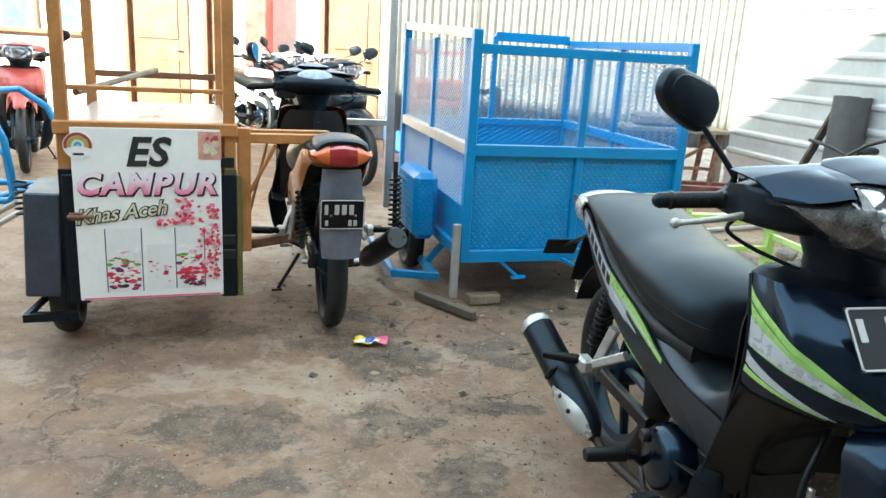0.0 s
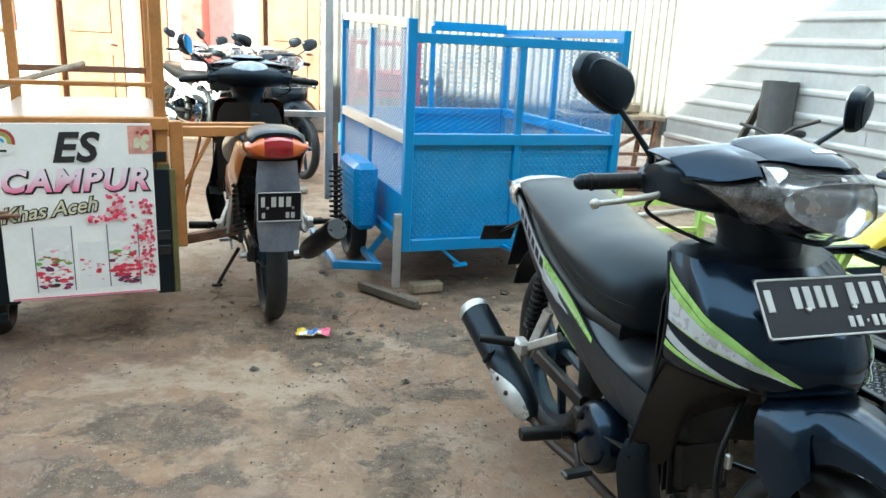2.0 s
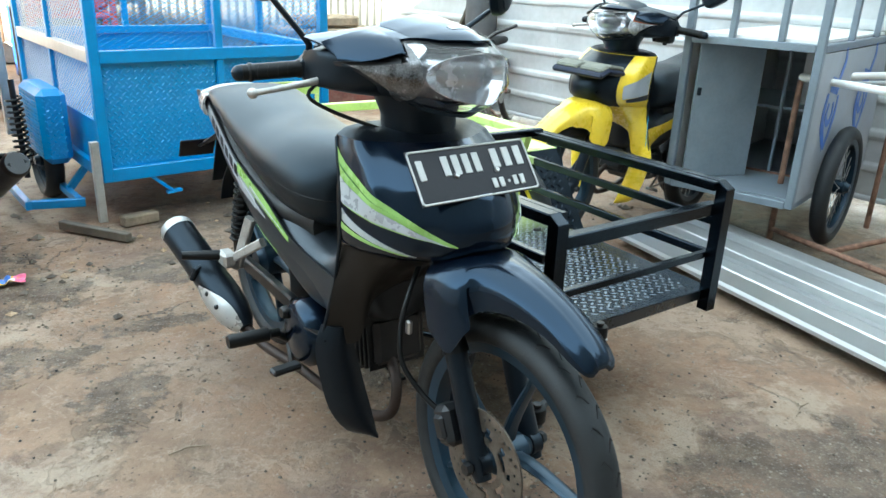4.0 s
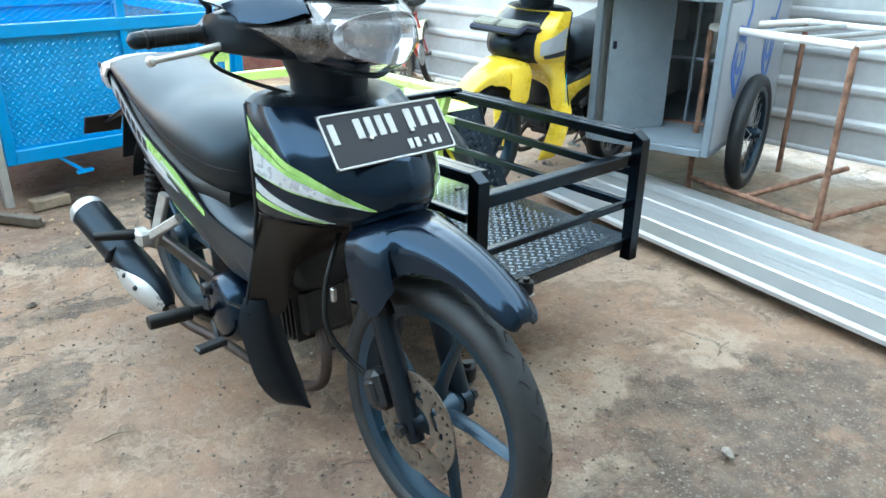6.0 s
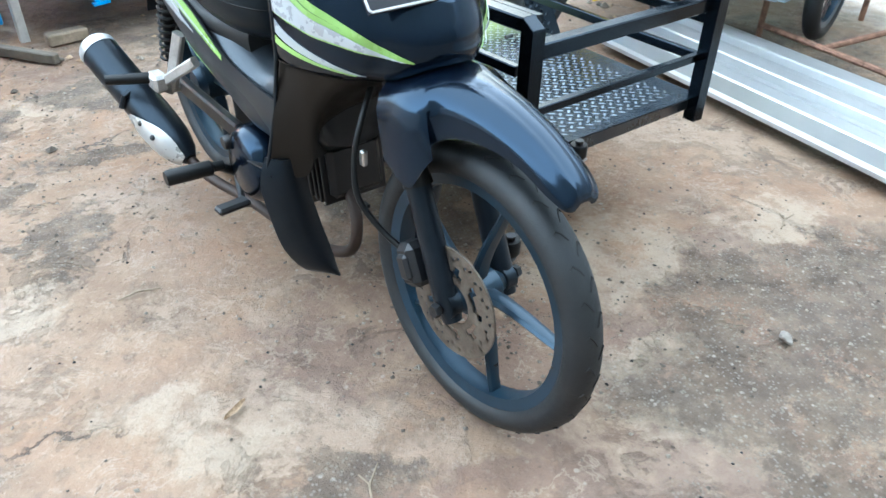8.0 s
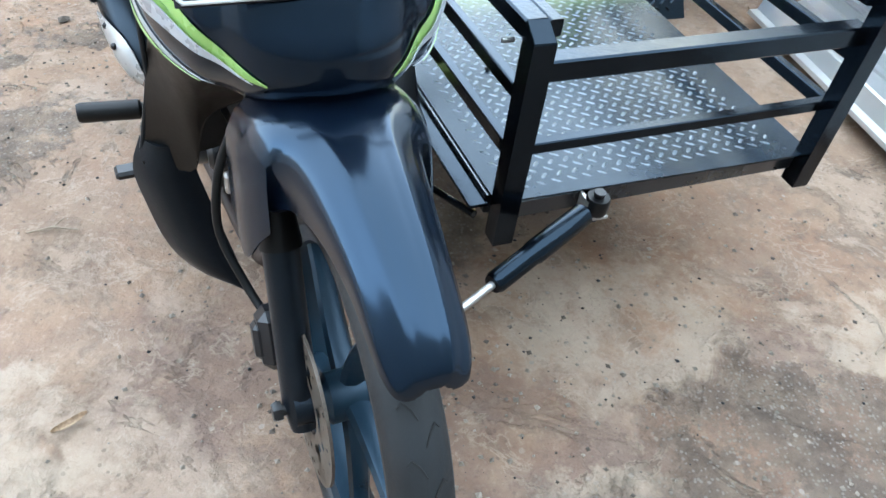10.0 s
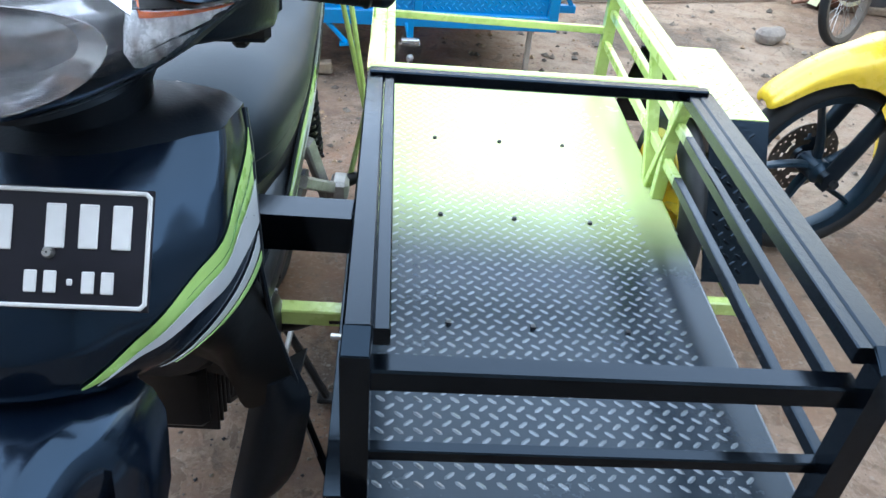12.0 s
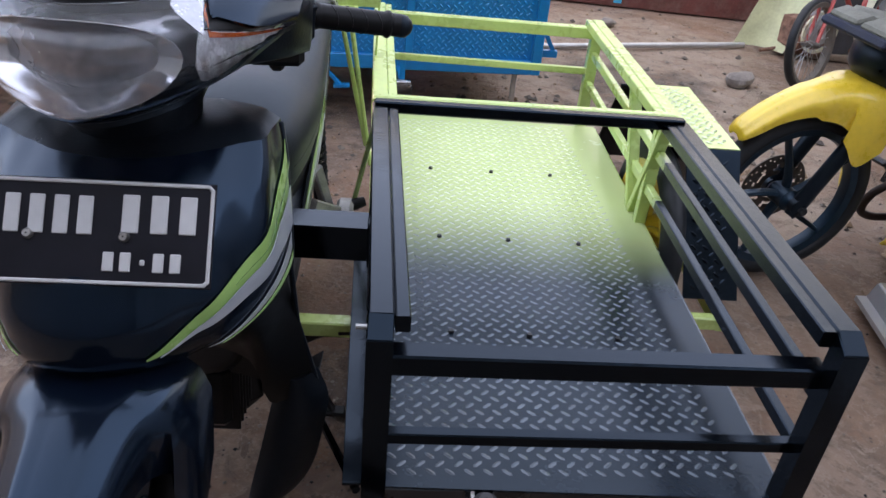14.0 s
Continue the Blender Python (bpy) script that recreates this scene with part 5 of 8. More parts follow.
# ---------------------------------------------------------------- the setting
def ground_sheet():
    xs = np.concatenate([np.geomspace(300, 6.2, 16) * -1, np.arange(-6, 5.01, 0.07), np.geomspace(5.3, 300, 16)])
    ys = np.concatenate([np.geomspace(300, 3.2, 16) * -1, np.arange(-3, 9.01, 0.07), np.geomspace(9.3, 300, 16)])
    vs, fs = [], []
    for x in xs:
        for y in ys:
            near = max(0.0, 1 - max(abs(x) / 12, abs(y - 3) / 12))
            z = near * (0.010 * noise.noise((x * 0.9, y * 0.9, 0)) + 0.006 * noise.noise((x * 3.1, y * 3.1, 4)) + 0.003 * noise.noise((x * 11, y * 11, 7)))
            vs.append((x, y, z - 0.008))
    k = len(ys)
    for i in range(len(xs) - 1):
        for j in range(k - 1):
            fs.append((i * k + j, (i + 1) * k + j, (i + 1) * k + j + 1, i * k + j + 1))
    m = bpy.data.materials.new("worn_dirt_and_cement")
    m.use_nodes = True
    nt = m.node_tree
    nodes, link = nt.nodes, nt.links.new
    p = nodes["Principled BSDF"]
    co = nodes.new("ShaderNodeTexCoord")

    def nz(scale, detail=6, rough=0.55, dist=0.0):
        n = nodes.new("ShaderNodeTexNoise")
        n.inputs["Scale"].default_value, n.inputs["Detail"].default_value, n.inputs["Roughness"].default_value, n.inputs["Distortion"].default_value = scale, detail, rough, dist
        link(co.outputs["Object"], n.inputs["Vector"])
        return n.outputs["Fac"]

    def rng(sock, a, b, c=0.0, d=1.0):
        r = nodes.new("ShaderNodeMapRange")
        r.interpolation_type = 'SMOOTHSTEP'
        for key, v in zip(("From Min", "From Max", "To Min", "To Max"), (a, b, c, d)):
            r.inputs[key].default_value = v
        link(sock, r.inputs["Value"])
        return r.outputs[0]

    def mixc(fac, a, b):
        x = nodes.new("ShaderNodeMix")
        x.data_type = 'RGBA'
        link(fac, x.inputs["Factor"])
        for key, v in (("A", a), ("B", b)):
            if isinstance(v, tuple):
                x.inputs[key].default_value = (*[0.74 * k for k in v], 1)
            else:
                link(v, x.inputs[key])
        return x.outputs["Result"]

    def mul(a, b, op='MULTIPLY'):
        x = nodes.new("ShaderNodeMath")
        x.operation = op
        link(a, x.inputs[0])
        if isinstance(b, float):
            x.inputs[1].default_value = b
        else:
            link(b, x.inputs[1])
        return x.outputs[0]

    def vec(scale, amount):
        """The place on the ground, pushed about by noise."""
        n = nodes.new("ShaderNodeTexNoise")
        n.inputs["Scale"].default_value, n.inputs["Detail"].default_value, n.inputs["Roughness"].default_value = scale, 7, 0.65
        link(co.outputs["Object"], n.inputs["Vector"])
        sub, mad = nodes.new("ShaderNodeVectorMath"), nodes.new("ShaderNodeVectorMath")
        sub.operation, mad.operation = 'SUBTRACT', 'MULTIPLY_ADD'
        link(n.outputs["Color"], sub.inputs[0])
        sub.inputs[1].default_value = (0.5, 0.5, 0.5)
        link(sub.outputs[0], mad.inputs[0])
        mad.inputs[1].default_value = (amount, amount, 0)
        link(co.outputs["Object"], mad.inputs[2])
        return mad.outputs[0]

    def cells(scale, feature='F1', at=None, rand=1.0):
        v = nodes.new("ShaderNodeTexVoronoi")
        v.feature = feature
        v.inputs["Scale"].default_value, v.inputs["Randomness"].default_value = scale, rand
        link(at or co.outputs["Object"], v.inputs["Vector"])
        return v

    def union(fields):
        out = fields[0]
        for f in fields[1:]:
            out = mul(out, f, 'MAXIMUM')
        return out

    ragged = vec(3.0, 0.85)

    def patches(rows):
        fields = []
        for x, y, rx, ry in rows:
            d, k = nodes.new("ShaderNodeVectorMath"), nodes.new("ShaderNodeVectorMath")
            d.operation, k.operation = 'SUBTRACT', 'DIVIDE'
            link(ragged, d.inputs[0])
            d.inputs[1].default_value = (x, y, 0)
            link(d.outputs[0], k.inputs[0])
            k.inputs[1].default_value = (rx, ry, 1)
            ln = nodes.new("ShaderNodeVectorMath")
            ln.operation = 'LENGTH'
            link(k.outputs[0], ln.inputs[0])
            fields.append(rng(ln.outputs["Value"], 0.75, 1.12, 1.0, 0.0))
        return union(fields)

    # packed earth in three scales of brown
    base = mixc(rng(nz(0.8, 5), 0.38, 0.62), (0.285, 0.158, 0.088), (0.315, 0.215, 0.145))
    base = mixc(mul(rng(nz(3.1, 9, 0.7), 0.38, 0.66), 0.8), base, (0.205, 0.125, 0.078))
    base = mixc(mul(rng(nz(13, 8, 0.7), 0.42, 0.68), 0.55), base, (0.39, 0.275, 0.185))
    base = mixc(mul(rng(nz(1.4, 7, 0.6, 0.5), 0.54, 0.66), 0.5), base, (0.23, 0.12, 0.065))
    # a thin cement skin, broken away in places, with a dark ragged rim
    skin_noise = nz(2.6, 11, 0.72, 0.35)
    skin = rng(skin_noise, 0.50, 0.57)
    rim = mul(rng(skin_noise, 0.49, 0.525), rng(skin_noise, 0.53, 0.57, 1.0, 0.0))
    broken = rng(nz(0.9, 4), 0.42, 0.58)
    base = mixc(mul(skin, 0.5), base, (0.385, 0.290, 0.215))
    base = mixc(mul(rng(nz(26, 6, 0.75), 0.50, 0.66), 0.55), base, (0.150, 0.092, 0.058))
    base = mixc(mul(rng(nz(70, 4, 0.7), 0.54, 0.68), 0.35), base, (0.46, 0.36, 0.27))
    base = mixc(mul(mul(rim, broken), 0.4), base, (0.105, 0.068, 0.044))
    # hollows where the skin is gone
    hollow_noise = nz(4.2, 11, 0.7, 0.8)
    hollow = mul(rng(hollow_noise, 0.565, 0.59), rng(nz(0.75, 4), 0.44, 0.60))
    base = mixc(mul(hollow, 0.7), base, (0.118, 0.082, 0.054))
    # cracks
    crack = rng(cells(1.3, 'DISTANCE_TO_EDGE', vec(5.0, 0.35)).outputs["Distance"], 0.002, 0.009, 1.0, 0.0)
    crack = mul(crack, rng(nz(1.1, 3), 0.52, 0.60))
    base = mixc(mul(crack, 0.8), base, (0.06, 0.042, 0.03))
    # broad damp stains of a purplish brown, one painting the drinks cart's shadow
    damp_shade = patches(DAMP_SHADE_PATCHES)
    base = mixc(mul(mul(damp_shade, rng(nz(5.5, 9, 0.7), 0.34, 0.60)), 0.62), base, (0.165, 0.100, 0.074))
    # scabs where flakes of the skin have come off, pale along one side
    scab_noise = nz(7.5, 10, 0.66, 0.6)
    scab = mul(rng(scab_noise, 0.575, 0.592), rng(nz(1.3, 4), 0.44, 0.58))
    base = mixc(mul(scab, 0.6), base, (0.135, 0.090, 0.060))
    base = mixc(mul(mul(rng(scab_noise, 0.55, 0.572), rng(scab_noise, 0.575, 0.590, 1.0, 0.0)), 0.45), base, (0.42, 0.33, 0.25))
    # pale worn cement, painted brightness at the back, and dark tarry gravel
    pale = patches(PALE_PATCHES)
    base = mixc(mul(mul(pale, rng(nz(9, 9, 0.7), 0.34, 0.58)), 0.72), base, (0.43, 0.335, 0.245))
    dark = patches(DARK_PATCHES)
    dark_in = mixc(rng(nz(11, 9, 0.7), 0.4, 0.62), (0.088, 0.062, 0.044), (0.180, 0.128, 0.086))
    base = mixc(mul(mul(dark, rng(nz(4.5, 12, 0.8), 0.39, 0.50)), 0.86), base, dark_in)
    # stones pressed into the gravel, and grains everywhere
    for scale, size, many, tone, field in ((52, 0.30, 0.84, (0.36, 0.31, 0.26), dark), (38, 0.26, 0.90, (0.38, 0.32, 0.26), None), (60, 0.26, 0.86, (0.075, 0.055, 0.04), None), (120, 0.46, 0.52, (0.24, 0.20, 0.165), dark)):
        v = cells(scale, 'F1', vec(30, 0.012))
        sep = nodes.new("ShaderNodeSeparateColor")
        link(v.outputs["Color"], sep.inputs[0])
        dot = mul(rng(v.outputs["Distance"], size * 0.6, size, 1.0, 0.0), rng(sep.outputs[0], many, many + 0.04))
        if field is not None:
            dot = mul(dot, field)
        else:
            dot = mul(dot, rng(nz(1.7, 5), 0.42, 0.62, 0.15, 0.85))
        base = mixc(mul(dot, 0.8), base, tone)
    link(base, p.inputs["Base Color"])
    link(rng(nz(3.3, 6), 0.3, 0.7, 0.55, 0.9), p.inputs["Roughness"])
    h = mul(mul(nz(6, 8, 0.65), 0.6, 'MULTIPLY'), mul(nz(45, 6, 0.7), 0.35, 'MULTIPLY'), 'ADD')
    h = mul(h, mul(skin, 0.10, 'MULTIPLY'), 'ADD')
    h = mul(h, mul(hollow, -0.22, 'MULTIPLY'), 'ADD')
    h = mul(h, mul(scab, -0.16, 'MULTIPLY'), 'ADD')
    h = mul(h, mul(crack, -0.3, 'MULTIPLY'), 'ADD')
    h = mul(h, mul(mul(nz(120, 4, 0.7), dark, 'MULTIPLY'), 0.3, 'MULTIPLY'), 'ADD')
    b = nodes.new("ShaderNodeBump")
    b.inputs["Strength"].default_value, b.inputs["Distance"].default_value = 0.8, 0.022
    link(h, b.inputs["Height"])
    link(b.outputs[0], p.inputs["Normal"])
    g = part("ground", Bag().add(vs, fs), m, None, smooth=60)
    return tagged(g, "worn brown dirt and broken cement yard", "ground", kind="structure")


DARK_PATCHES = [(1.85, 1.12, 0.48, 0.30), (1.62, 0.95, 0.40, 0.30), (2.25, 0.95, 0.5, 0.34), (0.18, 3.13, 0.14, 0.10), (0.26, 2.97, 0.17, 0.13), (-0.22, 2.98, 0.14, 0.08), (-0.41, 3.35, 0.16, 0.10), (-0.76, 1.87, 0.15, 0.08), (0.2, 2.54, 0.15, 0.07), (-0.35, 2.95, 0.26, 0.24), (-0.72, 2.2, 0.26, 0.13), (-0.46, 1.9, 0.16, 0.09),
                (0.15, 2.0, 0.1, 0.2), (-0.15, 2.4, 0.2, 0.1), (1.05, 2.1, 0.22, 0.5), (-1.3, 3.1, 0.5, 0.2), (0.4, 3.8, 0.4, 0.3), (0.5, 1.0, 0.2, 0.12), (-1.5, 1.9, 0.2, 0.15), (1.25, 0.55, 0.3, 0.2), (3.1, 2.6, 0.4, 0.5), (1.5, 4.9, 0.5, 0.4)]
# stains; the one at (-1.3, 2.7) is painted shade under the drinks cart
DAMP_SHADE_PATCHES = [(0.85, 1.45, 0.34, 0.28), (1.08, 1.22, 0.28, 0.2), (1.75, 1.2, 0.6, 0.34), (-1.2, 1.8, 0.55, 0.3), (-1.3, 2.7, 0.6, 0.22), (0.1, 3.35, 0.3, 0.16), (-0.5, 1.75, 0.5, 0.2), (1.0, 0.8, 0.6, 0.25)]
# worn cement; the broad patches beyond y = 4 paint brighter light into the dirt
PALE_PATCHES = [(1.7, 4.7, 1.1, 0.8), (1.2, 5.9, 1.2, 0.6), (-0.3, 5.2, 1.4, 0.7), (2.0, 3.7, 0.4, 0.5), (-0.6, 4.3, 0.7, 0.5), (-1.6, 4.6, 0.8, 0.6), (0.0, 3.05, 0.25, 0.12), (-0.55, 2.55, 0.35, 0.12), (2.1, 4.3, 0.5, 0.4), (1.2, 3.3, 0.3, 0.2), (1.3, 5.3, 0.6, 0.4), (1.40, 1.14, 0.12, 0.07), (1.45, 1.5, 0.28, 0.2), (1.66, 0.74, 0.12, 0.08), (2.05, 1.5, 0.2, 0.12), (0.4, 1.3, 0.25, 0.15), (1.75, 4.9, 0.8, 0.5), (-0.1, 1.75, 0.2, 0.1), (-0.7, 2.6, 0.5, 0.15), (1.3, 0.95, 0.15, 0.1)]
ground = ground_sheet()


def corrugated(w, h, pitch, amp, vertical=True, seg=6, trapeze=False, thick=0.0012):
    """A corrugated sheet in the xz plane, from its lower left corner."""
    run, rise = (w, h) if vertical else (h, w)
    n = max(2, int(run / pitch * (20 if trapeze else seg)))
    grid = []
    for i in range(n + 1):
        s = run * i / n
        c = math.cos(2 * math.pi * s / pitch)
        d = -amp * (min(1.0, max(0.0, (c - 0.62) / 0.2)) if trapeze else -c)
        row = []
        for j in range(5):
            t = rise * j / 4
            row.append((s, d, t) if vertical else (t, d, s))
        grid.append(row)
    return Bag().sheet(grid, thick)


def wall_of_sheets(name, label, p0, p1, height, base, sheet_w, pitch, amp, material, vertical, lean=0.0, trapeze=False):
    p0, p1 = Vector((*p0, 0)), Vector((*p1, 0))
    L = (p1 - p0).length
    wl = thing(name, label, "wall", pose(p0.x, p0.y, 0, 0, 0, math.degrees(math.atan2(p1.y - p0.y, p1.x - p0.x))), kind="structure")
    if vertical:
        n = math.ceil(L / sheet_w)
        for i in range(n):
            bag = corrugated(sheet_w + 0.03, height - base + random.uniform(-0.04, 0.04), pitch, amp, True, 6, trapeze)
            part("sheet", bag.moved(pose(i * sheet_w, -0.003 * (i % 2), base, random.uniform(-0.5, 0.5), 0, 0)), material, wl, smooth=60)
    else:
        rows = math.ceil((height - base) / sheet_w)
        cols = math.ceil(L / 2.4)
        for r in range(rows):
            for c in range(cols):
                bag = corrugated(min(2.44, L - 2.4 * c + 0.02), sheet_w + 0.03, pitch, amp, False, 6, trapeze)
                part("sheet", bag.moved(pose(2.4 * c, -0.004 * (r % 2) - 0.003 * (c % 2), base + r * sheet_w, random.uniform(-0.6, 0.6), random.uniform(-0.25, 0.25), 0)), material, wl, smooth=60)
    return wl


back_wall = wall_of_sheets("wall_north", "weathered corrugated zinc sheet wall with upright ribs", (-0.95, 7.45), (2.40, 7.75), 3.0, 0.42, 0.76, 0.076, 0.014, "zincold", True)
for x in (-0.93, 0.75, 2.38):
    part("wall_post", Bag().box((x + 0.95, 0.07, 1.5), (0.07, 0.07, 3.0), bevel=0.006), "oldwood", back_wall)
fence = wall_of_sheets("wall_east", "bright aluzinc sheet fence with level ribs", (2.42, 7.75), (4.9, 0.2), 3.0, 0.06, 0.75, 0.185, 0.016, "zincbright", False, trapeze=True)
fence2 = wall_of_sheets("wall_southeast", "bright aluzinc sheet fence with level ribs", (4.9, 0.2), (5.4, -4.2), 3.0, 0.06, 0.75, 0.185, 0.016, "zincbright", False, trapeze=True)
# unseen wall, added to block the sun from the near yard
south = thing("shade_wall_south", "plain unseen plastered wall added behind the yard to shade it", "wall", pose(-4, -2.0, 0), kind="structure")
part("plaster", Bag().box((0, -0.15, 3.18), (44, 0.3, 6.36), bevel=0.01), "darkwall", south)


def house():
    h = thing("house", "sunlit pale plastered house with brown wooden doors", "house", pose(0, 10.2, 0), kind="structure")
    x0, x1, top = -9.0, 2.0, 3.2
    # doors and windows as (left, right, bottom, top)
    holes = [(-7.05, -5.55, 1.12, 2.3), (-5.05, -4.15, 0.0, 2.1), (-3.95, -3.55, 0.0, 2.1), (-2.35, -1.55, 0.0, 2.1)]
    pieces = []
    edge = x0
    for a, b, lo, hi in holes:
        pieces.append(((edge + a) / 2, 0.1, top / 2, a - edge, top))
        pieces.append(((a + b) / 2, 0.1, (hi + top) / 2, b - a, top - hi))
        if lo > 0:
            pieces.append(((a + b) / 2, 0.1, lo / 2, b - a, lo))
        edge = b
    pieces.append(((edge + x1) / 2, 0.1, top / 2, x1 - edge, top))
    for x, y, z, w, tall in pieces:
        part("wall", Bag().box((x, y, z), (w, 0.2, tall)), "pinkwall", h)
    part("plinth", Bag().box((-3.5, -0.05, 0.12), (11.0, 0.1, 0.24), bevel=0.01), "stone", h)
    for i, (a, b, lo, hi) in enumerate(holes):
        fr = Bag()
        for x in (a + 0.03, b - 0.03):
            fr.box((x, 0.03, (lo + hi) / 2), (0.07, 0.12, hi - lo), bevel=0.006)
        fr.box(((a + b) / 2, 0.03, hi - 0.035), (b - a - 0.13, 0.12, 0.07), bevel=0.006)
        if lo > 0:
            fr.box(((a + b) / 2, 0.0, lo + 0.03), (b - a - 0.13, 0.18, 0.06), bevel=0.006)
            fr.box(((a + b) / 2, 0.04, (lo + hi) / 2), (0.05, 0.08, hi - lo - 0.1), bevel=0.005)
            win = part("window", fr, "brownwood", h)
            for s in (-1, 1):
                cx = (a + b) / 2 + s * (b - a) / 4
                part("pane", Bag().box((cx, 0.05, (lo + hi) / 2), ((b - a) / 2 - 0.1, 0.006, hi - lo - 0.12)), "whitep", win, "pane papered white inside")
                part("poster", Bag().box((cx + 0.05, 0.043, lo + 0.32), (0.34, 0.004, 0.5)), "bluedecal", win, "faded blue poster")
        else:
            door = part("door_leaf", Bag().box(((a + b) / 2, 0.08, (lo + hi) / 2), (b - a - 0.12, 0.04, hi - lo - 0.08), bevel=0.004), "brownwood", h, "brown varnished wooden door")
            part("door_frame", fr, "brownwood", door)
            for zz in (0.55, 1.45):
                part("door_panel", Bag().box(((a + b) / 2, 0.055, zz), (b - a - 0.34, 0.02, 0.62), bevel=0.008), "brownwood", door)
            part("handle", Bag().tube([(b - 0.14, 0.02, 1.0), (b - 0.14, 0.0, 1.02), (b - 0.22, 0.0, 1.02)], 0.01, 8), "steel", door)
    part("roof", Bag().box((-3.5, -0.1, top + 0.1), (11.6, 1.4, 0.08), (8, 0, 0), 0.01), "redbeam", h)
    part("red_column", Bag().box((-3.05, -0.4, 1.6), (0.28, 0.28, 3.2), bevel=0.01), "redp", h)
    return h


house()
west = thing("wall_west", "plain pale plastered side wall", "wall", pose(-9.0, 3, 0), kind="structure")
part("plaster", Bag().box((-0.1, 0, 1.6), (0.2, 15, 3.2), bevel=0.01), "pinkwall", west)


# ---------------------------------------------------------------- the black motorcycle and its goods sidecar
steer(motorcycle("black underbone motorcycle with lime green and silver stripes", HERO, "body", hero=True, stripes=True), 3.5)


def sidecar():
    s = thing("sidecar", "goods sidecar frame fading from lime green to gloss black", "sidecar", HERO)
    xl, xr, yf, yr = 0.312, 0.944, 0.252, 1.945
    zd = 0.350
    t = 0.035

    def sl(y):
        return xl - 0.047 * (y - yf)

    def sr(y):
        return xr + 0.006 * (y - yf)

    def zt(y):
        """The height of the top rails' axis, which sink a little towards the back."""
        return 0.653 - 0.006 * (y - yf)

    # corner posts, their heads cut on the slant
    for x, y, lean, mt in ((xl, 0.232, 0.018, "frameblack"), (xr, 0.246, 0.018, "frameblack"), (sl(yr), yr + 0.02, 0.0, "lime"), (sr(yr), yr, 0.0, "lime")):
        top = zt(y) + 0.015
        b = Bag()
        for z, k, cut in ((0.284, 1.0, 0), (top - 0.022, 1.0, 0), (top - 0.002, 0.98, 1), (top, 0.90, 1)):
            b.v += [(x + sx * t / 2 * k, y + sy * t / 2 * k, z - (lean if sy < 0 else 0.0) * cut) for sx, sy in ((-1, -1), (1, -1), (1, 1), (-1, 1))]
        for r in range(3):
            b.f += [(4 * r + i, 4 * r + (i + 1) % 4, 4 * r + 4 + (i + 1) % 4, 4 * r + 4 + i) for i in range(4)]
        b.f += [(3, 2, 1, 0), (12, 13, 14, 15)]
        part("post", b, mt, s, smooth=0)
    # top rails: one outer tube and a slimmer inner one, in two lengths that meet at a cross rail
    ym = 1.042
    for fx, sx in ((sl, 1), (sr, -1)):
        x = fx(ym)
        for y0, y1, mt in ((yf - 0.002 + (0.012 if sx < 0 else 0), ym - 0.010, "frameblack"), (ym + 0.010, yr + 0.02, "lime")):
            part("top_rail", Bag().bar((fx(y0), y0, zt(y0)), (fx(y1), y1, zt(y1)), t, 0.03, bevel=0.003), mt, s)
            part("inner_rail", Bag().bar((fx(y0) + sx * 0.0285, y0 - (0.004 if mt == "frameblack" else 0), zt(y0) + 0.001), (fx(y1) + sx * 0.0285, y1, zt(y1) + 0.001), 0.020, 0.026, bevel=0.002), mt, s)
        part("rail_stub", Bag().bar((x + sx * 0.010, ym - 0.010, zt(ym) + 0.004), (x + sx * 0.010, ym + 0.010, zt(ym) + 0.004), 0.05, 0.02, bevel=0.002), "frameblack", s)
    zc = zt(ym) + 0.010
    part("cross_rail", Bag().bar((sl(ym) - 0.01, ym - 0.016, zc), (sr(ym) + 0.005, ym - 0.010, zc), 0.024, 0.026, bevel=0.003), "frameblack", s)
    part("cross_rail", Bag().bar((sl(ym) - 0.01, ym + 0.012, zc + 0.002), (sr(ym) - 0.01, ym + 0.018, zc + 0.002), 0.022, 0.024, bevel=0.003), "lime", s)
    # front and rear end rails
    part("front_rail", Bag().bar((xl + t / 2 - 0.004, 0.255, 0.589), (xr - t / 2 + 0.004, 0.266, 0.589), 0.034, 0.035, bevel=0.003), "frameblack", s)
    part("front_rail", Bag().bar((xl + t / 2 - 0.004, 0.248, 0.455), (xr - t / 2 + 0.004, 0.260, 0.455), 0.019, 0.020, bevel=0.002), "frameblack", s)
    part("rear_rail", Bag().bar((sl(yr) + t / 2, yr + 0.018, 0.620), (sr(yr) - t / 2, yr, 0.620), 0.034, 0.036, bevel=0.003), "lime", s)
    part("rear_rail", Bag().bar((sl(yr) + t / 2, yr + 0.018, 0.49), (sr(yr) - t / 2, yr, 0.49), 0.018, 0.022, bevel=0.002), "lime", s)
    # side rails
    for fx in (sl, sr):
        for z in (0.548, 0.448):
            part("side_rail", Bag().bar((fx(yf), yf + t / 2, z), (fx(ym), ym, z), 0.018, 0.024, bevel=0.002), "frameblack", s)
            part("side_rail", Bag().bar((fx(ym), ym, z), (fx(yr), yr - t / 2, z), 0.018, 0.024, bevel=0.002), "fade2", s)
    for x in (sl(ym + 0.1), sr(ym + 0.1)):
        part("side_post", Bag().bar((x, ym + 0.10, zd), (x, ym + 0.10, zt(ym) - 0.016), 0.022, 0.03, up=(1, 0, 0), bevel=0.002), "fade2", s)
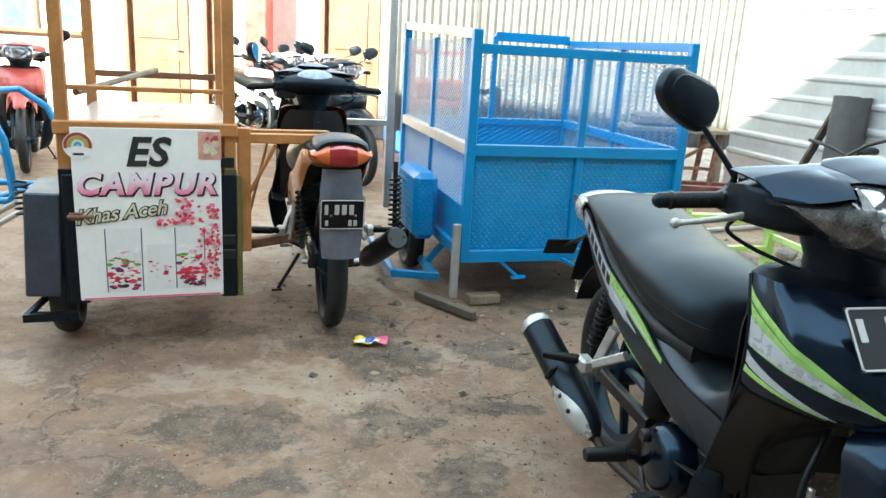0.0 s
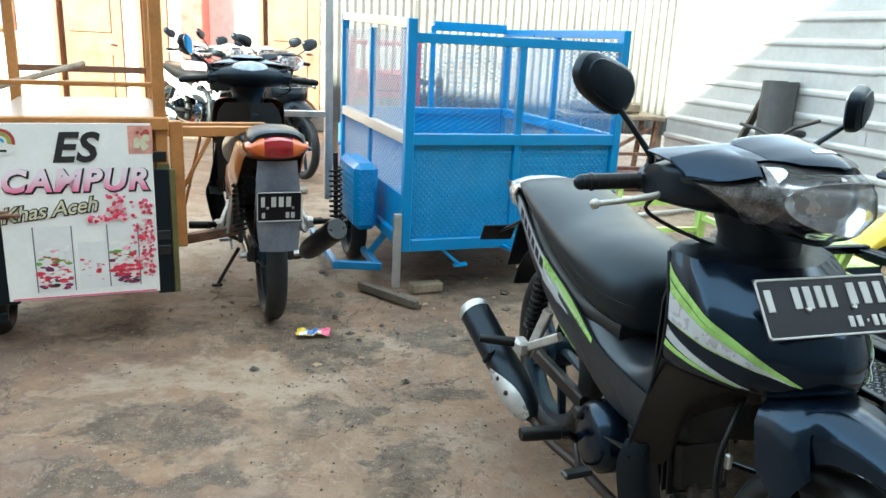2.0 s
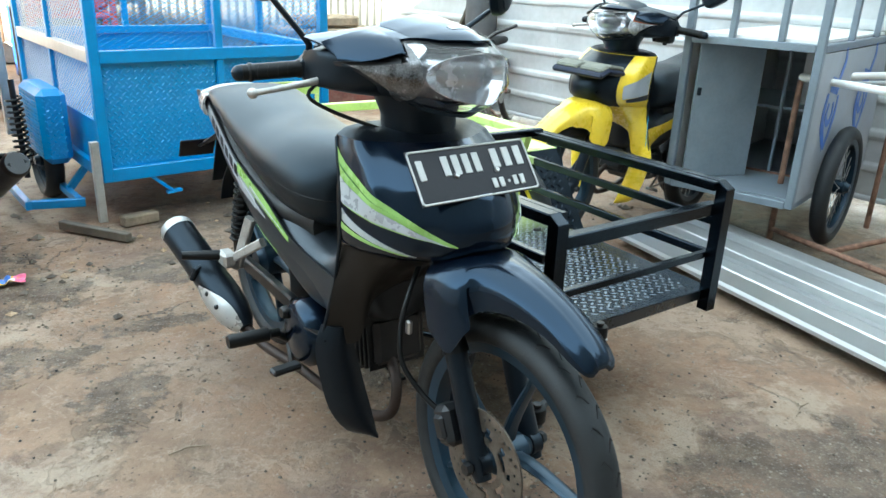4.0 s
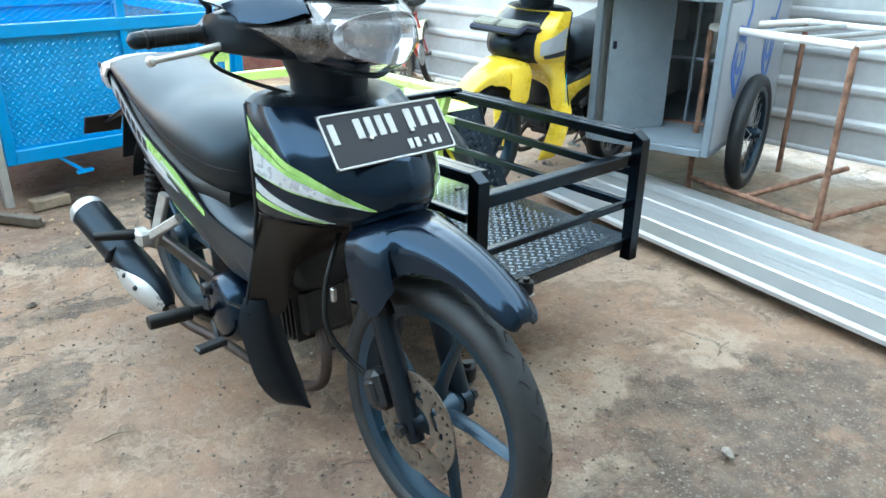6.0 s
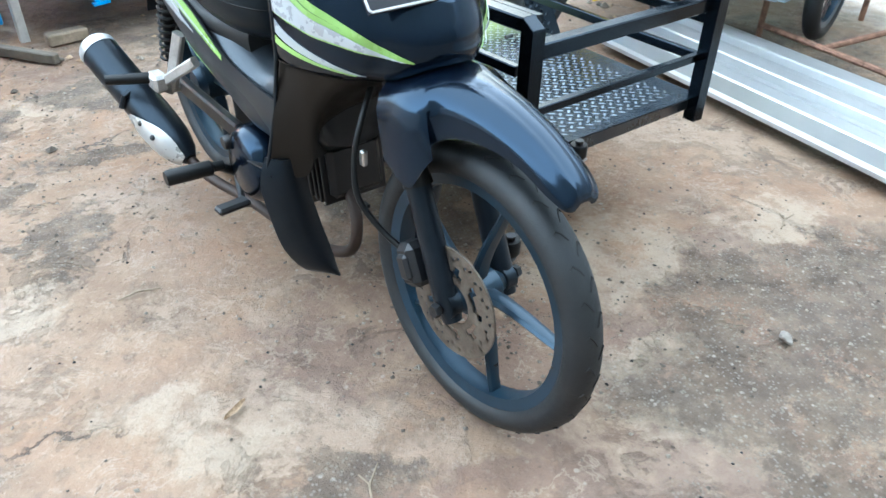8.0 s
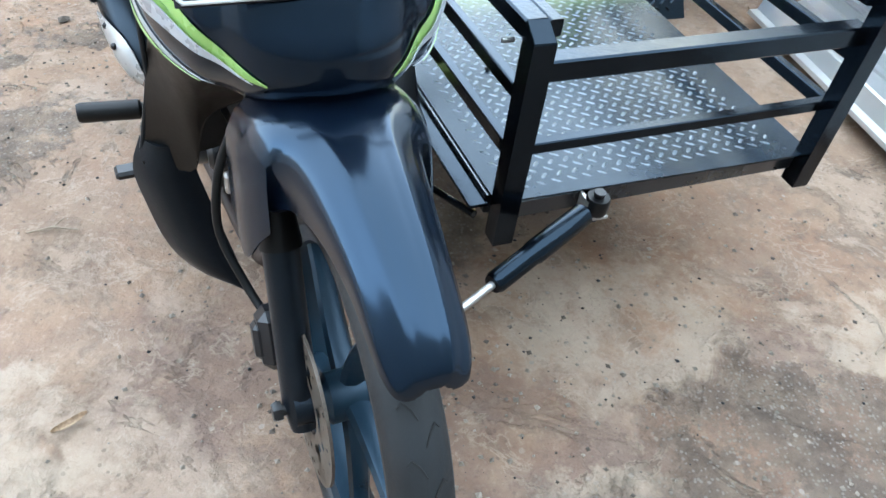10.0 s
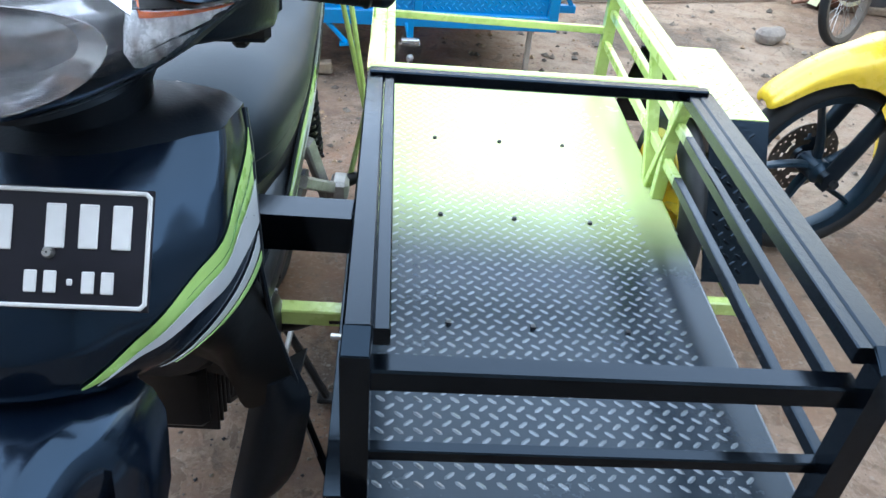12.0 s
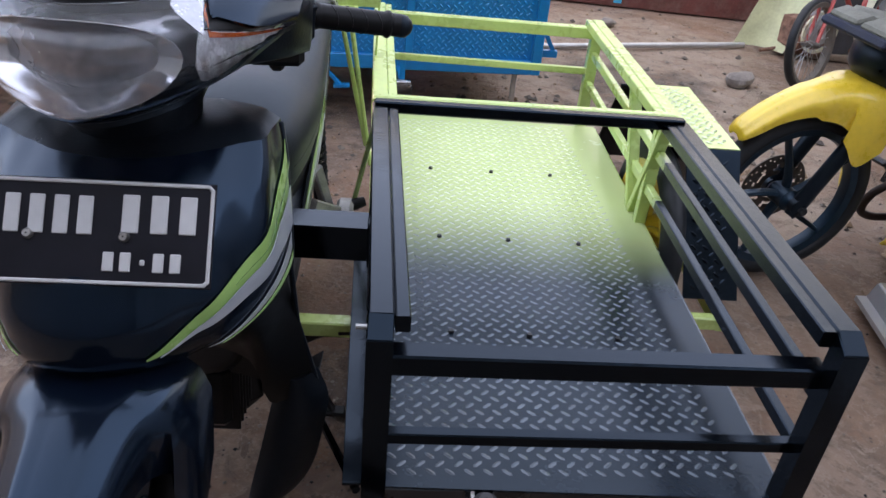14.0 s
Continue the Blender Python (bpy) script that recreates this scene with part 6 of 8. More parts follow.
    part("brace", Bag().bar((xr + 0.001, 1.20, zd), (xr + 0.001, 1.09, zt(1.1) - 0.014), 0.02, 0.03, up=(1, 0, 0), bevel=0.002), "lime", s)
    part("brace", Bag().bar((xr + 0.003, 1.22, zd), (xr + 0.003, 1.40, zt(1.4) - 0.014), 0.02, 0.03, up=(1, 0, 0), bevel=0.002), "lime", s)
    # floor frame and tread plate
    for a, b in (((xl, 0.262, 0.327), (xr, 0.275, 0.327)), ((sl(1.77), 1.77, 0.327), (sr(1.77), 1.77, 0.327)), ((xl + 0.0, 0.8, 0.327), (xr - 0.02, 0.8, 0.327)), ((xl - 0.03, 1.35, 0.327), (xr - 0.02, 1.35, 0.327))):
        part("floor_beam", Bag().bar(a, b, 0.034, 0.038, bevel=0.003), "fade2", s)
    for fx in (sl, sr):
        part("floor_beam", Bag().bar((fx(yf), yf + 0.02, 0.327), (fx(ym), ym, 0.327), 0.034, 0.038, bevel=0.003), "fade2", s)
        part("floor_beam", Bag().bar((fx(ym), ym, 0.327), (fx(1.77), 1.785, 0.327), 0.034, 0.038, bevel=0.003), "fade2", s)
    plate = part("floor_plate", Bag().sheet([[(fx(y) + o, y, zd) for fx, o in ((sl, -0.008), (sr, 0.008))] for y in (yf - 0.006, ym, 1.79)], 0.004, (0.6, 1.0, 0.0)), "fade", s, "tread plate floor fading from lime to black")
    # the lozenges' glints are put into their paler colour
    part("tread_relief", tread_bumps(xl + 0.012, xr - 0.026, yf + 0.006, 1.765).moved(Matrix.Translation((0, 0, zd)) @ pose(xl, yf, 0, 0, 0, 2.0) @ pose(-xl, -yf, 0)), "fade_glint", plate, "raised tread lozenges", smooth=0, kind="stuff")
    for y, row in ((0.632, (0.443, 0.598, 0.774)), (1.001, (0.428, 0.593, 0.764)), (1.380, (0.412, 0.583, 0.752))):
        for x in row:
            part("bolt", Bag().lathe([(0.001, zd + 0.006), (0.005, zd + 0.006), (0.006, zd)], (x, y, 0), 'z', 8), "engine", plate)
    part("floor_flange", Bag().box((xl - 0.050, 0.66, 0.335), (0.034, 0.80, 0.006), (0, 0, 2.7), bevel=0.001), "frameblack", s)
    # wheel, its box and outrigger
    w = wheel(s, 1.24, 0.262, "yellow", 0.262, 0.030, spokes=6, name="sidecar_wheel", rim_r=0.192, hub_r=0.055, tread=False)
    w.location = (1.005, 0, 0)
    box = part("wheel_box", Bag().sheet([[(0.985 + 0.04 * v, y, 0.548), (1.176 + 0.02 * v, y, 0.548)] for v, y in ((0, 1.180), (1, 1.660))], 0.004, (1.08, 1.4, 0)), "lime", s, "lime tread plate wheel box top")
    part("box_relief", tread_bumps(1.000, 1.165, 1.195, 1.645, height=0.0022).moved(Matrix.Translation((0, 0, 0.550))), "fade_glint", box, smooth=0, kind="stuff")
    part("box_front", Bag().sheet([[(1.040, y, z), (1.176, y, z)] for y, z in ((1.180, 0.545), (0.965, 0.235))], 0.004, (1.1, 1.4, 0.2)), "frameblack", box, "black tread plate front of the wheel box")
    part("box_relief", tread_bumps(1.048, 1.168, 0.012, 0.365, height=0.0022).moved(Matrix.Translation((0, 0.965, 0.235)) @ pose(0, 0, 0, 55.3)), "frameblack", box, smooth=0, kind="stuff")
    part("box_side", Bag().rings([[(x, y, z) for y, z in ((0.967, 0.235), (1.84, 0.235), (1.656, 0.545), (1.182, 0.545))] for x in (1.174, 1.178)]), "frameblack", box, smooth=0)
    part("box_relief", tread_bumps(1.20, 1.64, 0.25, 0.54, height=0.0022).moved(Matrix.Translation((1.178, 0, 0)) @ pose(0, 0, 0, 90, 0, 90)), "frameblack", box, smooth=0, kind="stuff")
    part("box_back", Bag().sheet([[(0.985, y, z), (1.174, y, z)] for y, z in ((1.658, 0.545), (1.842, 0.235))], 0.004, (1.1, 1.4, 0.2)), "frameblack", box)
    part("outrigger", Bag().bar((0.93, 0.935, 0.19), (1.135, 0.935, 0.19), 0.028, 0.035, bevel=0.003).bar((1.135, 0.921, 0.19), (1.135, 1.70, 0.19), 0.028, 0.035, bevel=0.003).bar((0.93, 1.69, 0.19), (1.135, 1.69, 0.19), 0.028, 0.035, bevel=0.003), "lime", s)
    part("outrigger_post", Bag().bar((0.93, 0.935, 0.18), (0.93, 0.935, 0.31), 0.028, 0.028, up=(1, 0, 0)).bar((0.93, 1.69, 0.18), (0.93, 1.69, 0.30), 0.028, 0.028, up=(1, 0, 0)), "lime", s)
    # arms that tie the frame to the motorcycle
    part("upper_arm", Bag().rings([[(x, y, z) for y, z in ((0.518, 0.575), (0.573, 0.575), (0.573, 0.580), (0.523, 0.580), (0.523, 0.632), (0.573, 0.632), (0.573, 0.637), (0.518, 0.637))] for x in (0.10, 0.28)]), "frameblack", s, "black channel arm bolted to the motorcycle")
    part("arm_flange", Bag().box((0.282, 0.545, 0.61), (0.006, 0.075, 0.085), bevel=0.002), "frameblack", s)
    part("lower_arm", Bag().bar((0.09, 0.70, 0.30), (0.30, 0.70, 0.30), 0.035, 0.035, bevel=0.003), "lime", s)
    part("stay_rod", Bag().tube([(0.275, 1.03, 0.66), (0.20, 1.10, 0.30), (0.15, 1.12, 0.20)], 0.006, 8), "fade2", s)
    part("stay_rod", Bag().tube([(0.285, 0.28, 0.30), (0.14, 0.62, 0.25)], 0.007, 8), "frameblack", s)
    arm = part("rear_arm", Bag().bar((0.078, 1.382, 0.803), (0.254, 1.382, 0.803), 0.005, 0.044, bevel=0.001).bar((0.068, 1.366, 0.780), (0.200, 1.366, 0.780), 0.034, 0.005, bevel=0.001), "lime", s, "lime green angle bar behind the seat")
    part("rear_arm_post", Bag().bar((0.254, 1.392, 0.825), (0.247, 1.392, 0.655), 0.005, 0.028, up=(0, 1, 0), bevel=0.001).bar((0.247, 1.392, 0.66), (sl(1.392) - 0.01, 1.392, 0.66), 0.028, 0.006), "lime", arm)
    for x0, x1, y1, z1 in ((0.150, 0.228, 1.40, 0.40), (0.176, 0.243, 1.36, 0.36)):
        part("rear_arm_strut", Bag().tube([(x0, 1.385, 0.785), (x1, y1, z1)], 0.0065, 8), "lime", arm)
    # steering damper between the front beam and the fork
    a, b = Vector((0.480, 0.222, 0.335)), Vector((0.128, 0.055, 0.300))
    d = part("steering_damper", Bag().tube([a.lerp(b, k) for k in (0.075, 0.10, 0.42, 0.43, 0.64, 0.66)], [0.012, 0.0205, 0.0205, 0.0185, 0.0185, 0.015], 20), "frameblack", s, "black steering damper with a bare steel rod")
    part("damper_rod", Bag().tube([a.lerp(b, 0.655), a.lerp(b, 0.93)], 0.0065, 12), "steel", d)
    part("rod_nut", Bag().tube([a.lerp(b, 0.88), a.lerp(b, 0.95)], 0.009, 6), "engine", d)
    for c in (a, b):
        part("damper_eye", Bag().lathe([(0.008, -0.016), (0.019, -0.016), (0.021, -0.012), (0.021, 0.012), (0.019, 0.016), (0.008, 0.016)], c, 'z', 20), "rubber", d)
        part("eye_bolt", Bag().lathe([(0.001, -0.034), (0.009, -0.034), (0.009, -0.020), (0.006, -0.02), (0.006, 0.02), (0.010, 0.02), (0.010, 0.026), (0.001, 0.026)], c, 'z', 12), "engine", d)
    part("damper_bracket", Bag().box((0.480, 0.235, 0.31), (0.045, 0.05, 0.006), bevel=0.001).box((0.462, 0.232, 0.32), (0.006, 0.03, 0.05)), "alloy", d)
    part("fork_bracket", Bag().box((0.105, 0.05, 0.275), (0.06, 0.035, 0.008), (0, 0, 20), 0.002).box((0.085, 0.03, 0.26), (0.02, 0.05, 0.04), bevel=0.005), "engine", d)
    part("clamp_screw", Bag().tube([(xl - 0.016, 0.275, 0.625), (xl - 0.034, 0.275, 0.625)], 0.004, 8), "steel", s)
    return s


sidecar()


# ---------------------------------------------------------------- the blue sidecar box
def blue_box():
    W, D, z0, zm, z1 = 1.18, 1.50, 0.225, 0.780, 1.335
    s = thing("box_sidecar", "bright blue sidecar box with tread plate sides and expanded mesh", "sidecar", pose(-0.005, 3.60, 0, 0, 0, 20))
    t = 0.045
    b = "bluep"
    posts = [(t / 2, t / 2), (W - t / 2, t / 2), (t / 2, D - t / 2), (W - t / 2, D - t / 2)]
    for x, y in posts:
        top = z1 + (0.05 if x < W / 2 < y else 0)
        part("post", Bag().box((x, y, (z0 + top) / 2), (t, t, top - z0), bevel=0.004), b, s)
    def rail(name, p, q, w, h, mt=b):
        return part(name, Bag().bar(p, q, w, h, bevel=0.003), mt, s)
    zf = z1 - 0.085
    for z, h in ((z0 + 0.03, 0.06), (zm, 0.055), (z1 - 0.022, 0.045)):
        rail("front_rail", (t, t / 2, min(z, zf)), (W - t, t / 2, min(z, zf)), t * 0.9, h)
        if z < zm:
            rail("back_rail", (t, D - t / 2, z), (W - t, D - t / 2, z), t * 0.9, h)
        for x in (t / 2, W - t / 2):
            rail("side_rail", (x, t, z), (x, D - t, z + (0.05 if z > zf and x < W / 2 else 0)), t * 0.9, h, "galv" if (x < W / 2 and z > 0.5) else b)
    rail("back_rail", (t, D - t / 2, zm), (W - t, D - t / 2, zm), t * 0.9, 0.045)
    rail("back_rail", (W * 0.52, D - t / 2, z1), (W - t, D - t / 2, z1), t * 0.9, 0.06)
    for z_a, z_b in ((z0 + 0.06, zm - 0.02), (zm + 0.02, z1 - 0.04)):
        z_f = min(z_b, zf - 0.02)
        part("mid_post", Bag().box((W * 0.50, t / 2, (z_a + z_f) / 2), (0.035, 0.034, z_f - z_a), bevel=0.003), b, s)
        for x in (t / 2, W - t / 2):
            part("mid_post", Bag().box((x, D * 0.5, (z_a + z_b) / 2), (0.034, 0.035, z_b - z_a), bevel=0.003), b, s)
    for x in (W * 0.36, W * 0.52):
        part("mid_post", Bag().box((x, D - t / 2, (zm + z1) / 2), (0.034, 0.034, z1 - zm), bevel=0.003), b, s)
    # tread plate panels of the lower half
    front = part("front_panel", Bag().box((W / 2, t / 2 + 0.004, (z0 + zm) / 2), (W - 2 * t, 0.003, zm - z0 - 0.05)), b, s)
    part("panel_relief", tread_bumps(t, W - t, z0 + 0.06, zm - 0.03, height=0.0026).moved(Matrix.Translation((0, t / 2 + 0.002, 0)) @ pose(0, 0, 0, 90, 0, 0)), "blueglint", front, smooth=0, kind="stuff")
    part("back_panel", Bag().box((W / 2, D - t / 2, (z0 + zm) / 2), (W - 2 * t, 0.003, zm - z0 - 0.05)), b, s)
    for x in (t / 2, W - t / 2):
        part("side_panel", Bag().box((x + (0.006 if x < 0.5 else -0.006), D * 0.5, z0 + 0.16), (0.003, D - 2 * t, 0.20)), b, s)
    part("floor_panel", Bag().box((W / 2, D / 2, z0 + 0.045), (W - t, D - t, 0.004)), b, s)
    # expanded mesh
    half = W / 2 - t - 0.02
    for x in (t, W / 2 + 0.02):
        part("mesh", mesh_panel(half, zf - zm - 0.045).moved(Matrix.Translation((x, t * 0.5, zm + 0.024))), b, s, smooth=0)
        part("mesh", mesh_panel(half, z1 - zm - 0.07).moved(Matrix.Translation((x, D - t * 0.5, zm + 0.022))), b, s, smooth=0)
    hd = D / 2 - t - 0.02
    for y in (t, D / 2 + 0.02):
        for x in (t / 2, W - t / 2):
            part("mesh", mesh_panel(hd, z1 - zm - 0.07).moved(Matrix.Translation((x, y, zm + 0.022)) @ pose(0, 0, 0, 0, 0, 90)), "galv" if x < 0.5 else b, s, smooth=0)
            part("mesh", mesh_panel(hd, zm - z0 - 0.3).moved(Matrix.Translation((x, y, z0 + 0.27)) @ pose(0, 0, 0, 0, 0, 90)), "galv" if x < 0.5 else b, s, smooth=0)
    # wheel box, spring and step on the motorcycle's side
    wb = part("wheel_box", Bag().box((-0.085, 0.60, 0.42), (0.13, 0.42, 0.36), bevel=0.03), b, s)
    part("box_relief", tread_bumps(-0.14, -0.03, 0.27, 0.58, height=0.0026).moved(Matrix.Translation((0, 0.39, 0)) @ pose(0, 0, 0, 90, 0, 0)), "blueglint", wb, smooth=0, kind="stuff")
    part("box_relief", tread_bumps(0.41, 0.79, 0.27, 0.58, height=0.0026).moved(Matrix.Translation((-0.150, 0, 0)) @ pose(0, 0, 0, 90, 0, -90) @ Matrix.Diagonal((-1, 1, 1, 1))), "blueglint", wb, smooth=0, kind="stuff")
    part("step_frame", Bag().bar((-0.27, 0.30, 0.09), (-0.04, 0.22, 0.09), 0.03, 0.04, bevel=0.003).bar((-0.27, 0.28, 0.09), (-0.27, 1.0, 0.09), 0.03, 0.04, bevel=0.003).bar((-0.06, 0.25, 0.09), (-0.06, 1.0, 0.09), 0.03, 0.04, bevel=0.003).bar((-0.06, 0.45, 0.09), (0.05, 0.45, 0.22), 0.03, 0.03), b, s)
    sp = part("shock_absorber", Bag().tube([(-0.20, 0.62, 0.14), (-0.20, 0.66, 0.62)], 0.014, 10), "engine", s)
    coil = [(-0.20 + 0.034 * math.cos(k * 0.7), 0.625 + 0.032 * k / 110 + 0.034 * math.sin(k * 0.7), 0.20 + 0.34 * k / 110) for k in range(111)]
    part("spring", Bag().tube(coil, 0.0065, 6), "rubber", sp)
    wh = wheel(s, 0.0, 0.0, "wheel", 0.20, 0.045, spokes=5, rim_r=0.14, tread=False, name="sidecar_wheel")
    wh.location = (-0.085, 0.72, 0.20)
    up = part("upright", Bag().box((-0.185, 0.95, 1.15), (0.045, 0.045, 1.7), bevel=0.004), "galv", s)
    part("hitch_bar", Bag().bar((-0.58, 0.99, 0.80), (-0.19, 0.95, 0.80), 0.035, 0.035, bevel=0.003), "galv", up)
    # prop under the front corner and hooks
    part("prop_leg", Bag().bar((-0.025, 0.0, 0.05), (-0.025, 0.0, 0.42), 0.035, 0.035, up=(1, 0, 0), bevel=0.003), "galv", s)
    part("prop_leg", Bag().bar((W - 0.10, 0.06, 0.0), (W - 0.10, 0.06, 0.24), 0.02, 0.02, up=(1, 0, 0)), "galv", s)
    part("hook", Bag().bar((0.22, 0.02, 0.225), (0.30, -0.02, 0.155), 0.018, 0.012).bar((0.27, -0.02, 0.15), (0.34, -0.02, 0.155), 0.03, 0.012), b, s)
    part("side_hook", Bag().bar((W, 0.10, 0.30), (W + 0.09, 0.10, 0.30), 0.03, 0.03).bar((W + 0.08, 0.10, 0.30), (W + 0.02, 0.10, 0.40), 0.018, 0.018), b, s)
    part("lamp_arm", Bag().bar((0.547, 0.03, 0.232), (0.547, -0.240, 0.250), 0.020, 0.016, bevel=0.002).bar((0.547, -0.236, 0.360), (0.547, -0.236, 0.245), 0.004, 0.022, up=(1, 0, 0), bevel=0.001), b, s)
    lamp = part("lamp", Bag().rings([[(0.547 + sx * w, -0.262 + sy * d, z) for sx, sy in ((-1, -0.6), (-0.6, -1), (0.6, -1), (1, -0.6), (1, 0.6), (0.6, 1), (-0.6, 1), (-1, 0.6))] for z, w, d in ((0.146, 0.028, 0.018), (0.151, 0.036, 0.022), (0.200, 0.039, 0.024), (0.242, 0.043, 0.025), (0.248, 0.039, 0.022))]), "clearplastic", s, "clear plastic lamp hanging below the box")
    part("lamp_bulb", Bag().ball((0.547, -0.262, 0.190), (0.014, 0.014, 0.018), 12), "silverp", lamp)
    part("lamp_bracket", Bag().box((0.547, -0.254, 0.256), (0.068, 0.028, 0.014), bevel=0.003), "silverp", lamp)
    return s


blue_box()
prop = thing("prop_block", "grey steel angle bar lying on the ground as a prop", "bar", pose(-0.066, 3.552, 0.0, 0, 0, -40))
part("web", Bag().box((0, 0, 0.02), (0.40, 0.035, 0.04), bevel=0.004), "dirtysteel", prop)
part("flange", Bag().box((0, 0.028, 0.006), (0.40, 0.02, 0.01), bevel=0.002), "dirtysteel", prop)
wd = thing("wood_block", "short weathered timber offcut on the ground", "timber", pose(0.12, 3.70, 0.02, 0, 0, 25))
part("block", Bag().box((0, 0, 0.0), (0.17, 0.06, 0.05), bevel=0.006), "oldwood", wd)


# ---------------------------------------------------------------- the orange motorcycle with the drinks cart
ORANGE = pose(-0.58, 3.27, 0, 0, 0, 20) @ pose(0, 1.22, 0, 0, 0, 180) @ Matrix.Scale(1.025, 4)
motorcycle("orange underbone motorcycle seen with its red tail lamp", ORANGE, "orange", rear_lamp=True, rear_plate=True, rear_fender="bluegrey", front="", group="", left_mirror=False)


def drinks_cart():
    c = thing("drinks_cart", "orange wooden drinks cart with a printed white door", "cart", pose(-1.487, 2.722, 0, 0, 0, 23) @ Matrix.Scale(1.02, 4))
    W, D, z0, z1 = 0.625, 0.95, 0.20, 0.875
    for x, y in ((0.02, 0.02), (W - 0.02, 0.02), (0.02, D - 0.02), (W - 0.02, D - 0.02)):
        part("corner_post", Bag().box((x, y, 1.12), (0.045, 0.045, 1.85), bevel=0.004), "cartwood", c)
    for x, n in ((0.035, "door_stile"), (W - 0.03, "door_stile")):
        part(n, Bag().box((x + (0.008 if x < 0.3 else 0), -0.008, 0.44), (0.07 if x < 0.3 else 0.06, 0.02, 0.50), bevel=0.003), "satin", c)
    part("edge_strip", Bag().box((W + 0.012, -0.004, 0.44), (0.022, 0.02, 0.50), bevel=0.003), "olivedark", c)
    part("body", Bag().box((W / 2, D / 2, (z0 + z1) / 2), (W - 0.05, D - 0.04, z1 - z0 - 0.04), bevel=0.004), "cartwood", c)
    part("top_board", Bag().box((W / 2, D / 2, z1 - 0.004), (W - 0.05, D - 0.03, 0.016), bevel=0.004), "boardtop", c, "worn brown board top")
    part("front_beam", Bag().box((W / 2, 0.0, z1 - 0.012), (W + 0.02, 0.045, 0.05), bevel=0.005), "cartwood", c)
    part("head_rail", Bag().box((W / 2, 0.015, 1.005), (W - 0.06, 0.025, 0.018), bevel=0.003), "cartwood", c)
    part("head_rail", Bag().box((W / 2, D - 0.02, 1.01), (W - 0.06, 0.03, 0.03), bevel=0.003), "brownwood", c)
    part("loose_pole", Bag().tube([(0.07, 0.03, 0.985), (0.32, 0.70, 1.045)], 0.013, 8), "oldwood", c)
    door = part("door", Bag().box((W / 2 - 0.005, -0.014, 0.535), (0.525, 0.02, 0.665), bevel=0.003), "whitep", c, "white printed door panel")
    def put(bag, x, z, lift):
        return bag.moved(Matrix.Translation((x, -0.0245 - lift, z)) @ pose(0, 0, 0, 90, 0, 0))
    def words(text, size, shear, bold, space, x, z, lift, mt, label, tilt=0.0):
        for piece in islands(text_bag(text, size, shear, bold, space)):
            part("letter", put(piece.moved(pose(0, 0, 0, 0, 0, tilt)), x, z, lift), mt, door, label, smooth=0)
    words("ES", 0.150, 0.25, 0.0045, 1.05, 0.300, 0.773, 0.002, "darkprint", "black painted letter")
    words("CAMPUR", 0.114, 0.22, 0.0075, 1.14, 0.3005, 0.6500, 0.0016, "darkprint", "dark letter outline")
    words("CAMPUR", 0.114, 0.22, 0.0042, 1.14, 0.297, 0.654, 0.0042, "pinkfade", "pink letter fading to white")
    words("Khas Aceh", 0.078, 0.35, 0.0048, 0.95, 0.205, 0.545, 0.001, "darkprint", "dark letter outline", 7)
    words("Khas Aceh", 0.078, 0.35, 0.0006, 0.95, 0.204, 0.546, 0.0045, "cream", "cream painted letter", 7)
    rng = random.Random(5)
    def blob(n, r, x, z, mt, name="print", dx=1.0, dz=1.0, lift=0.001):
        pts = [(x + dx * r * (1 + rng.uniform(-0.3, 0.3)) * math.cos(a), -0.0245 - lift, z + dz * r * (1 + rng.uniform(-0.3, 0.3)) * math.sin(a)) for a in (2 * math.pi * k / n for k in range(n))]
        return part(name, Bag().rings([[(p[0], p[1] + d, p[2]) for p in pts] for d in (0, 0.0006)]), mt, door, smooth=0)
    for gx, w, lo, hi in ((0.207, 0.064, 0.232, 0.485), (0.447, 0.054, 0.238, 0.485), (0.338, 0.048, 0.236, 0.42)):
        part("print", Bag().box((gx, -0.0247, (lo + hi) / 2), (2 * w, 0.0006, hi - lo)), "glassprint", door, "printed drinking glass")
        for sx in (-1, 1):
            part("print", Bag().box((gx + sx * w, -0.0251, (lo + hi) / 2), (0.004, 0.0006, hi - lo)), "bluegrey" if gx != 0.338 else "glassprint", door)
        if gx == 0.338:
            for k in range(14):
                blob(7, rng.uniform(0.003, 0.008), gx + rng.uniform(-0.044, 0.044), lo + rng.uniform(0.02, 0.12), rng.choice(["redprint", "pinkpale", "pinkpale"]), dx=1.4, dz=0.7, lift=0.0016 + 0.0001 * k)
            continue
        # fruit in layers: dark syrup, red, ice, green, pale foam
        for n, z_lo, z_hi, tones in ((26, 0.012, 0.050, ("darkprint", "redprint", "purpleprint", "whitep")), (30, 0.040, 0.085, ("redprint", "redprint", "redprint", "whitep")), (12, 0.085, 0.110, ("whitep", "purpleprint", "pinkpale")), (20, 0.105, 0.140, ("greenprint", "greenprint", "whitep", "redprint")), (12, 0.14, 0.175, ("pinkpale", "whitep", "whitep"))):
            for k in range(n):
                blob(7, rng.uniform(0.004, 0.011), gx + rng.uniform(-0.84, 0.84) * w, lo + rng.uniform(z_lo, z_hi), rng.choice(tones), dx=1.5, dz=0.65, lift=0.0014 + 0.00006 * k)
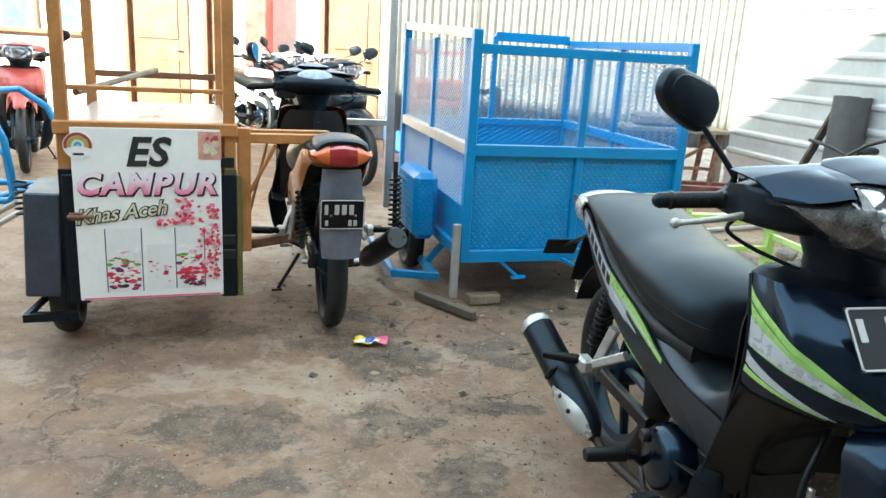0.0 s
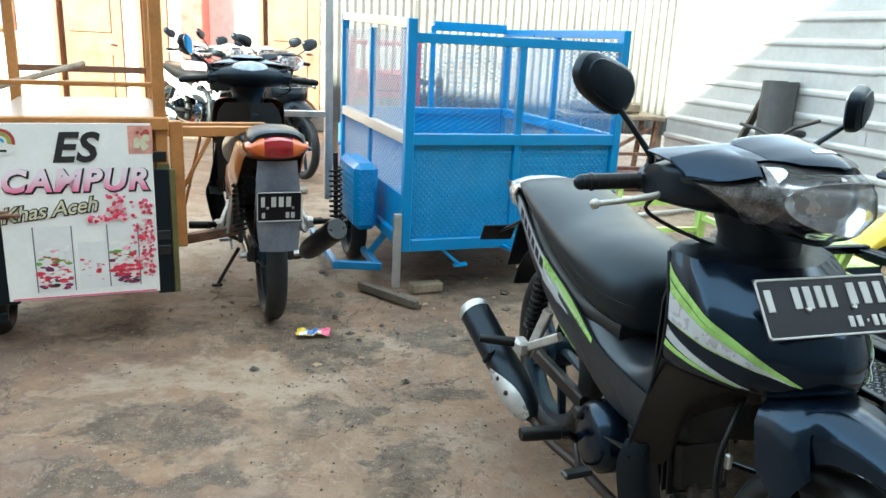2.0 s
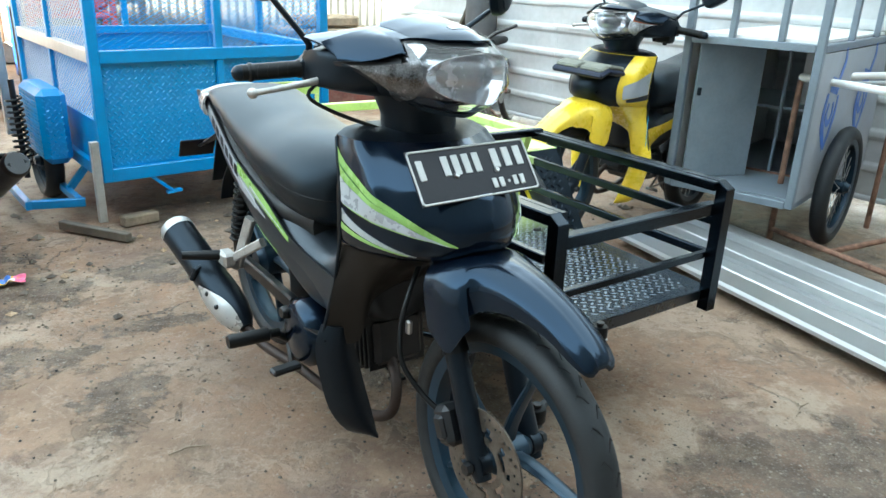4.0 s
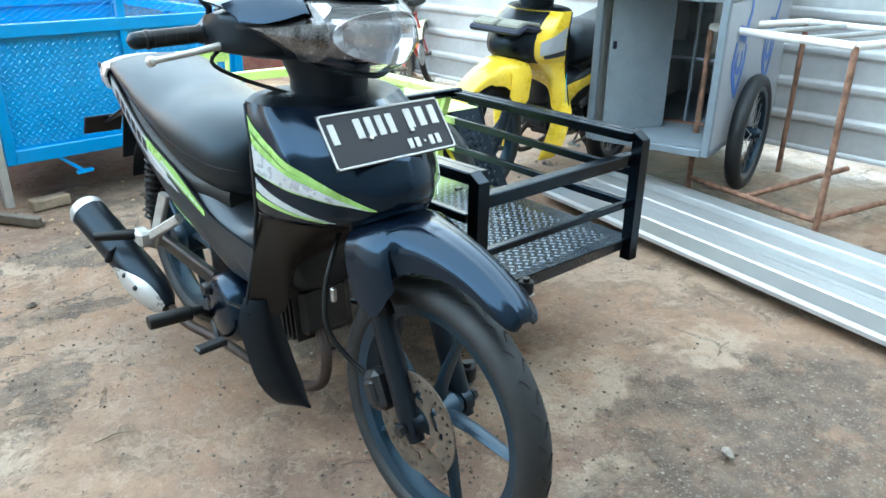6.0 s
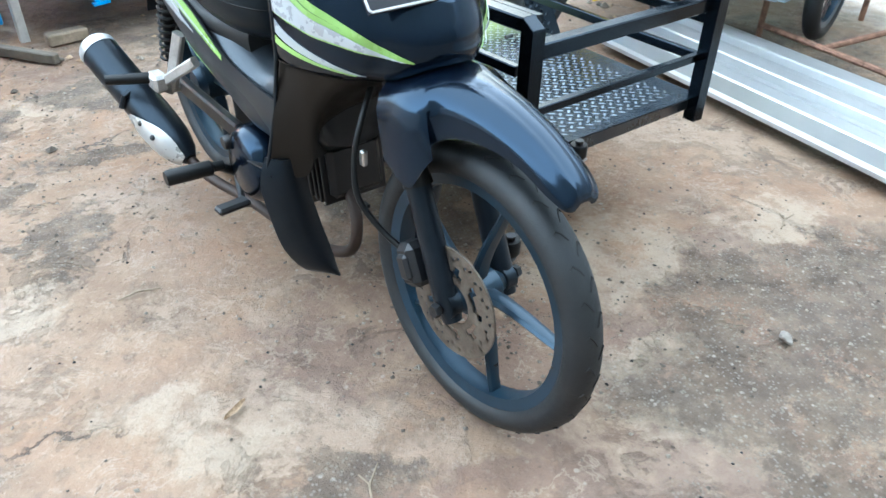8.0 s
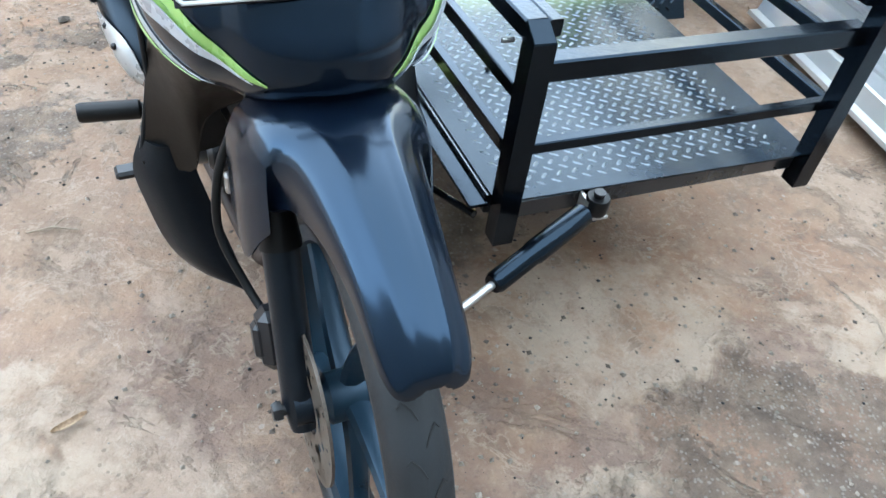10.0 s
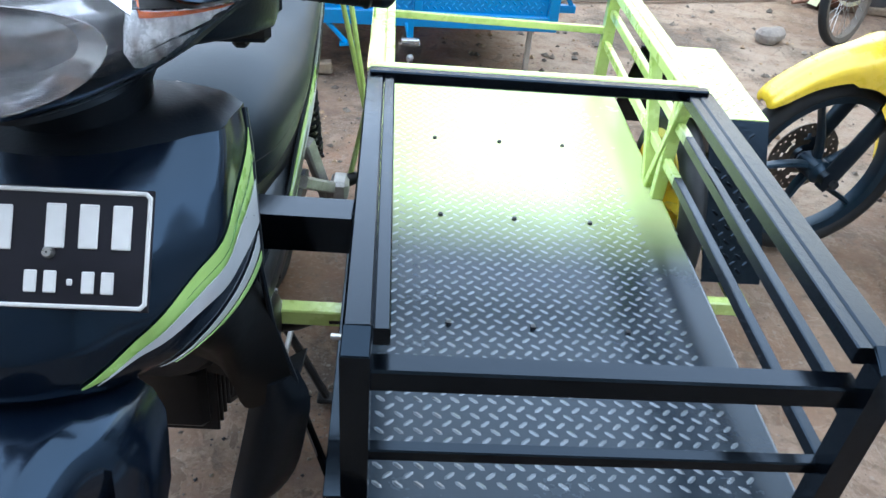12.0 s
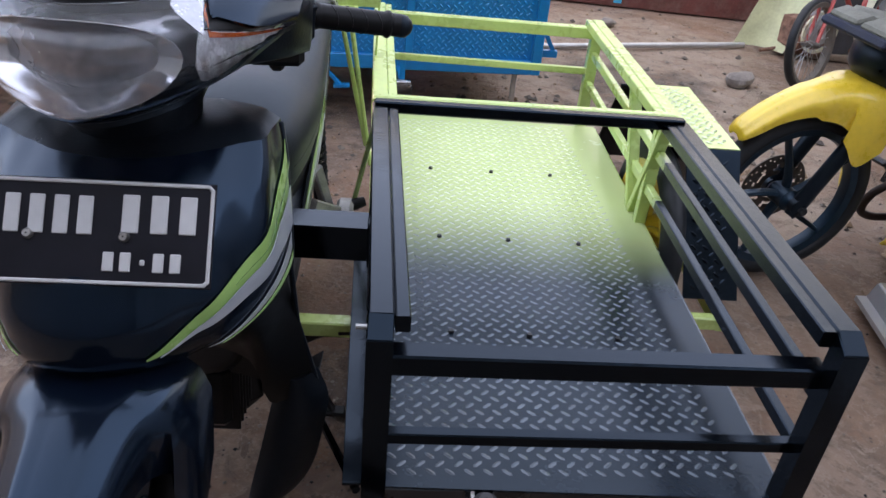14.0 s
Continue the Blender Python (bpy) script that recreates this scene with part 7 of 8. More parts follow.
    # a spray of red petals beside the glasses
    for k in range(230):
        x, z = (0.556 - abs(rng.gauss(0, 0.034)), rng.uniform(0.27, 0.57)) if k < 170 else (rng.gauss(0.43, 0.020), rng.uniform(0.50, 0.60)) if k < 215 else (rng.uniform(0.33, 0.40), rng.uniform(0.495, 0.52))
        blob(6, rng.uniform(0.003, 0.0085) * (1.3 if k % 9 == 0 else 1.0), max(0.30, min(0.553, x)), z, rng.choice(["redprint", "pink", "redprint", "whitep", "pinkpale"] if k < 170 else ["redprint", "pink", "pinkpale"]), dx=1.2, lift=0.002 + 0.00003 * k)
    part("print_edge", Bag().box((W / 2 - 0.005, -0.0247, 0.209), (0.50, 0.0008, 0.006)), "pink", door)
    part("round_sticker", Bag().lathe([(0.001, -0.0265), (0.05, -0.0265), (0.05, -0.0245)], (0.072, 0, 0.80), 'y', 28), "whitep", door, "round white sticker with red and olive arcs")
    for r0, r1, mt, lift in ((0.036, 0.047, "redp", 0.0272), (0.022, 0.035, "oliveprint", 0.0274), (0.004, 0.013, "cyan", 0.0276)):
        arc = [[(0.072 + r * math.cos(a), -lift, 0.800 + r * math.sin(a)) for r in (r0, r1)] for a in np.linspace(-0.25, math.pi + 0.25, 15)]
        part("sticker_arc", Bag().sheet(arc, 0.0006), mt, door, smooth=0)
    part("sticker_bar", Bag().box((0.072, -0.0272, 0.768), (0.036, 0.0008, 0.008)), "darkprint", door)
    part("square_sticker", Bag().box((0.530, -0.0252, 0.805), (0.085, 0.001, 0.105)), "fadedred", door, "faded red square sticker")
    for k in range(10):
        blob(7, rng.uniform(0.006, 0.016), 0.530 + rng.uniform(-0.022, 0.022), 0.805 + rng.uniform(-0.035, 0.035), rng.choice(["cream", "cream", "redp"]), "square_sticker", lift=0.0020 + 0.0002 * k)
    for x, mt in ((0.02, "satin"), (W - 0.02, "olivedark")):
        part("post_sleeve", Bag().box((x, 0.018, 0.450), (0.049, 0.049, 0.52), bevel=0.003), mt, c, "dark painted foot of the corner post")
    for z in (0.74, 0.43, 0.37):
        part("hinge", Bag().box((W - 0.03, -0.022, z), (0.05, 0.006, 0.04), bevel=0.002), "engine", door)
    part("latch", Bag().tube([(0.02, -0.035, 0.535), (0.11, -0.035, 0.535)], 0.007, 8).box((0.05, -0.028, 0.535), (0.05, 0.01, 0.03), bevel=0.003), "rusty", door)
    part("side_tray", Bag().box((-0.075, 0.16, 0.42), (0.12, 0.34, 0.40), (0, 3, 0), 0.006), "traydark", c, "dark sheet metal wheel guard")
    part("bumper", Bag().bar((-0.15, -0.05, 0.155), (0.04, -0.05, 0.155), 0.03, 0.03).bar((-0.14, -0.05, 0.16), (-0.02, 0.2, 0.24), 0.02, 0.02), "satin", c)
    w = wheel(c, 0.0, 0.0, "wheel", 0.20, 0.05, rim_r=0.13, tread=False, name="cart_wheel")
    w.location = (-0.03, 0.22, 0.20)
    coil = [(-0.155 + 0.025 * math.cos(k * 0.7), 0.14 + 0.025 * math.sin(k * 0.7), 0.50 + 0.14 * k / 60) for k in range(61)]
    part("spring", Bag().tube(coil, 0.005, 6), "rubber", c)
    # arms to the motorcycle
    part("top_arm", Bag().box((W + 0.21, 0.03, z1 - 0.045), (0.42, 0.035, 0.038), bevel=0.003), "cartwood", c)
    part("top_arm", Bag().box((W + 0.22, 0.30, z1 - 0.06), (0.40, 0.035, 0.038), bevel=0.003), "cartwood", c)
    part("side_post", Bag().box((W + 0.035, 0.03, 0.62), (0.05, 0.04, 0.50), bevel=0.003), "cartwood", c)
    part("stay", Bag().tube([(W + 0.05, 0.03, 0.60), (W + 0.16, 0.03, z1 - 0.07)], 0.008, 8).tube([(W + 0.05, 0.05, 0.50), (W + 0.13, 0.06, z1 - 0.06)], 0.006, 8), "cartwood", c)
    part("lower_arm", Bag().bar((W, 0.25, 0.33), (W + 0.32, 0.30, 0.36), 0.04, 0.04, bevel=0.003), "rusty", c)
    return c


drinks_cart()


# ---------------------------------------------------------------- the grey food cart, the pipe stand and the roofing strips
def food_cart():
    c = thing("food_cart", "grey aluminium food cart with an open door and a spoked wheel", "cart", pose(2.56, 3.0, 0, 0, 0, -60) @ Matrix.Scale(1.06, 4))
    W, D, z0, z1 = 0.57, 1.35, 0.235, 0.885
    g, f = "greypaint", "greyframe"
    for x in (0.016, W - 0.016):
        for y in (0.016, D - 0.016):
            part("corner_post", Bag().box((x, y, 0.97), (0.032, 0.032, 1.47), bevel=0.003), f, c)
    for z in (z0 + 0.012, z1, 1.66):
        part("front_rail", Bag().box((W / 2, 0.016, z), (W - 0.066, 0.03, 0.032), bevel=0.003), f, c)
        for x in (0.016, W - 0.016):
            part("side_rail", Bag().box((x, D / 2, z), (0.03, D - 0.066, 0.032), bevel=0.003), f, c)
    part("floor_panel", Bag().box((W / 2, D / 2, z0 + 0.034), (W - 0.036, D - 0.036, 0.008)), g, c)
    part("worktop", Bag().box((W / 2, D / 2, z1 + 0.022), (W - 0.07, D - 0.07, 0.012)), "whitep", c)
    part("side_panel", Bag().box((W - 0.004, D / 2, (z0 + z1) / 2), (0.006, D - 0.05, z1 - z0 - 0.04)), "palegrey", c)
    part("side_panel", Bag().box((0.004, D / 2, (z0 + z1) / 2), (0.006, D - 0.05, z1 - z0 - 0.04)), "whitep", c)
    part("back_panel", Bag().box((W / 2, D - 0.006, (z0 + z1) / 2), (W - 0.07, 0.006, z1 - z0 - 0.04)), g, c)
    part("inner_shelf", Bag().box((W / 2, 0.75, 0.58), (W - 0.05, 0.6, 0.012)), g, c)
    part("inner_divider", Bag().box((0.32, 0.45, 0.57), (0.012, 0.02, 0.6)), f, c)
    door = part("door", Bag().box((0.16, 0.17, (z0 + z1) / 2 + 0.01), (0.012, 0.32, z1 - z0 - 0.06), (0, 0, -38), 0.003), g, c, "open grey door panel")
    part("door_catch", Bag().box((0.075, 0.06, 0.66), (0.02, 0.02, 0.035), (0, 0, -38), 0.003), "satin", door)
    for x in (0.20, 0.40):
        part("mullion", Bag().box((x, 0.016, 1.27), (0.026, 0.026, 0.74), bevel=0.003), f, c)
    for y in (0.45, 0.90):
        part("mullion", Bag().box((W - 0.016, y, 1.27), (0.026, 0.026, 0.74), bevel=0.003), f, c)
    part("roof", Bag().box((W / 2, D / 2, 1.70), (W + 0.1, D + 0.1, 0.03), bevel=0.005), "whitep", c)
    def ribbon(points, width, y0):
        """A flat curved stroke on the side panel."""
        pts = smooth_rows(points, 14)
        tan = np.gradient(pts, axis=0)
        tan /= np.linalg.norm(tan, axis=1, keepdims=True)
        g = []
        for i, (p_, t_) in enumerate(zip(pts, tan)):
            h_ = width / 2 * (0.45 + 0.55 * math.sin(math.pi * (0.12 + 0.76 * i / 13)))
            g.append([(W + 0.0012, y0 + p_[0] - t_[1] * h_ * k, p_[1] + t_[0] * h_ * k) for k in (-1, 0, 1)])
        part("decal", Bag().sheet(g, 0.0008), "bluedecal", c, "blue curved decal")
    for y0 in (0.27, 0.80):
        ribbon([(0.075, 0.875), (0.095, 0.82), (0.055, 0.75), (0.060, 0.70)], 0.035, y0)
        ribbon([(-0.075, 0.70), (-0.090, 0.60), (-0.045, 0.52), (0.01, 0.455)], 0.042, y0)
        ribbon([(0.085, 0.68), (0.085, 0.60), (0.05, 0.52), (0.01, 0.455)], 0.032, y0)
        ribbon([(-0.03, 0.655), (-0.045, 0.60), (0.0, 0.565), (0.04, 0.60), (0.03, 0.655)], 0.03, y0)
        for k in range(4):
            part("decal", Bag().box((W + 0.0014, y0 - 0.045 + 0.032 * k, 0.735 - 0.006 * k), (0.001, 0.022, 0.065), (0, 0, 0)), "bluedecal", c, "blue decal bar")
    part("inner_panel", Bag().box((0.44, 0.62, 0.70), (0.20, 0.012, 0.30), bevel=0.002), "whitep", c, "white inner panel")
    w = wheel(c, 0.0, 0.0, "wheel", 0.27, 0.035, spokes=24, rim_r=0.205, tread=False, name="cart_wheel", hub_r=0.03, lace=True)
    w.location = (W + 0.055, 0.44, 0.27)
    w2 = wheel(c, 0.0, 0.0, "wheel", 0.27, 0.035, spokes=24, rim_r=0.205, tread=False, name="cart_wheel", hub_r=0.03, lace=True)
    w2.location = (-0.055, 0.44, 0.27)
    part("axle", Bag().tube([(-0.08, 0.44, 0.27), (W + 0.08, 0.44, 0.27)], 0.012, 8), "rusty", c)
    part("leg", Bag().box((W / 2, D - 0.1, 0.12), (0.03, 0.03, 0.24), bevel=0.003).box((0.03, D - 0.1, 0.12), (0.03, 0.03, 0.24), bevel=0.003), f, c)
    return c


food_cart()


def pipe_stand():
    s = thing("pipe_stand", "rusty pipe stand with a white painted top rail", "stand", pose(3.04, 2.75, 0, 0, 0, -85))
    W, D, H = 0.716, 0.67, 0.79
    legs = [(0, 0), (W, 0), (0.02, D), (W, D)]
    for x, y in legs:
        part("leg", Bag().tube([(x, y, 0), (x, y, H)], 0.014, 10), "rusty", s)
    r = 0.014
    for a, b in ((legs[0], legs[1]), (legs[1], legs[3]), (legs[3], legs[2]), (legs[2], legs[0])):
        part("top_rail", Bag().tube([(*a, H), (*b, H)], 0.017, 10), "whitep", s, "white painted top rail")
    part("low_rail", Bag().tube([(*legs[0], 0.06), (*legs[1], 0.06)], r, 8), "rusty", s)
    part("low_rail", Bag().tube([(*legs[1], 0.07), (*legs[3], 0.07)], r, 8), "rusty", s)
    part("cross_rail", Bag().tube([(0.34, 0, 0.06), (0.40, D, 0.12)], r, 8), "rusty", s)
    for k in (0.33, 0.66):
        part("grid_bar", Bag().tube([(W * k, 0, H), (W * k, D, H)], 0.012, 8), "galv", s)
    return s


pipe_stand()


def roofing_strips():
    for i in range(3):
        st = thing("roof_strip", "long bright aluminium roofing strip lying on the ground", "roofing", pose(2.345 + 0.200 * i, 2.88 + 0.09 * i, 0.012 + 0.012 * (2 - i), 0, 0, -83.2 + 0.5 * i), group="roofing strips")
        prof = [(1.14 * y, 1.15 * z) for y, z in ((-0.088, 0.0), (-0.086, 0.012), (-0.060, 0.014), (-0.046, 0.056), (-0.040, 0.060), (0.020, 0.060), (0.026, 0.056), (0.040, 0.016), (0.062, 0.014), (0.070, 0.040), (0.090, 0.042), (0.094, 0.006))]
        grid = [[(x, y, z + 0.002 * math.sin(x * 2.1 + i)) for y, z in prof] for x in np.linspace(0, 3.6, 20)]
        part("strip", Bag().sheet(grid, 0.0015), "alustrip", st, smooth=30)
        part("joint", Bag().box((1.62, -0.02, 0.058), (0.004, 0.10, 0.002)), "galv", st)


roofing_strips()
bat = thing("batten", "weathered wooden batten under the roofing strips", "timber", pose(2.52, 2.75, 0.012, 0, 0, -78))
part("board", Bag().box((0.5, -0.14, 0.0), (1.3, 0.09, 0.022), bevel=0.004), "oldwood", bat)

# ---------------------------------------------------------------- the yellow motorcycle
YELLOW = pose(1.975, 3.0, 0, 0, 2.5, -64)
motorcycle("yellow underbone motorcycle with black head cowl and folded front basket", YELLOW, "yellow", front="", group="", cowl="satin", leg="yellow")
bk = thing("cushion", "khaki grey quilted cushion with dark blue borders on the motorcycle's front", "cushion", YELLOW @ pose(0, 0.115, 0.815, -8, 0, 0))
part("border", Bag().box((0, 0.05, -0.014), (0.268, 0.17, 0.026), (0, 0, 0), 0.010).box((0, -0.062, -0.024), (0.268, 0.085, 0.026), (24, 0, 0), 0.010), "navycloth", bk, "dark blue border")
part("pad", Bag().box((0, 0.048, 0.006), (0.248, 0.145, 0.022), (0, 0, 0), 0.008), "khakipad", bk)
for sx in (-1, 1):
    part("pad", Bag().box((sx * 0.064, -0.060, -0.006), (0.119, 0.060, 0.020), (24, 0, 0), 0.007), "khakipad", bk)

# ---------------------------------------------------------------- back of the yard
motorcycle("old red motorcycle parked in the sun", pose(-3.88, 6.1, 0, 0, 0, 30), "redp", group="bikes in the sun", front="", seat="matte")
motorcycle("dark motorcycle parked in the sun", pose(-1.08, 6.6, 0, 0, 0, 38), "satin", group="bikes in the sun")
motorcycle("dusty dark motorcycle parked by the house", pose(-1.75, 8.3, 0, 0, 0, 20), "bluegrey", group="bikes in the sun", front="", seat="matte")


def drum(x, y, mt, label, h=0.88, r=0.29):
    d = thing("drum", label, "drum", pose(x, y, 0))
    prof = [(0.01, 0), (r, 0), (r, 0.02)]
    for k in (0.33, 0.66):
        prof += [(r, h * k - 0.03), (r + 0.012, h * k), (r, h * k + 0.03)]
    prof += [(r, h - 0.02), (r + 0.008, h), (r - 0.02, h), (r - 0.025, h - 0.015), (0.01, h - 0.015)]
    part("shell", Bag().lathe(prof, (0, 0, 0), 'z', 32), mt, d)
    part("bung", Bag().lathe([(0.001, h), (0.03, h), (0.03, h - 0.02)], (0.15, 0, 0), 'z', 12), "satin", d)
    return d


drum(-1.0, 9.2, "blueb", "blue plastic drum standing by the house", 1.05)
motorcycle("sun-bleached white motorcycle parked by the house", pose(-2.15, 8.75, 0, 0, 6, 62), "palegrey", group="bikes in the sun", front="", seat="matte", leg="palegrey", rear_fender="palegrey")
motorcycle("faded pink and white motorcycle parked by the house", pose(-2.75, 9.0, 0, 0, 5, 35), "pinkpale", group="bikes in the sun", front="", seat="matte", leg="palegrey", rear_fender="palegrey")
drum(-0.45, 9.4, "redp", "red drum standing by the house", 1.3, 0.28)


def red_stall():
    s = thing("red_trolley", "red painted steel trolley frame behind the blue box", "trolley", pose(-0.62, 6.35, 0, 0, 0, 12))
    for x in (0, 0.55):
        for y in (0, 0.5):
            part("leg", Bag().box((x, y, 0.62), (0.04, 0.04, 1.24), bevel=0.003), "redp", s)
    for z in (0.35, 0.78, 1.2):
        for y in (0, 0.5):
            part("rail", Bag().box((0.275, y, z), (0.51, 0.035, 0.035), bevel=0.003), "redp", s)
    part("shelf", Bag().box((0.275, 0.25, 0.80), (0.55, 0.5, 0.02)), "redp", s)
    part("basin", Bag().box((0.275, 0.2, 0.90), (0.5, 0.4, 0.16), bevel=0.03), "redp", s)
    for k in range(4):
        part("bar", Bag().box((0.1 + 0.115 * k, -0.002, 1.0), (0.014, 0.014, 0.36)), "redp", s)
    return s


red_stall()


def bench():
    b = thing("work_bench", "rusty steel work bench against the sheet wall", "bench", pose(1.35, 7.0, 0, 0, 0, 8))
    for x in (0, 0.75):
        for y in (0, 0.35):
            part("leg", Bag().bar((x, y, 0), (x + (0.05 if x else -0.05), y, 0.62), 0.04, 0.04, up=(1, 0, 0)), "rusty", b)
    part("top", Bag().box((0.375, 0.18, 0.64), (0.95, 0.5, 0.04), bevel=0.005), "oldwood", b)
    part("brace", Bag().bar((0, 0, 0.1), (0.75, 0, 0.55), 0.03, 0.03).bar((0, 0, 0.3), (0.75, 0, 0.3), 0.03, 0.03), "rusty", b)
    part("load", Bag().box((0.35, 0.18, 0.72), (0.6, 0.3, 0.1), (0, 0, 6), 0.02), "oldwood", b)
    return b


bench()
beam = thing("steel_channel", "red oxide painted steel channel lying along the wall", "beam", pose(0.55, 6.66, 0, 0, 0, 6.5))
part("web", Bag().box((1.1, 0.0, 0.09), (2.6, 0.008, 0.16), bevel=0.002), "redbeam", beam)
for z in (0.008, 0.172):
    part("flange", Bag().box((1.1, 0.035, z), (2.6, 0.075, 0.008), bevel=0.002), "redbeam", beam)
part("paint_mark", Bag().box((0.85, -0.006, 0.09), (0.06, 0.002, 0.12)), "cyan", beam, "pale blue paint mark")
copy_thing(beam, pose(0.35, 6.98, 0, 0, 0, 4.0))
pl = thing("plank", "weathered plank leaning on the sheet fence", "plank", pose(2.75, 6.55, 0.0))
part("board", Bag().bar((-0.38, -0.32, 0.0), (0.24, -0.02, 1.22), 0.10, 0.025, up=(1, -1, 0), bevel=0.004), "shadeplank", pl)
rl = thing("sheet_roll", "upright roll of grey sheet metal by the fence", "roll", pose(2.82, 6.15, 0))
part("roll", Bag().lathe([(0.135, 0), (0.135, 1.06), (0.12, 1.06), (0.12, 0.02)], (0, 0, 0), 'z', 28, close=True), "shaderoll", rl)
part("stand", Bag().box((0.0, 0, 0.02), (0.34, 0.34, 0.04), bevel=0.005), "oldwood", rl)


def bicycle(m):
    b = thing("bicycle", "small red bicycle leaning by the fence", "bicycle", m)
    for y, n in ((0, "front_wheel"), (0.85, "rear_wheel")):
        wheel(b, y, 0.25, "dirtysteel", 0.25, 0.022, spokes=24, rim_r=0.215, tread=False, name=n, hub_r=0.018, lace=True)
    fr = part("frame", Bag().tube([(0, 0.18, 0.62), (0, 0.52, 0.28), (0, 0.62, 0.60), (0, 0.20, 0.58)], 0.015, 10).tube([(0, 0.52, 0.28), (0, 0.85, 0.25), (0, 0.62, 0.58)], 0.010, 8), "redp", b)
    part("fork", Bag().tube([(0.03, 0, 0.25), (0.03, 0.14, 0.55), (0, 0.17, 0.70)], 0.011, 8).tube([(-0.03, 0, 0.25), (-0.03, 0.14, 0.55)], 0.011, 8), "redp", b)
    part("handlebar", Bag().tube([(-0.27, 0.26, 0.80), (-0.12, 0.18, 0.76), (0, 0.17, 0.69), (0.12, 0.18, 0.76), (0.27, 0.26, 0.80)], 0.013, 8), "engine", b)
    part("saddle", loft_y([(0.50, 0.02, 0.70, 0.66), (0.58, 0.04, 0.71, 0.65), (0.68, 0.08, 0.72, 0.65), (0.74, 0.07, 0.71, 0.66)], 12, 14), "matte", b)
    part("crank", Bag().lathe([(0.02, 0.03), (0.085, 0.03), (0.085, 0.036), (0.02, 0.036)], (0, 0.52, 0.28), 'x', 28), "steel", b)
    part("rear_guard", Bag().sheet([[(x, 0.85 + 0.275 * math.cos(a), 0.25 + 0.275 * math.sin(a)) for x in (-0.03, 0, 0.03)] for a in np.linspace(0.2, 2.6, 16)], 0.002), "cream", b)
    return b


bicycle(pose(2.50, 5.22, 0, 0, -8, -38))


def scrap():
    p = thing("fairing_panel", "pale green motorcycle fairing panel propped in the scrap", "panel", pose(2.34, 5.97, 0, 0, 0, -20))
    part("panel", Bag().sheet([[(0.16 * u + 0.10 * v, 0.06 * math.cos(u * 1.6) + 0.10 * v, 0.02 + 0.40 * v) for u in np.linspace(-1, 1, 9)] for v in np.linspace(0, 1, 9)], 0.004), "paleyel", p)
    e = thing("engine_scrap", "rusty engine with exposed flywheel lying in the scrap", "engine", pose(2.60, 6.05, 0.0, 0, 0, 30))
    part("block", Bag().box((0, 0, 0.13), (0.30, 0.24, 0.24), (0, 12, 0), 0.04), "rusty", e)
    part("flywheel", Bag().lathe([(0.02, -0.14), (0.05, -0.15), (0.09, -0.145), (0.10, -0.13), (0.10, -0.11)], (0, 0, 0.18), 'y', 28), "alloy", e)
    part("ring", Bag().lathe([(0.115, -0.15), (0.135, -0.15), (0.135, -0.135), (0.115, -0.135)], (0, 0, 0.18), 'y', 28, close=True), "cream", e)
    for i in range(7):
        a = Vector((2.35 + 0.1 * i, 5.95 + 0.05 * (i % 3), 0.015 + 0.02 * (i % 2)))
        b = thing("scrap_bar", "rusty steel bar in the scrap heap", "bar", None, group="scrap bars")
        part("bar", Bag().tube([a, a + Vector((0.55 - 0.12 * i, 0.15 + 0.06 * i, 0.12 + 0.07 * (i % 4)))], 0.012, 8), "rusty", b)


scrap()
pole = thing("tube", "pale steel tube lying on the ground", "tube", pose(0.98, 5.27, 0.018, 0, 0, 30.4))
part("tube", Bag().tube([(0, 0, 0), (1.48, 0, 0.0)], 0.018, 12), "galv", pole)


def rock(x, y, r, name="rock", label="grey brown rock lying on the dirt", seed=1, group=""):
    t = thing(name, label, "rock", pose(x, y, r * 0.45, 0, 0, seed * 40), group=group)
    bag = Bag().ball((0, 0, 0), (r * 1.25, r * 0.85, r * 0.65), 14)
    bag.v = [tuple(Vector(v) * (1 + 0.35 * noise.noise((v[0] / r + seed, v[1] / r, v[2] / r)))) for v in bag.v]
    part("stone", bag, "stone", t, smooth=25)


rock(2.14, 5.12, 0.075)
rock(1.655, 1.068, 0.016, "pebble", "small pale pebble on the dirt", 2, "pebbles")
rock(-0.98, 6.0, 0.05, seed=4)
rock(1.35, 6.1, 0.05, seed=5)


def blue_frame():
    f = thing("wheelbarrow_frame", "blue bent tube barrow frame with pale legs", "barrow", pose(-2.2, 3.2, 0))
    for y in (0.0, 0.42):
        part("handle", Bag().tube([(-0.02, y, 0.93), (0.12, y, 0.85), (0.172, y, 0.744), (0.192, y, 0.60), (0.198, y, 0.50), (0.17, y, 0.466), (0.06, y, 0.46), (-0.45, y, 0.45)], 0.016, 10), "bluep", f)
        part("leg", Bag().tube([(0.22, y, 0.47), (0.05, y - 0.02, 0.375), (-0.55, y - 0.05, 0.02)], 0.015, 10), "galv", f)
    part("cross_tube", Bag().tube([(-0.02, 0.0, 0.93), (-0.02, 0.42, 0.93)], 0.015, 10), "bluep", f)
    part("cross_tube", Bag().tube([(0.06, 0.0, 0.46), (0.06, 0.42, 0.46)], 0.015, 10), "bluep", f)
    part("inner_tube", Bag().tube([(-0.12, 0.1, 0.80), (0.10, 0.1, 0.66), (0.12, 0.1, 0.47)], 0.013, 10), "bluep", f)


blue_frame()

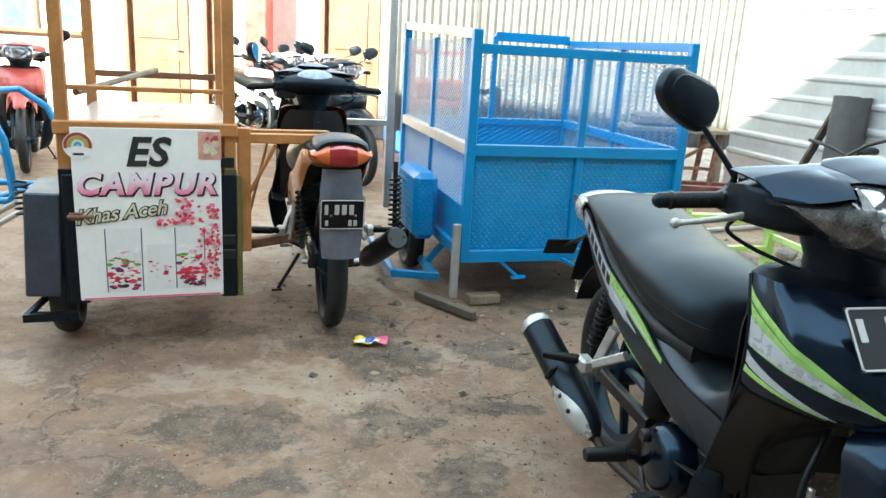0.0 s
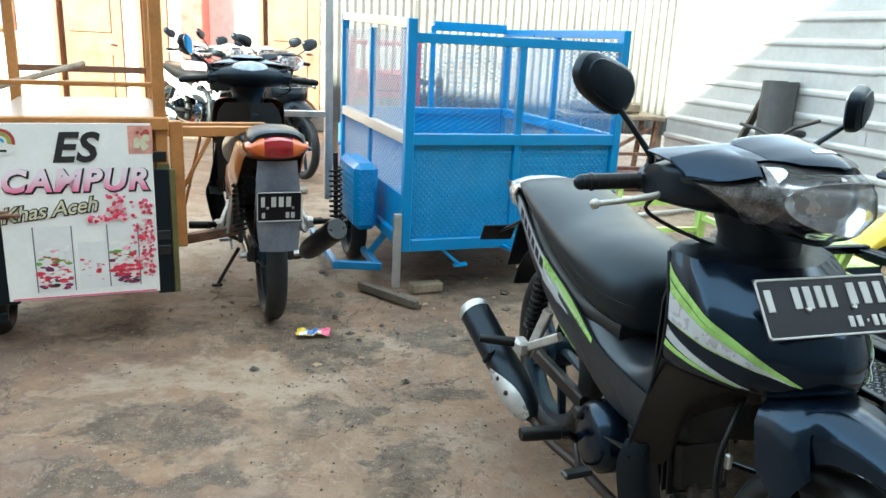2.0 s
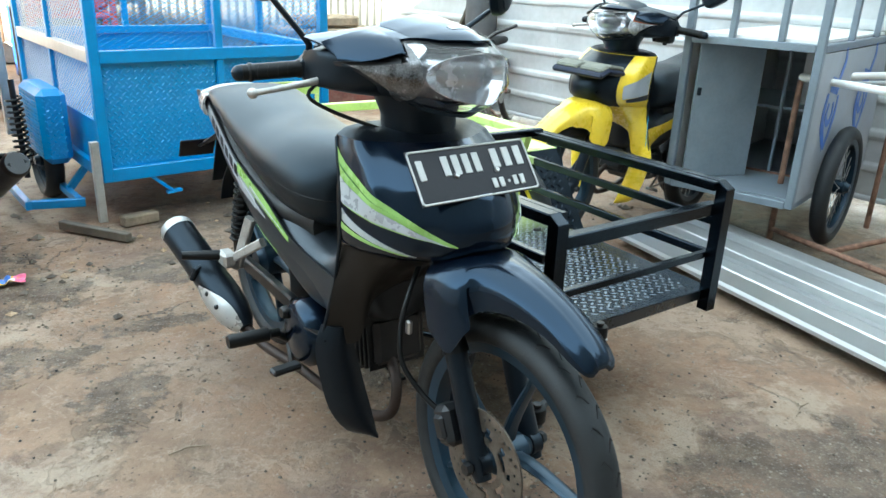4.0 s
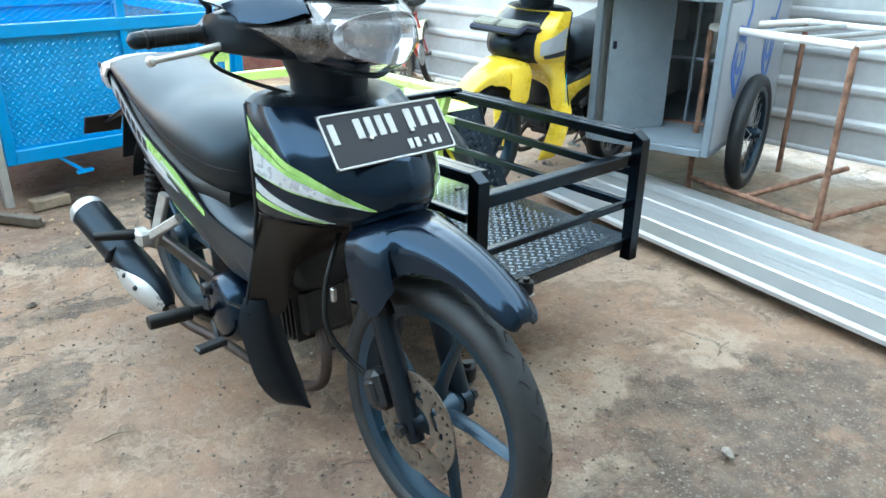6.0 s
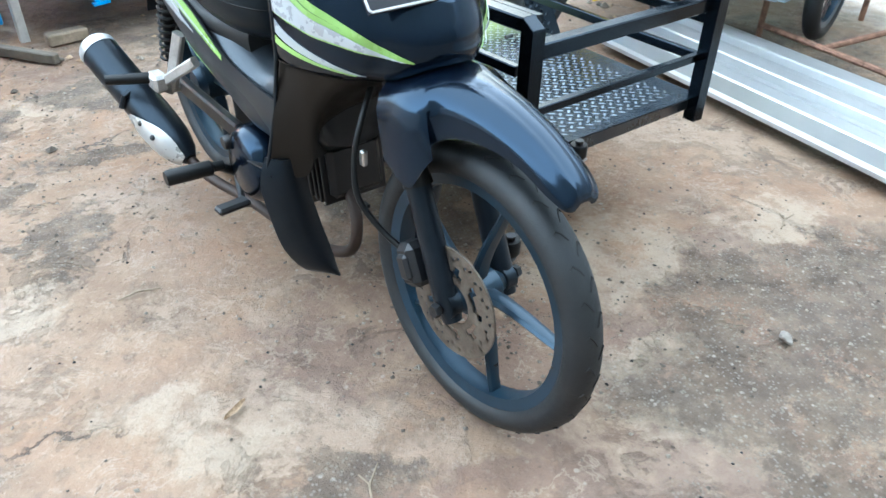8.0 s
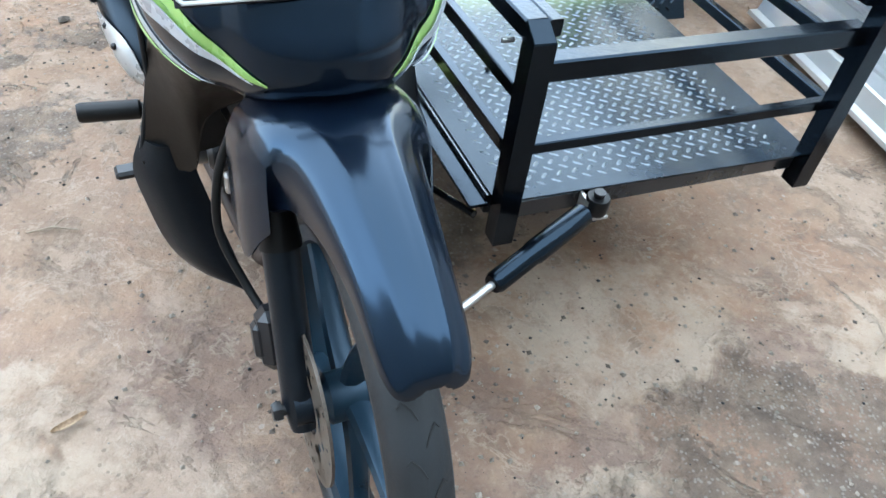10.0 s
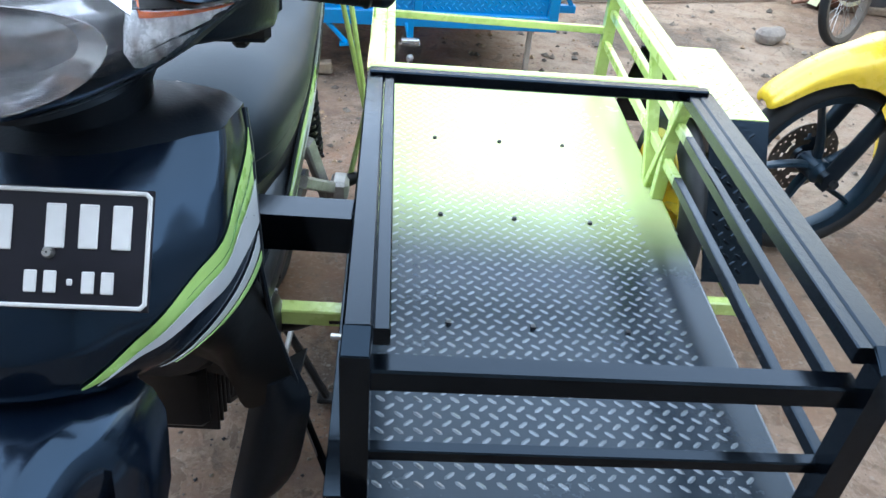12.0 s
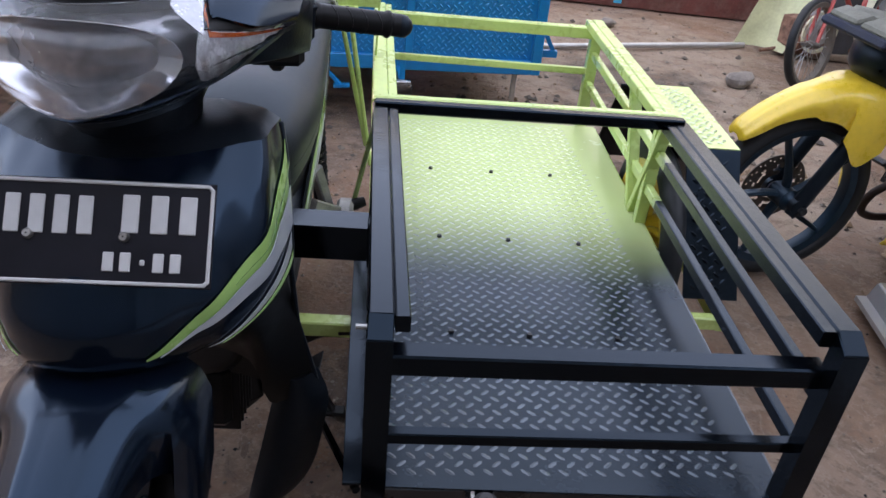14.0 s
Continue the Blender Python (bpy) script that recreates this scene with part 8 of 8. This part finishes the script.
# ---------------------------------------------------------------- litter on the ground
wr = thing("snack_wrapper", "crumpled yellow and purple snack wrapper on the dirt", "wrapper", pose(-0.335, 3.04, 0.002, 0, 0, 8))
rg = random.Random(11)
def crumpled(x, y):
    return (x + 0.008 * noise.noise((x * 30, y * 30, 9)), y + 0.010 * noise.noise((x * 25, y * 25, 5)), 0.012 + 0.020 * noise.noise((x * 28, y * 28, 3)))


for x0, x1, y0, y1, mt, lift in ((-0.075, 0.065, -0.035, 0.035, "yellow", 0.0), (-0.035, 0.02, -0.02, 0.03, "bluedecal", 0.002), (0.025, 0.066, -0.036, 0.036, "pink", 0.002), (-0.06, -0.03, -0.03, 0.01, "whitep", 0.0025), (-0.01, 0.03, -0.034, -0.012, "whitep", 0.003)):
    g = [[Vector(crumpled(x, y)) + Vector((0, 0, lift)) for y in np.linspace(y0, y1, 8)] for x in np.linspace(x0, x1, 9)]
    part("foil", Bag().sheet(g, 0.0006), mt, wr, smooth=0)
lf = thing("dry_leaf", "dry curled pale leaf on the dirt", "leaf", pose(0.455, 1.29, 0.004, 0, 0, 40))
part("blade", Bag().sheet([[(0.030 * u, 0.007 * v * math.sqrt(max(0.02, 1 - u * u)), 0.006 * v * v + 0.004 * u * u) for v in np.linspace(-1, 1, 5)] for u in np.linspace(-1, 1, 10)], 0.0006), "dryleaf", lf)
for i, (x, y, a) in enumerate(((2.02, 1.46, 30), (0.66, 1.02, 70), (0.30, 1.75, 10))):
    tw = thing("twig", "thin dry twig on the dirt", "twig", pose(x, y, 0.004, 0, 0, a), group="twigs")
    part("stick", Bag().tube([(-0.05, 0, 0), (0, 0.008, 0.003), (0.05, -0.004, 0.001)], [0.002, 0.003, 0.0015], 6).tube([(0, 0.008, 0.003), (0.02, 0.03, 0.006)], 0.0015, 5), "oldwood", tw)


def grit(name, label, n, spots, lo, hi, material, seed):
    rg = np.random.default_rng(seed)
    bag = Bag()
    base = [(1, 0, 0), (-1, 0, 0), (0, 1, 0), (0, -1, 0), (0, 0, 1), (0, 0, -0.6)]
    faces = [(0, 2, 4), (2, 1, 4), (1, 3, 4), (3, 0, 4), (2, 0, 5), (1, 2, 5), (3, 1, 5), (0, 3, 5)]
    for i in range(n):
        x, y, r = spots[rg.integers(len(spots))]
        px, py = x + rg.normal(0, r), y + rg.normal(0, r)
        s = lo + (hi - lo) * rg.random() ** 3
        a, k = rg.random() * 6.3, rg.uniform(0.6, 1.2, 6)
        near = max(0.0, 1 - max(abs(px) / 12, abs(py - 3) / 12))
        z = near * (0.010 * noise.noise((px * 0.9, py * 0.9, 0)) + 0.006 * noise.noise((px * 3.1, py * 3.1, 4)) + 0.003 * noise.noise((px * 11, py * 11, 7))) - 0.008
        bag.add([(px + s * k[j] * (v[0] * math.cos(a) - v[1] * math.sin(a)), py + s * k[j] * (v[0] * math.sin(a) + v[1] * math.cos(a)), z + s * 0.25 + s * 0.7 * k[j] * v[2]) for j, v in enumerate(base)], faces)
    ob = part(name, bag, material, None, smooth=0)
    return tagged(ob, label, "gravel", kind="stuff")


SPOTS = [(1.2, 1.6, 0.25), (1.0, 1.9, 0.3), (1.8, 1.1, 0.35), (2.0, 1.7, 0.4), (-0.3, 3.2, 0.35), (-1.0, 2.7, 0.5), (0.1, 2.5, 0.3), (0.2, 1.8, 0.6), (1.5, 4.6, 0.6), (1.8, 5.5, 0.6), (0.6, 3.6, 0.4), (-0.6, 4.6, 0.7), (1.0, 1.35, 0.12)]
BACK_SPOTS = [(1.3, 4.3, 0.35), (1.9, 4.9, 0.4), (1.2, 5.6, 0.4), (2.2, 4.4, 0.3), (1.9, 3.6, 0.3), (0.9, 4.4, 0.3), (1.6, 6.3, 0.4), (-0.7, 3.6, 0.25), (-0.2, 3.1, 0.2), (2.6, 3.3, 0.25), (0.45, 3.2, 0.2)]
YARD_SPOTS = [(-0.4, 2.9, 0.3), (-0.2, 2.2, 0.5), (-1.0, 2.0, 0.5), (0.3, 2.6, 0.25), (1.3, 2.0, 0.4), (-0.6, 1.6, 0.4)]
grit("stone_chips", "broken stone and cement chips scattered on the dirt", 420, BACK_SPOTS, 0.006, 0.030, "grit", 8)
grit("leaf_litter", "brown leaf and wood scraps scattered on the dirt", 360, BACK_SPOTS, 0.005, 0.024, "dryleaf", 9)
grit("gravel", "loose grey and brown grit on the dirt", 7000, SPOTS, 0.001, 0.008, "grit", 3)
grit("dirt_crumbs", "dark crumbs of soil and charcoal on the dirt", 1500, SPOTS + YARD_SPOTS, 0.001, 0.006, "matte", 4)
